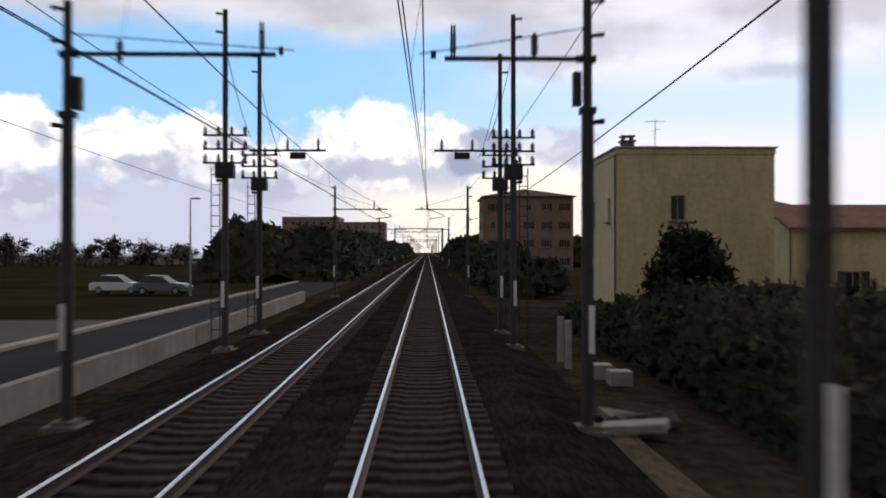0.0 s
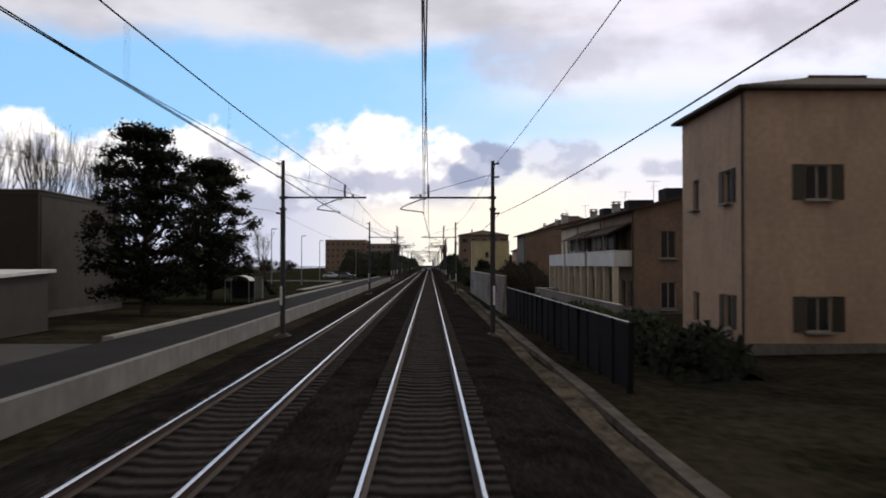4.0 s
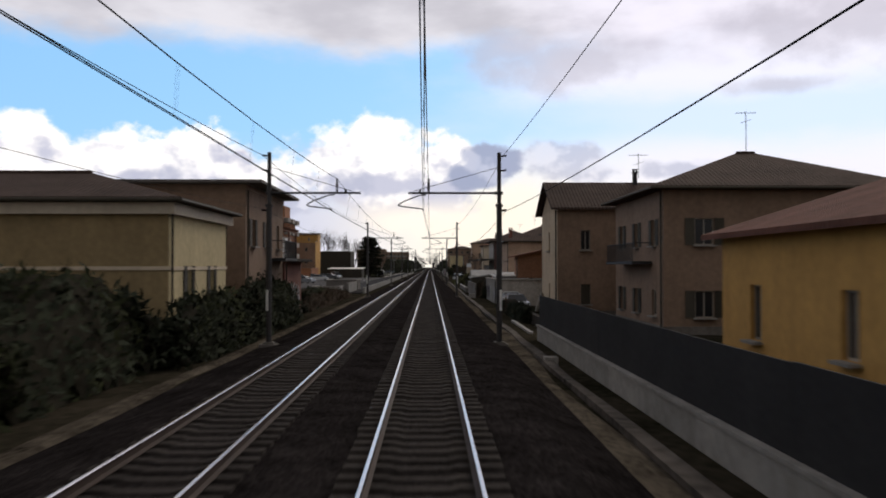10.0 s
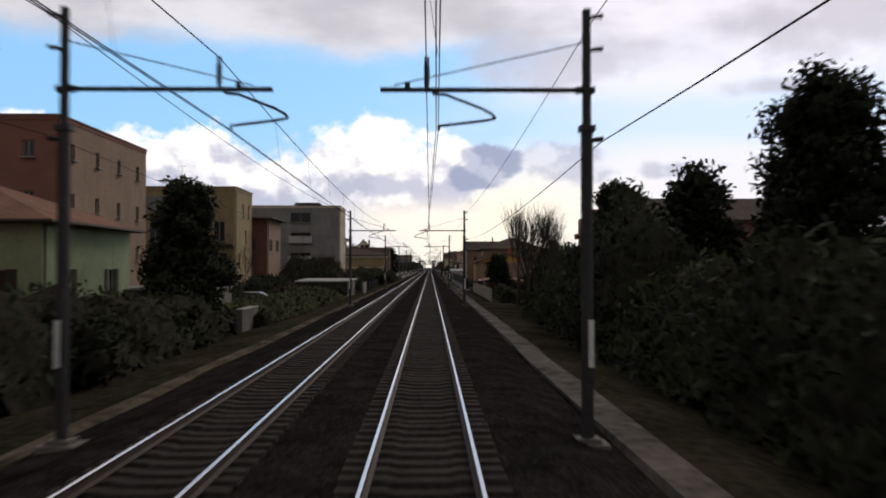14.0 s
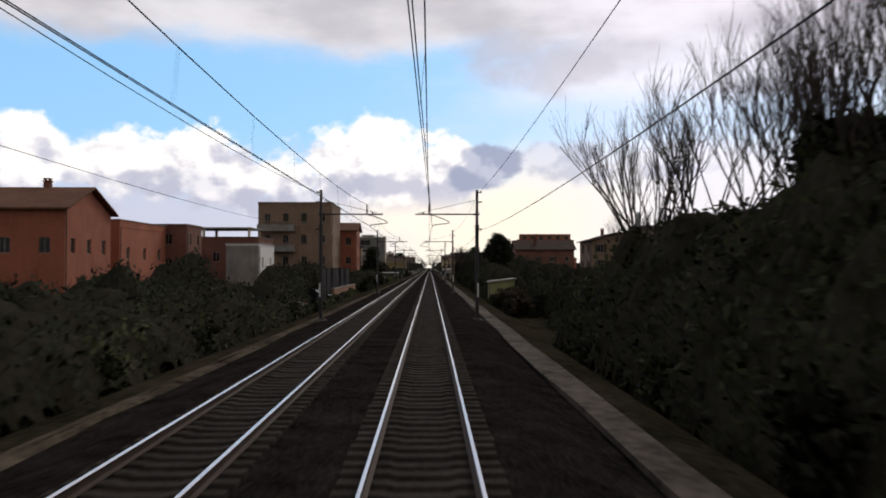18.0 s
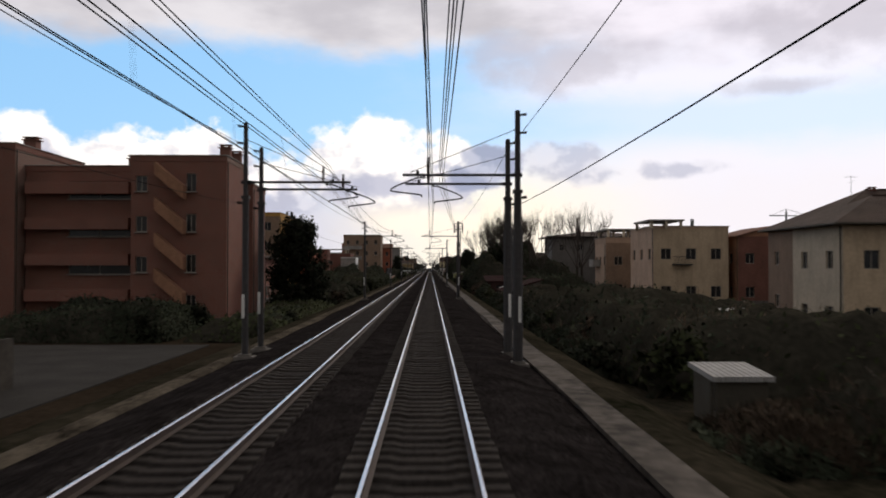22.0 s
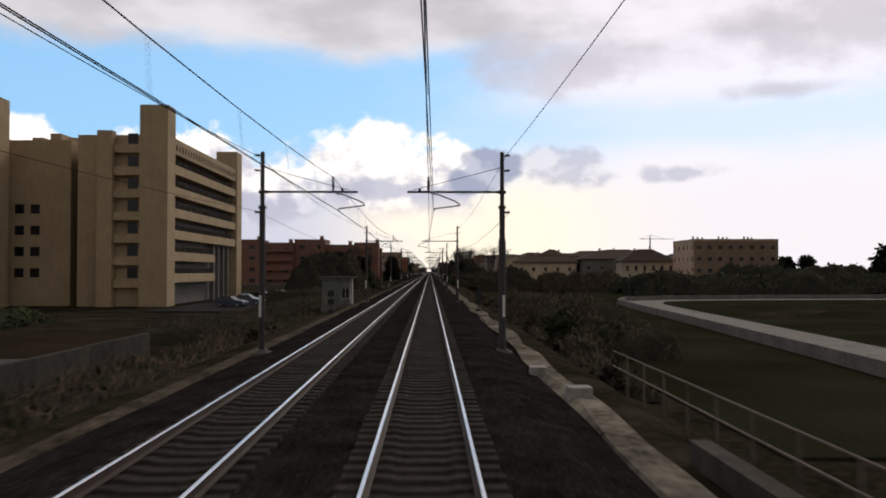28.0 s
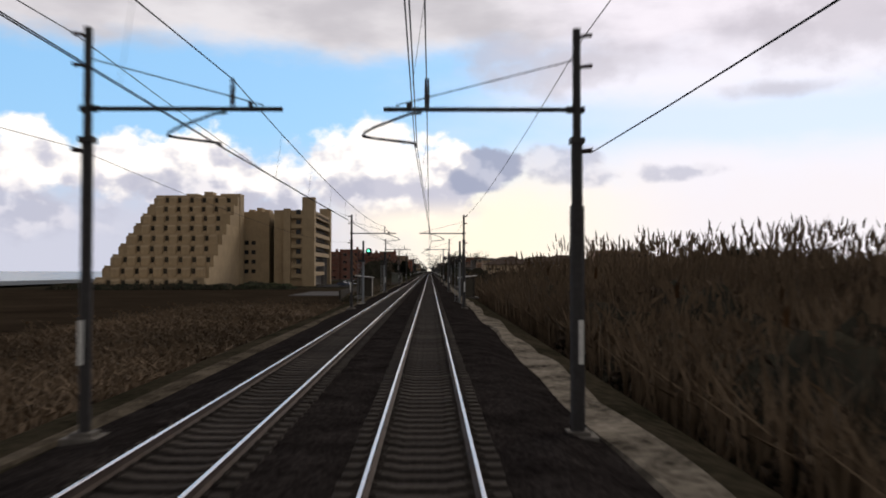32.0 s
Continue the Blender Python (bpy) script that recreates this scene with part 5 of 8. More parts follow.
for x in (-0.25, 0.85):
    pane = part("attic_window", boxes((x - 0.36, x + 0.36, -2.04, -1.96, 8.3, 9.15)), "glass", gabled)
    part("window_frame", boxes((x - 0.44, x + 0.44, -2.08, -2.0, 8.22, 8.3), (x - 0.44, x + 0.44, -2.08, -2.0, 9.15, 9.23), (x - 0.44, x - 0.36, -2.08, -2.0, 8.3, 9.15), (x + 0.36, x + 0.44, -2.08, -2.0, 8.3, 9.15), (x - 0.03, x + 0.03, -2.07, -2.045, 8.3, 9.15)), "timber", pane)
b = bmesh.new()
rod(b, (2.6, -2.06, 0.2), (2.6, -2.06, 6.7), 0.05)
part("downpipe", b, "timber", gabled)


def graffiti(parent, plane, x, y0, y1, z0, z1, seed, mats=("tag_dark", "tag_light")):
    """Sprayed strokes on a wall that runs along y at x, as thin raised strips; no writing."""
    rng = random.Random(seed)
    step = 1 if y1 > y0 else -1
    y = y0
    while (y1 - y) * step > 0.6:
        w = rng.uniform(0.5, 1.1)
        bm = bmesh.new()
        pts = [(y + step * w * rng.random(), z0 + (z1 - z0) * rng.random()) for _ in range(rng.randint(4, 7))]
        ends = [pts[0]] + pts + [pts[-1]]
        bow = [tuple(0.5 * (2 * q[i] + (r[i] - p[i]) * u + (2 * p[i] - 5 * q[i] + 4 * r[i] - s[i]) * u * u + (3 * q[i] - p[i] - 3 * r[i] + s[i]) * u ** 3) for i in (0, 1))
               for p, q, r, s in zip(ends, ends[1:], ends[2:], ends[3:]) for u in (0, 0.25, 0.5, 0.75)]
        bow = [Vector((x, *p)) for p in bow]
        wide = rng.uniform(0.035, 0.09)
        edge = []
        for k, p in enumerate(bow):
            d = bow[min(k + 1, len(bow) - 1)] - bow[max(k - 1, 0)]
            n = (d.normalized() if d.length > 1e-4 else Vector((0, 0, 1))).cross(Vector((1, 0, 0))) * wide * rng.uniform(0.8, 1.2)
            lift = Vector((plane * 0.008, 0, 0))
            edge.append([bm.verts.new(v) for v in (p - n, p - n + lift, p + n + lift, p + n)])
        for a, b in zip(edge, edge[1:]):
            for i in range(3):
                bm.faces.new((a[i], a[i + 1], b[i + 1], b[i]))
        if bm.faces:
            part("sprayed_stroke", bm, rng.choice(mats), parent)
        else:
            bm.free()
        y += step * w * 0.9


def terrace_hut():
    root = house("house", "narrow dark house with deep eaves close to the line", -17, -9.2, -285, -273.4, G, 6.6, "flat", 0.25, "brown", wins=(("E", 3, 2), ("S", 2, 2)), over=0.6, balc=(("E", 0.55, 0.95, 3.2, 1.0, False),))
    part("eave_slab", boxes((-4.6, 4.8, -6.4, 6.6, 7.75, 7.9)), "darkgrey", root)
    hut = house("garage", "brick red low building with a sprayed side wall", -17, -9.1, -273.3, -266, G, 2.9, "flat", 0.12, "dullred", wins=(), style="plain", category="garage")
    graffiti(hut, 1, 3.97, -3.4, 3.4, 0.2, 2.6, 3, ("tag_light", "tag_dark"))
    graffiti(hut, 1, 3.98, -3.4, 3.4, 0.5, 2.4, 5, ("tag_light",))
    part("roof_slab", boxes((-3.9, 4.75, -3.7, 3.7, 3.88, 4.06)), "darkstone", hut)
    per = thing("pergola", "brown timber pergola and railing on a flat roof", "pergola", (-13, -269.7, 3.05))
    for x in (-3.6, 0, 3.6):
        for y in (-3.2, 0, 3.2):
            part("post", boxes((x - 0.06, x + 0.06, y - 0.06, y + 0.06, 0, 2.0)), "timber", per)
    for z in (0.5, 0.85, 1.2, 1.55, 2.0):
        part("rail", boxes((3.58, 3.64, -3.4, 3.4, z, z + 0.07), (-3.7, 3.58, -3.4, -3.34, z, z + 0.07)), "timber", per)
    for y in (-2.4, -1.2, 1.2, 2.4):
        part("beam", boxes((-3.9, 3.9, y - 0.05, y + 0.05, 2.08, 2.22)), "timber", per)


terrace_hut()
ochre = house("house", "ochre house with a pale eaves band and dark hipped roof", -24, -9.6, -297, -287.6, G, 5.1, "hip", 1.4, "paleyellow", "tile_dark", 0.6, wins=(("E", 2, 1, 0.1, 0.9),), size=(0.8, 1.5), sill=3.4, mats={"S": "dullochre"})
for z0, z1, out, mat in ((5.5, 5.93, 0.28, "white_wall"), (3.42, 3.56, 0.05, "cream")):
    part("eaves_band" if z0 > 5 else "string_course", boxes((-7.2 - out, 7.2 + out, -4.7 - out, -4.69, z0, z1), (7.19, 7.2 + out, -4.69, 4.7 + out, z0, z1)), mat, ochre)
# Lit side cream, shaded front grey: the fall of light is painted on.
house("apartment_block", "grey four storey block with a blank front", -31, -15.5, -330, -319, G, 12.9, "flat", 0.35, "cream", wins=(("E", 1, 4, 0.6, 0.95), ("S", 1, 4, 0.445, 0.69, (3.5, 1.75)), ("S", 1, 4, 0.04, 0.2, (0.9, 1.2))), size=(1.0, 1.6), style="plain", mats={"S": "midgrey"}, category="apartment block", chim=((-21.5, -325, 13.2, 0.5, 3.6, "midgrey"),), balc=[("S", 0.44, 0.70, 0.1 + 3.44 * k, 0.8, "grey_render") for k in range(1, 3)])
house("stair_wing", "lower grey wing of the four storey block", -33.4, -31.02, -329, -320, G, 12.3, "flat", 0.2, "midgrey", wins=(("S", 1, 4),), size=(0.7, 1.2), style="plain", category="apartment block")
# Lit side brown, shaded south front dull red, both by paint.
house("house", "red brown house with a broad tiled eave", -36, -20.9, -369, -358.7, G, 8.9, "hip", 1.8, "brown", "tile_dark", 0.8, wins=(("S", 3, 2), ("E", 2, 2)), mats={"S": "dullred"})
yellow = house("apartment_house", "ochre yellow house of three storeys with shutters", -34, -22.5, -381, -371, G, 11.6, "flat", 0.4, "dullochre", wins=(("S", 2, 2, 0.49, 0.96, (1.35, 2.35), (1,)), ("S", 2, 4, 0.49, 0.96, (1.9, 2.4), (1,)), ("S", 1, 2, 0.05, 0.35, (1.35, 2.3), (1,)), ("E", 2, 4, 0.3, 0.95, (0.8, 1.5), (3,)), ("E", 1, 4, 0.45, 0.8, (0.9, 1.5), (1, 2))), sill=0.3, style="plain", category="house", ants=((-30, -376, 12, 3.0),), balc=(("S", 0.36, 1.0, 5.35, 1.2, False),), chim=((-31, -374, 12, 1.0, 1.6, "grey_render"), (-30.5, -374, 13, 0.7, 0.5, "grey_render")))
# Thin dark band added on the front in place of the roof terrace's shade.
part("terrace_parapet", boxes((-4.6, 3.4, -5.09, -5.003, 9.85, 11.75)), "darkgrey", yellow, "dark grey band for a shaded roof terrace")
# East side painted paler than the brick, as the lit side.
house("apartment_house", "brown brick house with a flat roof and small windows", -36, -24, -427, -409, -0.95, 12.3, "flat", 0.3, "brick", wins=(("E", 4, 4), ("S", 3, 4)), size=(0.8, 1.1), style="plain", mats={"E": "brown"}, category="house")
house("house", "green rendered house with a pale eaves line", -30, -17.4, -445, -433, -1.0, 4.7, "hip", 2.4, "green", "tile", 0.7, wins=(("E", 2, 1), ("S", 3, 1)), size=(1.0, 1.8), sill=1.8)
house("house", "tall red house with loggias and bay windows", -26, -14.2, -467, -457.5, -1.2, 9.8, "gx", 1.6, "red", "tile", 0.5, wins=(("E", 3, 3), ("S", 4, 3)), style="blind", balc=[("S", 0.1, 0.6, 2.3 + 3.4 * k, 1.1, "red") for k in range(3)])
house("apartment_house", "brown three storey house with a flat roof and side wing", -30, -17.2, -483, -467.2, -1.4, 13.6, "flat", 0.5, "brown", wins=(("S", 4, 4), ("E", 3, 4)), style="blind", category="house", balc=(("S", 0.0, 0.5, 9.2, 1.3, True), ("S", 0.0, 0.5, 5.6, 1.3, True)))
# White sides; the south front takes a concrete tone for its shade.
house("house", "white cubic house with a flat roof edge", -27.3, -22.9, -520, -508, -1.6, 5.6, "flat", 0.3, "white", mats={"S": "concrete"}, wins=(("E", 2, 2),), size=(0.9, 1.2))
house("house", "red brown house with a flat roof terrace", -62, -33, -545, -528, -1.7, 7.0, "flat", 0.8, "red", wins=(("E", 3, 2), ("S", 6, 2)))
house("house", "dull red house with a flat roof terrace", -42, -25.5, -507, -494, -1.6, 6.9, "flat", 0.3, "dullred", wins=(("S", 4, 2), ("E", 3, 2)))
open_loggia(-40.5, -27, -506, -498, 7.0, 8.7, "bare concrete pergola frame on a roof terrace")
house("house", "brick red house with a tile gable roof", -46, -32, -562, -550.5, -1.8, 7.9, "gx", 2.2, "red", "tile", 0.6, wins=(("E", 3, 2), ("S", 4, 2)), chim=((-36, -556, 9.8, 1.0, 0.6),))
house("house", "dull red house behind the gardens", -44, -30.5, -527.9, -520.2, -1.6, 7.8, "flat", 0.3, "dullred", wins=(("S", 3, 3), ("E", 2, 3)))
# Shaded south front painted brown, lit east side left ochre.
house("apartment_block", "ochre apartment block with dark loggia strips", -47, -25.6, -643, -620, -2.0, 11.5, "flat", 0.6, "yellow", mats={"S": "brown"}, wins=(("E", 4, 4), ("S", 5, 4)), size=(1.3, 1.5), style="blind", category="apartment block", chim=((-33, -632, 12.1, 1.3, 2.0, "yellow"), (-27.5, -623, 12.0, 1.2, 0.4, "steel_pale")), balc=[("E", 0.36, 0.5, 1.6 + 3.4 * k, 0.6, False) for k in range(4)])
house("house", "low brick house with pale eaves bands", -38, -23.6, -668, -655, -2.1, 4.0, "hip", 1.2, "brick", "tile_dark", 0.7, wins=(("E", 3, 1), ("S", 4, 1)), size=(1.4, 1.2))
house("house", "red house with a hipped roof behind the trees", -42, -30, -612, -600, -2.0, 7.0, "hip", 1.8, "red", "tile", 0.6, wins=(("S", 3, 2), ("E", 2, 2)))


def brick_complex():
    """Red brick flats in stepped blocks with diagonal stair balconies."""
    dims = ((-26.3, -17.9, -718, -709.3, 12.1), (-20.0, -17.3, -709.2, -702.6, 10.4), (-36.4, -26.4, -716, -704, 11.4), (-47.0, -36.5, -718, -702, 13.2), (-58.0, -47.1, -720, -706, 12.0), (-70, -58.1, -722, -706, 13.0))
    for n, (x0, x1, y0, y1, top) in enumerate(dims):
        root = house("brick_flats", "red brick apartment block with dark loggias", x0, x1, y0, y1, -2.2, top, "flat", 0.5, "brick", wins=() if n == 1 else (("S", 2 if n else 3, 4), ("E", 1, 4, 0.5, 1.0)) if n not in (0, 2) else (("S", 1, 4, 0.36, 0.97, (5.6, 1.6)),) if n == 2 else (("S", 1, 4, 0.02, 0.2, (1.0, 1.4)), ("S", 1, 4, 0.56, 0.7, (0.9, 1.6))), size=(2.0, 1.5), style="plain", category="apartment block", chim=((x1 - 2, (y0 + y1) / 2, top + 0.4, 1.4, 1.2, "brick"),) if n else ((-18.6, -715.2, 12.4, 1.2, 0.9, "brick"), (-18.6, -710.6, 12.4, 1.2, 0.9, "brick")))
        w = (x1 - x0) / 2
        if n in (0, 3):
            # stair flights on the front, one over the other
            for k in range(4):
                z = 2.0 + k * 3.1
                bm = bmesh.new()
                xa, xb = (-1.8, 0.7) if n == 0 else (w * 0.3, w * 0.62)
                yf = -(y1 - y0) / 2
                prof = [(xa, z + 1.7), (xb, z - 0.4), (xb, z + 0.75), (xa, z + 2.85)]
                front, back = [[bm.verts.new((px, py, pz)) for px, pz in prof] for py in (yf - 1.3, yf - 0.01)]
                bm.faces.new(front), bm.faces.new(back)
                for i in range(4):
                    bm.faces.new((front[i], front[(i + 1) % 4], back[(i + 1) % 4], back[i]))
                # Terracotta, not brick: the orange light on the flights is in the colour.
                part("stair_parapet", bm, "terracotta", root)
        if n in (2, 4):
            for k in range(4):
                part("loggia", boxes((-w + 0.4, w - 0.4, -(y1 - y0) / 2 - 1.2, -(y1 - y0) / 2 - 0.004, 1.9 + k * 3.2, 2.95 + k * 3.2)), "brick", root)


brick_complex()


# ---- the sand coloured hotel by the sea ----
def hotel_slab():
    x1, y0, y1, z0 = -36.2, -907.5, -864.0, -2.2
    root = thing("hotel_slab", "long sand coloured hotel wing with banded galleries", "hotel", (x1 - 6, (y0 + y1) / 2, z0))
    L = (y1 - y0) / 2
    X = 6.0
    H = 23.8
    # Dark grey here puts the shade of the gallery recess into the colour.
    part("core", boxes((-6.5, X - 1.6, -L + 0.2, L, 0, H)), "darkgrey", root, "wall behind the galleries, its shade given as dark grey")
    part("end_wall", boxes((-6.5, X - 1.6, -L - 0.3, -L + 0.2, 0, H)), "hotel", root)
    part("attic", boxes((-6.6, X, -L + 0.2, L - 0.4, H - 2.2, H)), "hotel", root)
    for k in range(6):
        z = 3.4 + k * 3.1
        ya = -L + 0.2
        yb = L - 0.4 if k >= 2 else L * 0.25
        part("gallery", boxes((X - 1.6, X, ya, yb, z - 0.15, z), (X - 0.15, X, ya, yb, z, z + 1.15)), "hotel", root)
        n = int((yb - ya) / 1.75)
        for j in range(n):
            y = ya + 0.9 + j * 1.75
            w = part("window", cached("hw", lambda: mesh_of("window", boxes((-0.03, 0.03, -0.62, 0.62, 0, 0.05), (-0.03, 0.03, -0.62, -0.56, 0.05, 1.9), (-0.03, 0.03, 0.56, 0.62, 0.05, 1.9), (-0.03, 0.03, -0.56, 0.56, 1.85, 1.9)), "frame")), None, root, m=pose(X - 1.52, y, z + 0.02))
            part("pane", cached("hp", lambda: mesh_of("pane", boxes((-0.02, 0.0, -0.55, 0.55, 0.05, 1.85)), "glass")), None, w)
            if j % 2 == 0:
                part("divider", cached("hd", lambda: mesh_of("divider", boxes((-1.4, 0.0, -0.07, 0.07, 0, 1.95)), "concrete_dark")), None, root, m=pose(X - 0.16, y + 0.87, z))
    for k in range(26):
        part("attic_fin", cached("fin", lambda: mesh_of("attic_fin", boxes((0, 0.12, -0.07, 0.07, 0, 0.9)), "concrete_dark")), None, root, m=pose(X + 0.003, -L + 2 + k * (2 * L - 4) / 25, H - 1.7))
    for ya, yb, top in ((-L - 1.6, -L + 2.2, 27.8), (L - 0.5, L + 3.8, 27.2)):
        part("stair_tower", boxes((X - 3.6, X + 0.25, ya, yb, 0, top)), "hotel", root)
    for k in range(7):
        part("end_gallery", boxes((X - 7.2, X - 3.65, -L - 1.4, -L - 0.32, 2.6 + k * 3.1, 3.75 + k * 3.1)), "hotel", root)
        part("end_window", boxes((X - 5.6, X - 4.2, -L - 0.36, -L - 0.3, 3.9 + k * 3.1, 5.4 + k * 3.1)), "glass", root)
    part("end_stack", boxes((X - 9.3, X - 7.25, -L - 2.0, -L - 0.32, 0, 24.2)), "hotel", root)
    for j in range(4):
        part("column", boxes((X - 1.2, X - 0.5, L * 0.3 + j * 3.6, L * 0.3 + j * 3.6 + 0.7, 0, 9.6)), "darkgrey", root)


hotel_slab()


def hotel_pyramid():
    """Terraced wing: storeys of little rounded balcony cells that step back and up behind a flat side wall."""
    ox, oy, oz = -72.0, -930.0, -2.4
    root = thing("hotel_pyramid", "terraced sand coloured hotel of stacked balcony cells", "hotel", (ox, oy, oz))
    cell = bmesh.new()
    n = 8
    rings = []
    for z, bulge in ((0.0, 0.8), (0.5, 1.0), (2.3, 1.0), (2.8, 0.7)):
        rings.append([cell.verts.new((1.28 * math.cos(math.pi * (1 - k / n)), -1.45 * bulge * math.sin(math.pi * k / n) ** 0.5, z)) for k in range(n + 1)])
    for r0, r1 in zip(rings, rings[1:]):
        for k in range(n):
            cell.faces.new((r0[k], r0[k + 1], r1[k + 1], r1[k]))
    cell.faces.new(rings[0][::-1])
    cell.faces.new(rings[-1])
    cellm = mesh_of("balcony_cell", cell, "hotel")
    pane = mesh_of("window", boxes((-0.52, 0.52, -0.012, 0.0, 0.0, 1.35)), "shutter")
    sill = mesh_of("parapet", boxes((-0.56, 0.56, -0.85, 0.0, 0, 0.95)), "hotel")
    for i in range(9):
        z = i * 3.06
        yf = -957.0 + 5.0 * i - oy
        xl, xr = -86.0 + 0.42 * i - ox, -58.2 - ox
        part("storey", boxes((xl, xr, yf, -908 - oy, z, z + 3.06)), "hotel", root)
        part("terrace_edge", boxes((xl - 0.1, xr + 0.12, yf - 0.15, yf + 0.1, z + 2.85, z + 3.35)), "hotel", root)
        for c in range(int((xr - xl) / 3.7)):
            x = xl + 1.5 + c * 3.7 + (1.5 if i % 2 else 0.0)
            if x > xr - 1.4:
                continue
            part("balcony_cell", cellm, None, root, m=pose(x, yf, z))
            if x + 1.85 < xr - 0.6:
                part("window", pane, None, root, m=pose(x + 1.85, yf - 0.006, z + 1.2))
                part("parapet", sill, None, root, m=pose(x + 1.85, yf - 0.005, z))
        for c in range(1):
            part("balcony_cell", cellm, None, root, m=pose(xl, yf + 2.4, z, 0, 0, -90))
    for k, (x, w) in enumerate(((-74.5, 3.6), (-69, 2.6), (-64, 3.0))):
        part("roof_box", boxes((x - ox, x + w - ox, -914 - oy, -909 - oy, 27.5, 28.6 + 0.6 * (k % 2))), "hotel", root)
    part("stair_block", boxes((-61.0 - ox, -58.0 - ox, -914.0 - oy, -908.2 - oy, 0, 28.6)), "hotel", root)
    part("link_block", boxes((-68.0 - ox, -50.6 - ox, -905.4 - oy, -874 - oy, 0, 23.6)), "hotel", root, "shaded link to the long wing")
    for i in range(3):
        part("link_step", boxes((-58 + 2.6 * i - ox, -56.4 + 2.6 * i - ox, -901 - oy, -895 - oy, 23.6, 24.6 + (i == 1) * 0.6)), "hotel", root)
    for i in range(4):
        for k in range(2):
            part("side_window", boxes((-58.4 + k * 2.2 - ox, -57.1 + k * 2.2 - ox, -905.43 - oy, -905.403 - oy, 4.2 + i * 3.0, 5.5 + i * 3.0)), "glass", root)


hotel_pyramid()


# ---- roads, lawns, water ----
def plate(name, label, category, x0, x1, y0, y1, z0, z1, mat):
    ob = part(name, boxes((x0, x1, y0, y1, z0, z1)), mat)
    return tagged(ob, label, category, kind="structure")


plate("road", "dark asphalt road along the railway wall", "road", -13.6, -8.35, -219, 420, -1.2, -0.52, "asphalt")
plate("kerb", "pale concrete kerb of the road", "kerb", -14.1, -13.6, -60, 420, -1.2, -0.40, "concrete")
plate("forecourt", "worn asphalt forecourt in front of the apartment houses", "road", -33.0, -13.7, -200, -62, -1.3, -0.55, "paleroad")
plate("side_road", "grey side road through the lawn", "road", -70, -14.2, 84, 97, -1.3, -0.60, "paleroad")
plate("lawn", "dull green lawn beyond the road", "grass", -120, -14.2, -18, 83.9, -1.4, -0.66, "grass")
plate("lawn", "dull green lawn beyond the side road", "grass", -120, -14.2, 97.1, 300, -1.4, -0.66, "grass")


def footpath():
    """Pale path along the lawn that swings round its corner."""
    line = [(-17.0, 20 + 3 * k) for k in range(18)] + [(-17.0 - 9 * (1 - math.cos(a)), 74 + 11 * math.sin(a)) for a in (0.26, 0.52, 0.79, 1.05, 1.31, 1.5)] + [(-30 - 4 * k, 85.5) for k in range(6)]
    bm = bmesh.new()
    last = None
    for k, (x, y) in enumerate(line):
        a, b = Vector(line[max(0, k - 1)]), Vector(line[min(len(line) - 1, k + 1)])
        d = (b - a).normalized()
        n = Vector((-d.y, d.x)) * 0.5
        row = [bm.verts.new(v) for v in ((x - n.x, y - n.y, -0.7), (x - n.x, y - n.y, -0.57), (x + n.x, y + n.y, -0.57), (x + n.x, y + n.y, -0.7))]
        if last:
            for i in range(3):
                bm.faces.new((last[i], last[i + 1], row[i + 1], row[i]))
        last = row
    bmesh.ops.recalc_face_normals(bm, faces=bm.faces)
    tagged(part("footpath", bm, "concrete"), "pale concrete footpath round a lawn", "path", kind="structure")


footpath()
plate("field", "dark green field below the bank", "grass", 9.5, 120, -1010, -824, -3.0, -2.16, "grass")
plate("lawn", "grassy plot below the bank", "grass", -40, -9.5, -835, -735, -3.0, -2.12, "drygrass")
plate("yard", "pale gravel yard below the brick flats", "yard", -40, -13.5, -778, -742, -3.0, -2.06, "gravel")
plate("parking", "asphalt parking strip before the hotel", "road", -34, -20, -925, -860, -3.0, -2.1, "asphalt")
plate("yard", "pale trodden gravel beside the line wall", "yard", -27, -13.6, -1018, -984, -3.0, -2.08, "paleroad")
plate("field", "dry brown field towards the sea", "field", -170, -9.2, -1300, -960, -3.0, -2.14, "drygrass")
plate("sea", "pale grey sea under the clouds", "sea", -4900, -190, -3000, 3500, -4.0, -2.05, "sea")
crossing = thing("zebra_crossing", "worn white zebra crossing on the forecourt", "marking", (-20, -113, -0.55))
for k in range(7):
    part("stripe", boxes((-5.6 + k * 1.6, -4.9 + k * 1.6, -2.2, 2.2, 0.004, 0.012)), "paint", crossing)


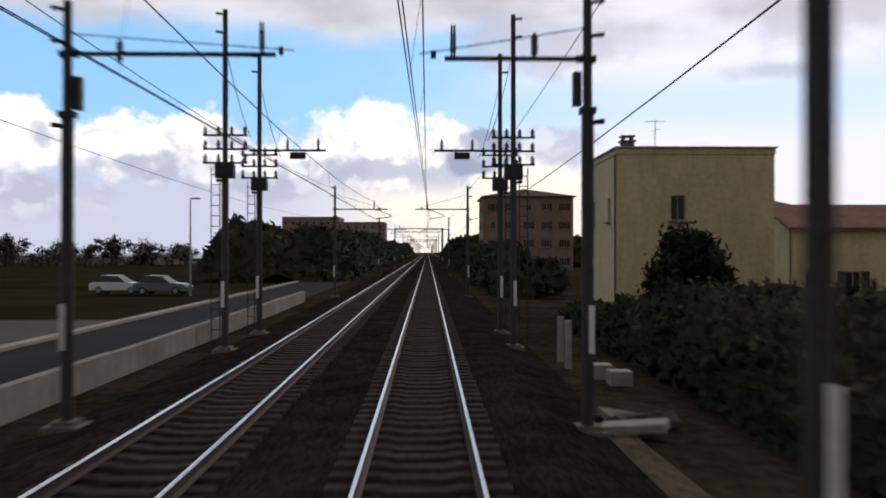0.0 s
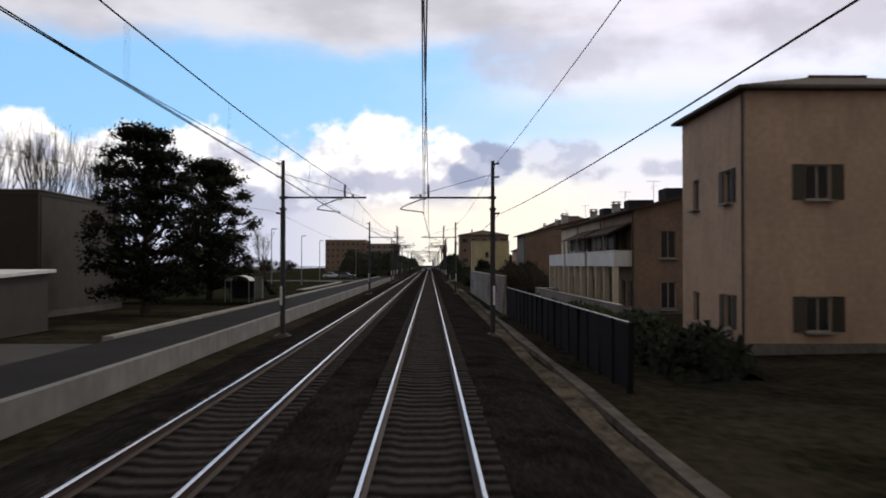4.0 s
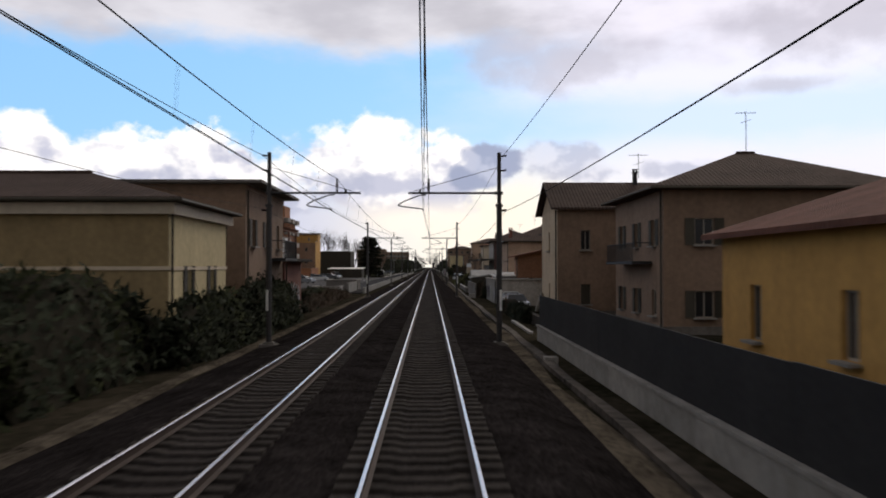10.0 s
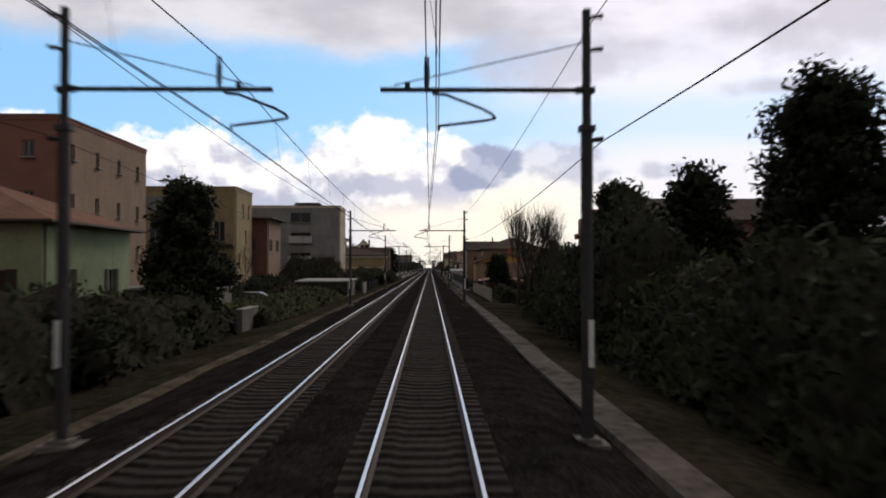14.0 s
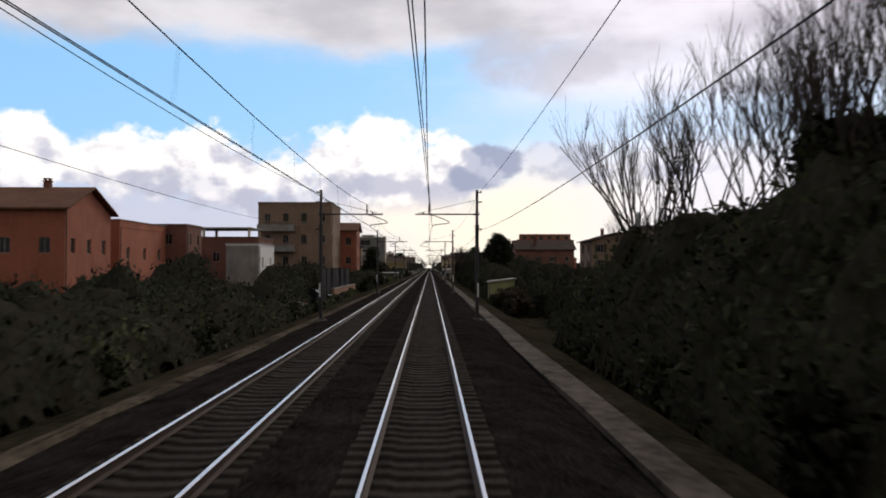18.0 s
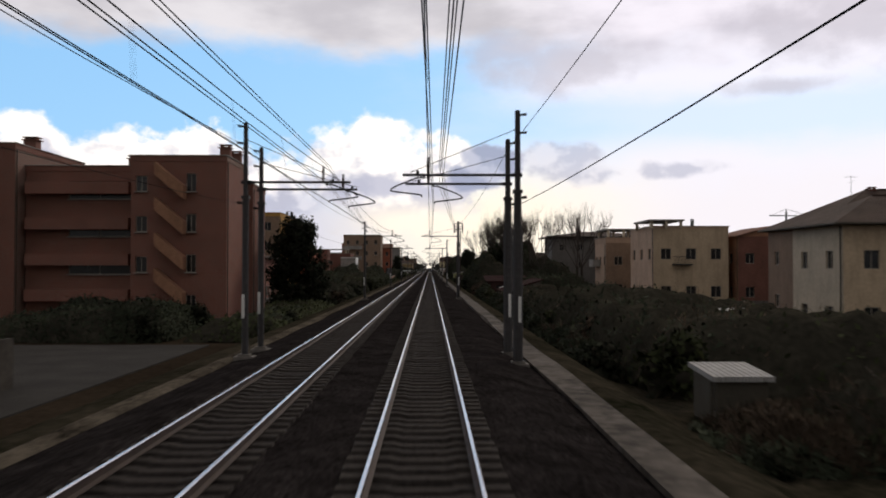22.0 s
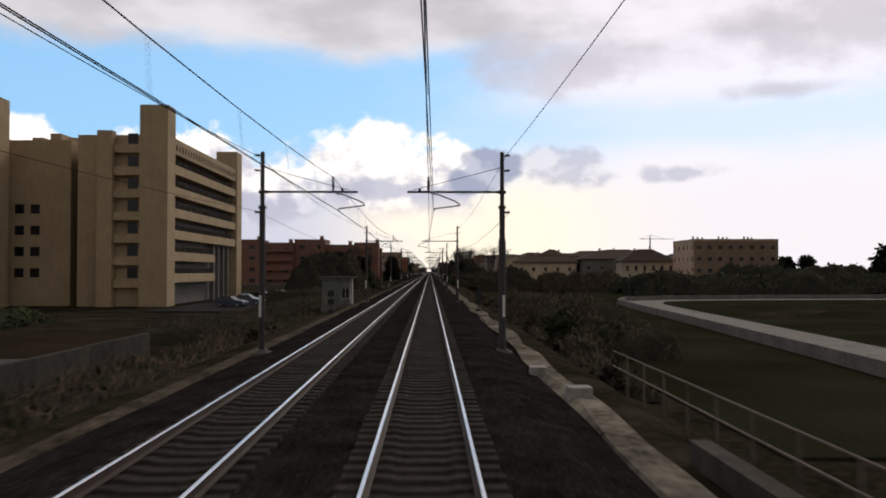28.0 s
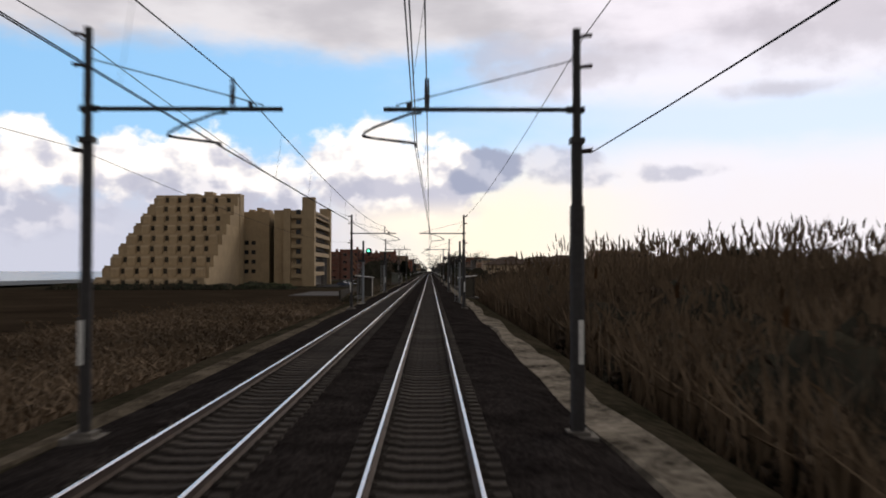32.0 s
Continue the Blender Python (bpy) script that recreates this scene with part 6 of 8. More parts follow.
def ring_road():
    """Pale road beside the field that bends away to the east, with a low wall on its near side."""
    line = [Vector(p) for p in ((21, -1030), (25, -985), (27.5, -950), (29.5, -920), (31, -902), (34.5, -890), (42, -884.5), (60, -881), (110, -878), (180, -876))]
    road, wall = bmesh.new(), bmesh.new()
    last = None
    for k, q in enumerate(line):
        d = (line[min(k + 1, len(line) - 1)] - line[max(k - 1, 0)]).normalized()
        side = Vector((-d.y, d.x))
        row = [road.verts.new((*(q + side * w), -2.1)) for w in (3.0, -3.0)]
        stand = [wall.verts.new((*(q + side * w), z)) for w, z in ((3.3, -2.4), (3.3, -1.4), (3.55, -1.4), (3.55, -2.4))]
        if last:
            road.faces.new((last[0][0], last[0][1], row[1], row[0]))
            for i in range(3):
                wall.faces.new((last[1][i], last[1][i + 1], stand[i + 1], stand[i]))
        last = (row, stand)
    tagged(part("road", road, "concrete_dark"), "pale road bending away beside a green", "road", kind="structure")
    tagged(part("wall", wall, "concrete_dark"), "low concrete wall along the bending road", "wall", kind="structure")


ring_road()


# ---- walls and fences ----
def long_wall(name, label, x, y0, y1, z0, z1, thick=0.25, mat="concrete", coping=True, seg=4.0):
    """Wall along the line, in separately cast lengths."""
    root = thing(name, label, "wall", (x, (y0 + y1) / 2, z0))
    n = max(1, int(abs(y1 - y0) / seg))
    L = abs(y1 - y0) / n
    me = mesh_of("wall_length", boxes((-thick / 2, thick / 2, -L / 2 + 0.006, L / 2 - 0.006, -0.4, z1 - z0)), mat)
    cp = mesh_of("coping", boxes((-thick / 2 - 0.05, thick / 2 + 0.05, -L / 2 + 0.004, L / 2 - 0.004, 0, 0.07)), "concrete")
    for k in range(n):
        yy = -abs(y1 - y0) / 2 + L * (k + 0.5)
        part("wall_length", me, None, root, m=pose(random.uniform(-0.01, 0.01), yy, random.uniform(-0.015, 0.015), 0, random.uniform(-0.4, 0.4), 0))
        if coping:
            part("coping", cp, None, root, m=pose(0, yy, z1 - z0 + 0.016))
    return root


def panel_fence(label, x, y0, y1, z0, z1, panel=2.0, mat="concrete", postm="concrete_dark", rows=3, name="fence"):
    root = thing(name, label, "fence", (x, (y0 + y1) / 2, z0))
    n = max(1, int(abs(y1 - y0) / panel))
    h = z1 - z0
    post = mesh_of("post", boxes((-0.075, 0.075, -0.075, 0.075, -0.4, h + 0.06)), postm)
    slab = mesh_of("panel", boxes(*[(-0.025, 0.025, -panel / 2 + 0.07, panel / 2 - 0.07, h * k / rows + 0.008, h * (k + 1) / rows - 0.008) for k in range(rows)]), mat)
    for k in range(n + 1):
        yy = -abs(y1 - y0) / 2 + panel * k
        part("post", post, None, root, m=pose(0, yy, 0, random.uniform(-0.8, 0.8), random.uniform(-1.2, 1.2), 0))
        if k < n:
            part("panel", slab, None, root, m=pose(random.uniform(-0.015, 0.015), yy + panel / 2, 0, 0, random.uniform(-1.5, 1.5), 0))
    if mat == "fence_dark" and "black" in label:
        part("top_rail", boxes((-0.04, 0.04, -abs(y1 - y0) / 2, abs(y1 - y0) / 2, h + 0.03, h + 0.06)), "steel_pale", root)
    return root


def wire_fence(label, x, y0, y1, z0, h=1.5, step=2.5):
    root = thing("wire_fence", label, "fence", (x, (y0 + y1) / 2, z0))
    L = abs(y1 - y0)
    post = cached(("wp", h), lambda: (lambda b: (rod(b, (0, 0, -0.3), (0, 0, h), 0.025), mesh_of("post", b, "mast"))[1])(bmesh.new()))
    for k in range(int(L / step) + 1):
        part("post", post, None, root, m=pose(0, -L / 2 + k * step, 0, random.uniform(-2, 2), random.uniform(-2, 2)))
    for z in (0.2, h * 0.6, h - 0.05):
        b = bmesh.new()
        rod(b, (0, -L / 2, z), (0, L / 2, z), 0.006, n=3)
        part("strand", b, "mast", root)


long_wall("railway_wall", "low pale concrete wall between road and railway", -8.15, -218, 113, -0.6, 0.08, 0.25, "midgrey", False)
long_wall("garden_wall", "low grey garden wall before the row houses", 10.2, -52, -14, -0.85, 0.5, 0.2, "midgrey", True)
w = long_wall("garden_wall", "tall concrete wall with rain streaks and spray paint", 5.15, -38.5, 9.8, -0.62, 1.88, 0.25, "stained", True)
graffiti(w, -1, -0.128, -22, -8, 0.3, 2.0, 11, ("tag_pink", "tag_light", "tag_dark"))
graffiti(w, -1, -0.128, 4, 16, 0.2, 2.1, 12, ("tag_light", "tag_dark", "tag_light"))
graffiti(w, -1, -0.129, 13, 22, 0.3, 2.2, 14, ("tag_dark", "tag_light"))
panel_fence("black sheet fence on a concrete footing", 5.3, -76, -39, -0.6, 1.15, 2.0, "fence_dark", "fence_dark", 1)
panel_fence("pale concrete slab fence with dark posts", 4.0, -139, -102.5, -0.6, 1.15, 1.6, "concrete", "concrete_dark", 1)
long_wall("garden_wall", "low wall with worn coping beside the path", 4.95, -212, -186.7, -0.75, -0.12, 0.22, "concrete_dark")
long_wall("garden_wall", "weathered panel wall of garden plots", 5.1, -232, -213, -0.8, 0.85, 0.15, "concrete_dark", False, 2.0)
long_wall("garden_wall", "rough stone garden wall", 6.3, -285, -262, -0.8, -0.1, 0.3, "darkstone", False)
long_wall("garden_wall", "concrete footing of the dark fence", 5.1, -347, -289.5, -0.65, -0.02, 0.25, "concrete")
long_wall("sheet_screen", "smooth dark sheet screen on a concrete footing", 5.12, -347, -289.5, 0.4, 1.38, 0.05, "fence_grey", False, 12.0)
panel_fence("cream concrete slab fence with slim posts", 6.2, -396, -360, -0.75, 0.52, 2.0, "slab_cream", "slab_cream", 2)
panel_fence("pale concrete slab fence", -8.4, -371.5, -364, -0.75, 0.75, 2.0, "concrete", "concrete_dark", 2)
long_wall("garden_wall", "low dark wall with a pale edge", -9.4, -336, -316, -0.7, 0.35, 0.25, "darkstone", False)
panel_fence("dark mesh screen by the houses", -9.0, -352, -330, -0.75, 0.7, 2.0, "fence_dark", "fence_dark", 1)
long_wall("garden_wall", "grey rendered wall of garden plots", -10.0, -219, -206.5, -0.85, 0.62, 0.2, "midgrey", True, 6.0)
long_wall("garden_wall", "small grey pillar wall at a garden", -10.4, -436, -431.5, -0.9, 0.3, 0.35, "concrete_dark")
slab = thing("concrete_slab", "pale concrete slab leaning on a house wall", "slab", (8.7, -258.9, -1.0))
part("slab", boxes((-0.3, 0.3, -0.07, 0.07, 0.0, 1.65)), "concrete", slab, m=pose(0, 0, 0, 8, 14, 20))
panel_fence("blue grey sheet fence along the gardens", -12.6, -536, -498, -1.5, 2.6, 2.5, "fence_grey", "fence_dark", 1)
long_wall("garden_wall", "brick red low wall at the gardens", -11.5, -533, -503, -1.4, 0.1, 0.3, "terracotta")
long_wall("garden_wall", "grey block wall around a plot", -16.5, -800, -762, -2.2, -0.1, 0.25, "darkstone", False)
long_wall("garden_wall", "grey block wall beside the bank", -9.8, -826, -803, -1.9, -0.35, 0.25, "darkstone", False)
long_wall("garden_wall", "short concrete parapet of a culvert", 4.75, -1040, -1018, -1.2, -0.2, 0.35, "darkstone", False)
long_wall("garden_wall", "grey wall of the hotel grounds", -15, -1040, -985, -2.2, -0.6, 0.3, "darkstone", False)
w = long_wall("garden_wall", "low wall covered with spray paint", -10.2, -1062, -1035, -1.8, 0.0, 0.3, "concrete_dark", False)
graffiti(w, 1, 0.156, -12, 12, 0.3, 1.6, 31, ("tag_dark", "tag_light"))
wire_fence("thin wire fence on steel posts", 5.6, -212, -190, -0.8, 1.5)


def guard_rail(label, x, y0, y1, z0, mat="steel_pale"):
    root = thing("guard_rail", label, "railing", (x, (y0 + y1) / 2, z0))
    L = y1 - y0
    for k in range(int(L / 2.2) + 1):
        b = bmesh.new()
        rod(b, (0, -L / 2 + k * 2.2, -0.3), (0, -L / 2 + k * 2.2, 1.02), 0.03)
        part("post", b, mat, root)
    for z in (0.5, 1.0):
        b = bmesh.new()
        rod(b, (0, -L / 2, z), (0, L / 2, z), 0.03)
        part("rail", b, mat, root)


guard_rail("weathered rusty pipe railing beside the bank", 6.3, -1036, -1003, -1.0, "rust")
guard_rail("thin dark pipe railing above the plots", 9.1, -812, -789, -1.5, "mast")


# ---- sheds and huts ----
def shed(label, x0, x1, y0, y1, z0, zl, zh, kind="north", wallm="concrete_dark", roofm="corrugated", over=0.25, name="shed", door=None, tags=None):
    root = house(name, label, x0, x1, y0, y1, z0, zl, kind if kind != "flat" else "flat", zh - zl if kind != "flat" else 0.08, wallm, roofm, over, category="shed", plinth=False)
    if door:
        m, width = face_matrix(door, x0 - (x0 + x1) / 2, x1 - (x0 + x1) / 2, y0 - (y0 + y1) / 2, y1 - (y0 + y1) / 2)
        part("door", boxes((-0.45, 0.45, -0.03, 0.0, 0, 1.9)), "shutter", root, m=m)
    return root


shed("low orange shed under a pale corrugated gable roof", 6.7, 12.6, -192.2, -187.0, -0.9, 1.36, 2.05, "gx", "orange", "corrugated", 0.3, door="W")
shed("tiny garden shed with a white sheet roof", 8.2, 13.0, -221, -214.5, -0.85, 1.35, 1.6, "north", "darkgrey", "corrugated", 0.4, door="W")
shed("low lean-to with a pale ribbed roof", 8.0, 12.5, -228.9, -222.5, -0.85, 1.5, 1.9, "north", "darkgrey", "corrugated", 0.3)
shed("wooden hut with a dark sheet roof", 5.6, 8.2, -212, -206, -0.85, 1.2, 1.6, "up", "shutter", "corrugated", 0.2)
enc = shed("boxy concrete enclosure with sprayed side wall", 6.1, 14.0, -249, -234.4, -0.85, 1.42, 1.5, "flat", "concrete", "flatroof")
graffiti(enc, -1, -3.962, -8.3, -3.0, 0.3, 1.9, 21, ("tag_light", "tag_dark"))
graffiti(enc, -1, -3.962, 0.5, 8.3, 0.3, 2.0, 22, ("tag_dark", "tag_light", "tag_dark"))
shed("low shed with rubbish on its flat roof", 7.0, 12.0, -356.5, -349.5, -0.85, 0.55, 0.8, "flat", "shutter", "darkstone")
shed("rusty brown lean-to roof among gardens", 7.6, 12.5, -366, -358.5, -0.85, 0.75, 1.0, "north", "brown", "tile", 0.3)
shed("low garage with a white flat roof and grey walls", -13.2, -10.2, -228, -223.5, -0.9, 0.32, 0.4, "flat", "concrete", "white", 0.2)
shed("low shed with a white flat roof", -14.2, -10.0, -206, -199, -0.9, 0.75, 0.85, "flat", "darkgrey", "white", 0.2)
sp = shed("grey shed with a pale flat roof and sprayed wall", -15, -9.3, -383, -371.8, -0.85, 1.0, 1.15, "north", "darkstone", "corrugated", 0.25)
part("painted_panel", boxes((2.851, 2.857, -5.3, 5.3, 0.05, 1.75)), "concrete", sp, "flaking whitewash")
graffiti(sp, 1, 2.862, -5.2, 5.2, 0.25, 1.65, 41, ("tag_dark",))
graffiti(sp, 1, 2.863, -5.2, 5.2, 0.25, 1.65, 43, ("tag_dark", "tag_dark", "tag_light"))
shed("low dark garage by the gardens", -19, -13, -434, -426, -1.0, 1.3, 1.5, "flat", "darkgrey", "flatroof")
shed("pale green caravan-like hut with a white sloping roof", 6.8, 9.5, -541.5, -537.5, -1.9, 1.0, 1.35, "up", "palegreen", "concrete", 0.2)
hut = shed("small brick hut with a dark red tiled roof", 9.5, 19.5, -651, -645, -2.1, 0.35, 1.2, "north", "darkbrick", "tile_wet", 0.35)
for k in range(3):
    part("opening", boxes((-3.6 + k * 2.3, -2.6 + k * 2.3, -3.04, -3.0, 0.5, 1.9)), "glass", hut)
long_shed = shed("long low shed with a dark red tile roof and pale walls", 10.5, 15.5, -673, -659, -2.2, -0.75, 0.95, "up", "concrete_dark", "tile_wet", 0.3)
for k in range(6):
    part("wall_post", boxes((-2.58, -2.5, -6.0 + k * 2.3, -5.85 + k * 2.3, 0, 1.4)), "shutter", long_shed)
sheet = thing("roof_sheet", "bright plastic sheet lying on a dark tile roof", "sheet", (11.6, -659.6, -0.45))
part("sheet", boxes((-0.9, 1.1, -0.35, 0.35, 0.16, 0.2)), "white", sheet, m=pose(0, 0, 0.14, 0, -13, 8))
shed("small hut with a pale roof in the scrub", 27.2, 29.8, -806.5, -803.5, -2.2, 0.5, 0.72, "north", "darkgrey", "corrugated", 0.25)
shed("low garden shed with a light roof edge", 8.9, 10.5, -770.4, -768, -2.2, -0.8, -0.62, "north", "shutter", "corrugated", 0.15)
shed("low shed with a pale roof beyond the fence", 14, 20, -748, -742, -2.2, -0.3, 0.0, "north", "darkgrey", "corrugated", 0.3)
# The canopy is open; dark walls are added for the shade under it.
shed("long canopy with a white edge beside the road, shade as dark walls", -30, -20.2, -62, -51, -0.8, 1.9, 2.3, "north", "shutter", "white", 0.3)
shed("low orange shop front under a flat canopy", -37.4, -31, -94, -78, -0.8, 2.3, 2.4, "flat", "orange", "white", 0.3)


def carport():
    root = thing("carport", "long dark canopy roof over garage doors greyed for shade", "carport", (13, -112, -0.85))
    part("roof", boxes((-1.6, 1.35, -19, 18.5, 5.1, 5.3)), "flatroof", root)
    part("fascia", boxes((-1.7, -1.6, -19.1, 18.6, 4.95, 5.4)), "shutter", root)
    for k in range(9):
        part("post", boxes((-1.5, -1.38, -18.4 + k * 4.5, -18.28 + k * 4.5, 0, 5.1)), "steel_dark", root)
    # Dark sheet added along the house wall for the shade below the canopy.
    part("back_wall", boxes((1.30, 1.38, -17.0, -1.1, 0, 4.9)), "shutter", root)
    # White doors coloured grey to hold the canopy's shade.
    for k in range(10):
        part("garage_door", boxes((1.22, 1.3, -1 + k * 1.85, 0.75 + k * 1.85, 0.1, 3.9)), "midgrey" if k % 4 != 3 else "darkgrey", root)


carport()


def relay_hut():
    # South wall coloured as shaded, the other walls stained white.
    root = house("relay_hut", "small stained railway hut with a flat roof and one window", -10.2, -7.5, -947.3, -944.0, -0.9, 1.9, "flat", 0.1, "stained_white", wins=(("S", 1, 1, 0.68, 0.98, (0.75, 1.0)), ("E", 1, 1, 0.35, 0.75, (0.3, 1.2))), size=(0.8, 1.4), sill=1.2, style="plain", category="hut", mats={"S": "hut_shade_front"})
    part("roof_slab", boxes((-1.65, 1.65, -2.0, 2.0, 2.92, 3.06)), "flatroof", root)
    return root


relay_hut()


def signal_cabinet(x, y, turn):
    root = thing("signal_cabinet", "grey steel cabinet under a slanting white roof", "cabinet", (x, y, -0.62))
    part("body", boxes((-0.95, 0.95, -0.6, 0.6, 0, 2.45)), "darkstone", root)
    bm = bmesh.new()
    p = [(-1.2, -0.8, 2.5 + 0.14 * turn), (1.2, -0.8, 2.5 - 0.14 * turn), (1.2, 0.8, 2.5 - 0.14 * turn), (-1.2, 0.8, 2.5 + 0.14 * turn)]
    lo, hi = [bm.verts.new(v) for v in p], [bm.verts.new((v[0], v[1], v[2] + 0.1)) for v in p]
    bm.faces.new(lo), bm.faces.new(hi)
    for i in range(4):
        bm.faces.new((lo[i], lo[(i + 1) % 4], hi[(i + 1) % 4], hi[i]))
    part("roof", bm, "white", root, "white sheet roof")
    part("door", boxes((-0.7, 0.7, -0.63, -0.602, 0.1, 2.3)), "shutter", root)
    part("end_panel", boxes((0.952, 0.97, -0.55, 0.55, 0.1, 2.3) if turn > 0 else (-0.97, -0.952, -0.55, 0.55, 0.1, 2.3)), "white", root)
    part("slab", boxes((-1.3, 1.5, -1.1, 1.1, -0.2, 0.02)), "concrete_dark", root)


signal_cabinet(-8.25, -1075.4, 1)
signal_cabinet(4.75, -1077.6, -1)


def signal(x, y, faces_north, lit, disc=True, s=1):
    """Colour light signal: post, cage with platform, ladder and a round head."""
    root = thing("railway_signal", "colour light signal with a round black head and cage", "signal", (x, y, -0.62))
    b = bmesh.new()
    rod(b, (0, 0, 0), (0, 0, 4.15), 0.105, 0.1, 12)
    part("lower_post", b, "steel_pale", root, "grey galvanised post")
    b = bmesh.new()
    rod(b, (0, 0, 4.15), (0, 0, 6.2), 0.11, 0.10, 12)
    part("upper_post", b, "steel_dark", root)
    part("foot", boxes((-0.4, 0.4, -0.4, 0.4, -0.2, 0.12)), "concrete", root)
    part("platform", boxes((min(s * 0.44, -s * 0.2), max(s * 0.44, -s * 0.2), -0.6, -0.1, 4.15, 4.22), (min(s * 0.44, -s * 0.2), max(s * 0.44, -s * 0.2), -0.63, -0.6, 4.15, 4.36)), "steel_dark", root)
    for z in (4.55, 5.15):
        for p, q in (((s * 0.05, -0.6), (s * 0.47, -0.6)), ((s * 0.47, -0.6), (s * 0.47, 0.1)), ((s * 0.47, 0.1), (s * 0.05, 0.1))):
            c = bmesh.new()
            rod(c, (*p, z), (*q, z), 0.025)
            part("cage_rail", c, "steel_dark", root)
    for p in ((s * 0.05, -0.6), (s * 0.47, -0.6), (s * 0.47, 0.1)):
        c = bmesh.new()
        rod(c, (*p, 4.2), (*p, 5.15), 0.022)
        part("cage_post", c, "steel_dark", root)
    l = bmesh.new()
    for dx in (0.18, 0.5):
        rod(l, (s * dx, -0.35, 0.05), (s * dx, -0.35, 4.15), 0.022)
    for k in range(13):
        rod(l, (s * 0.18, -0.35, 0.3 + 0.3 * k), (s * 0.5, -0.35, 0.3 + 0.3 * k), 0.014)
    part("ladder", l, "steel_pale", root)
    d = -1 if not faces_north else 1
    h = bmesh.new()
    xh = -s * 0.55 if not faces_north else s * 0.55
    if disc:
        rod(h, (xh, d * 0.12, 5.2), (xh, d * 0.2, 5.2), 0.31, 0.31, 28)
        rod(h, (xh, d * 0.2, 5.2), (xh, d * 0.55, 5.22), 0.13, 0.15, 14)
    else:
        rod(h, (-s * 0.1, 0, 4.55), (-s * 0.42, 0.3, 4.72), 0.09, 0.14, 12)
        rod(h, (0, 0, 5.1), (-s * 0.75, 0.2, 5.1), 0.035)
        xh = -s * 0.3
    rod(h, (0, 0, 4.75), (xh, d * 0.1, 4.75), 0.04)
    rod(h, (xh, d * 0.1, 4.7), (xh, d * 0.1, 5.0), 0.08)
    part("head", h, "steel_dark", root)
    if lit:
        lamp = bpy.data.materials.new("green_signal_light")
        lamp.use_nodes = True
        pb = lamp.node_tree.nodes["Principled BSDF"]
        pb.inputs["Base Color"].default_value = (0.0, 0.3, 0.15, 1)
        pb.inputs["Emission Color"].default_value, pb.inputs["Emission Strength"].default_value = (0.1, 1.0, 0.55, 1), 4.0
        g = bmesh.new()
        rod(g, (xh, d * 0.56, 5.22), (xh, d * 0.58, 5.22), 0.1, 0.1, 14)
        part("lens", g, lamp, root, "lit green lens")


signal(2.9, -1053.2, False, False)
signal(-6.9, -1052.5, True, False, False, -1)
signal(-6.4, -1103.2, False, True, True, -1)
signal(3.05, -1102.0, True, False, False, -1)


def light_pole(x, y, h=8.2, double=False):
    root = thing("street_lamp", "tall grey street lamp with a flat head", "street lamp", (x, y, -0.7))
    b = bmesh.new()
    rod(b, (0, 0, 0), (0, 0, h), 0.09, 0.05, 8)
    part("pole", b, "steel_pale", root)
    for s in ((1, -1) if double else (1,)):
        part("lamp_head", boxes((0.05 if s > 0 else -0.75, 0.75 if s > 0 else -0.05, -0.14, 0.14, h - 0.02, h + 0.1)), "steel_pale", root)


for x, y in ((-21.8, 81), (-21.2, 22.7), (-21.3, 52)):
    light_pole(x, y)
light_pole(28.5, -135, 9.0, True)
light_pole(-17.9, 121.8, 7.4)


def bus_shelter():
    root = thing("bus_shelter", "glazed bus shelter with a white barrel roof", "shelter", (-17.0, -17.6, -0.66))
    bm = bmesh.new()
    last = None
    for k in range(9):
        a = math.pi * k / 8
        row = [bm.verts.new((1.1 * math.cos(a), y, 1.9 + 0.5 * math.sin(a))) for y in (-1.3, 1.3)]
        if last:
            bm.faces.new((last[0], last[1], row[1], row[0]))
        last = row
    part("roof", bm, "white", root)
    for x in (-1.05, 1.05):
        for y in (-1.25, 1.25):
            b = bmesh.new()
            rod(b, (x, y, 0), (x, y, 1.95), 0.04)
            part("post", b, "steel_pale", root)
    part("back_pane", boxes((-1.0, 1.0, 1.23, 1.25, 0.3, 1.9)), "glass", root)


bus_shelter()
tagged(part("notice_board", boxes((-17.6, -16.6, -8.7, -8.4, -0.7, 1.5)), "concrete"), "pale concrete notice block on the lawn", "board")


def junk(x, y, z, n, spread, label, seed):
    root = thing("rubbish_heap", label, "rubbish", (x, y, z))
    rng = random.Random(seed)
    for k in range(n):
        s = rng.uniform(0.2, 0.6)
        part("scrap", boxes((-s, s, -s * 0.5, s * 0.5, 0, s * 0.25)), rng.choice(("tag_light", "carblue", "tag_pink", "shutter", "white", "brown") if "concrete" not in label else ("concrete", "concrete_dark", "path")), root,
             m=pose(rng.uniform(-spread[0], spread[0]), rng.uniform(-spread[1], spread[1]), rng.uniform(0.02, 0.2), rng.uniform(-15, 15), rng.uniform(-15, 15), rng.uniform(0, 180)))


junk(9.5, -353, 0.62, 22, (2.2, 3.0), "heap of boards and plastic on a flat roof", 1)
junk(5.2, -357, -0.62, 4, (0.7, 4), "broken concrete scattered beside the path", 2)
junk(4.0, 69.8, -0.66, 9, (0.55, 0.9), "broken concrete pieces by the track", 3)
junk(-12.8, -553.5, -1.0, 6, (0.6, 0.8), "white rubbish bags on the bank", 4)
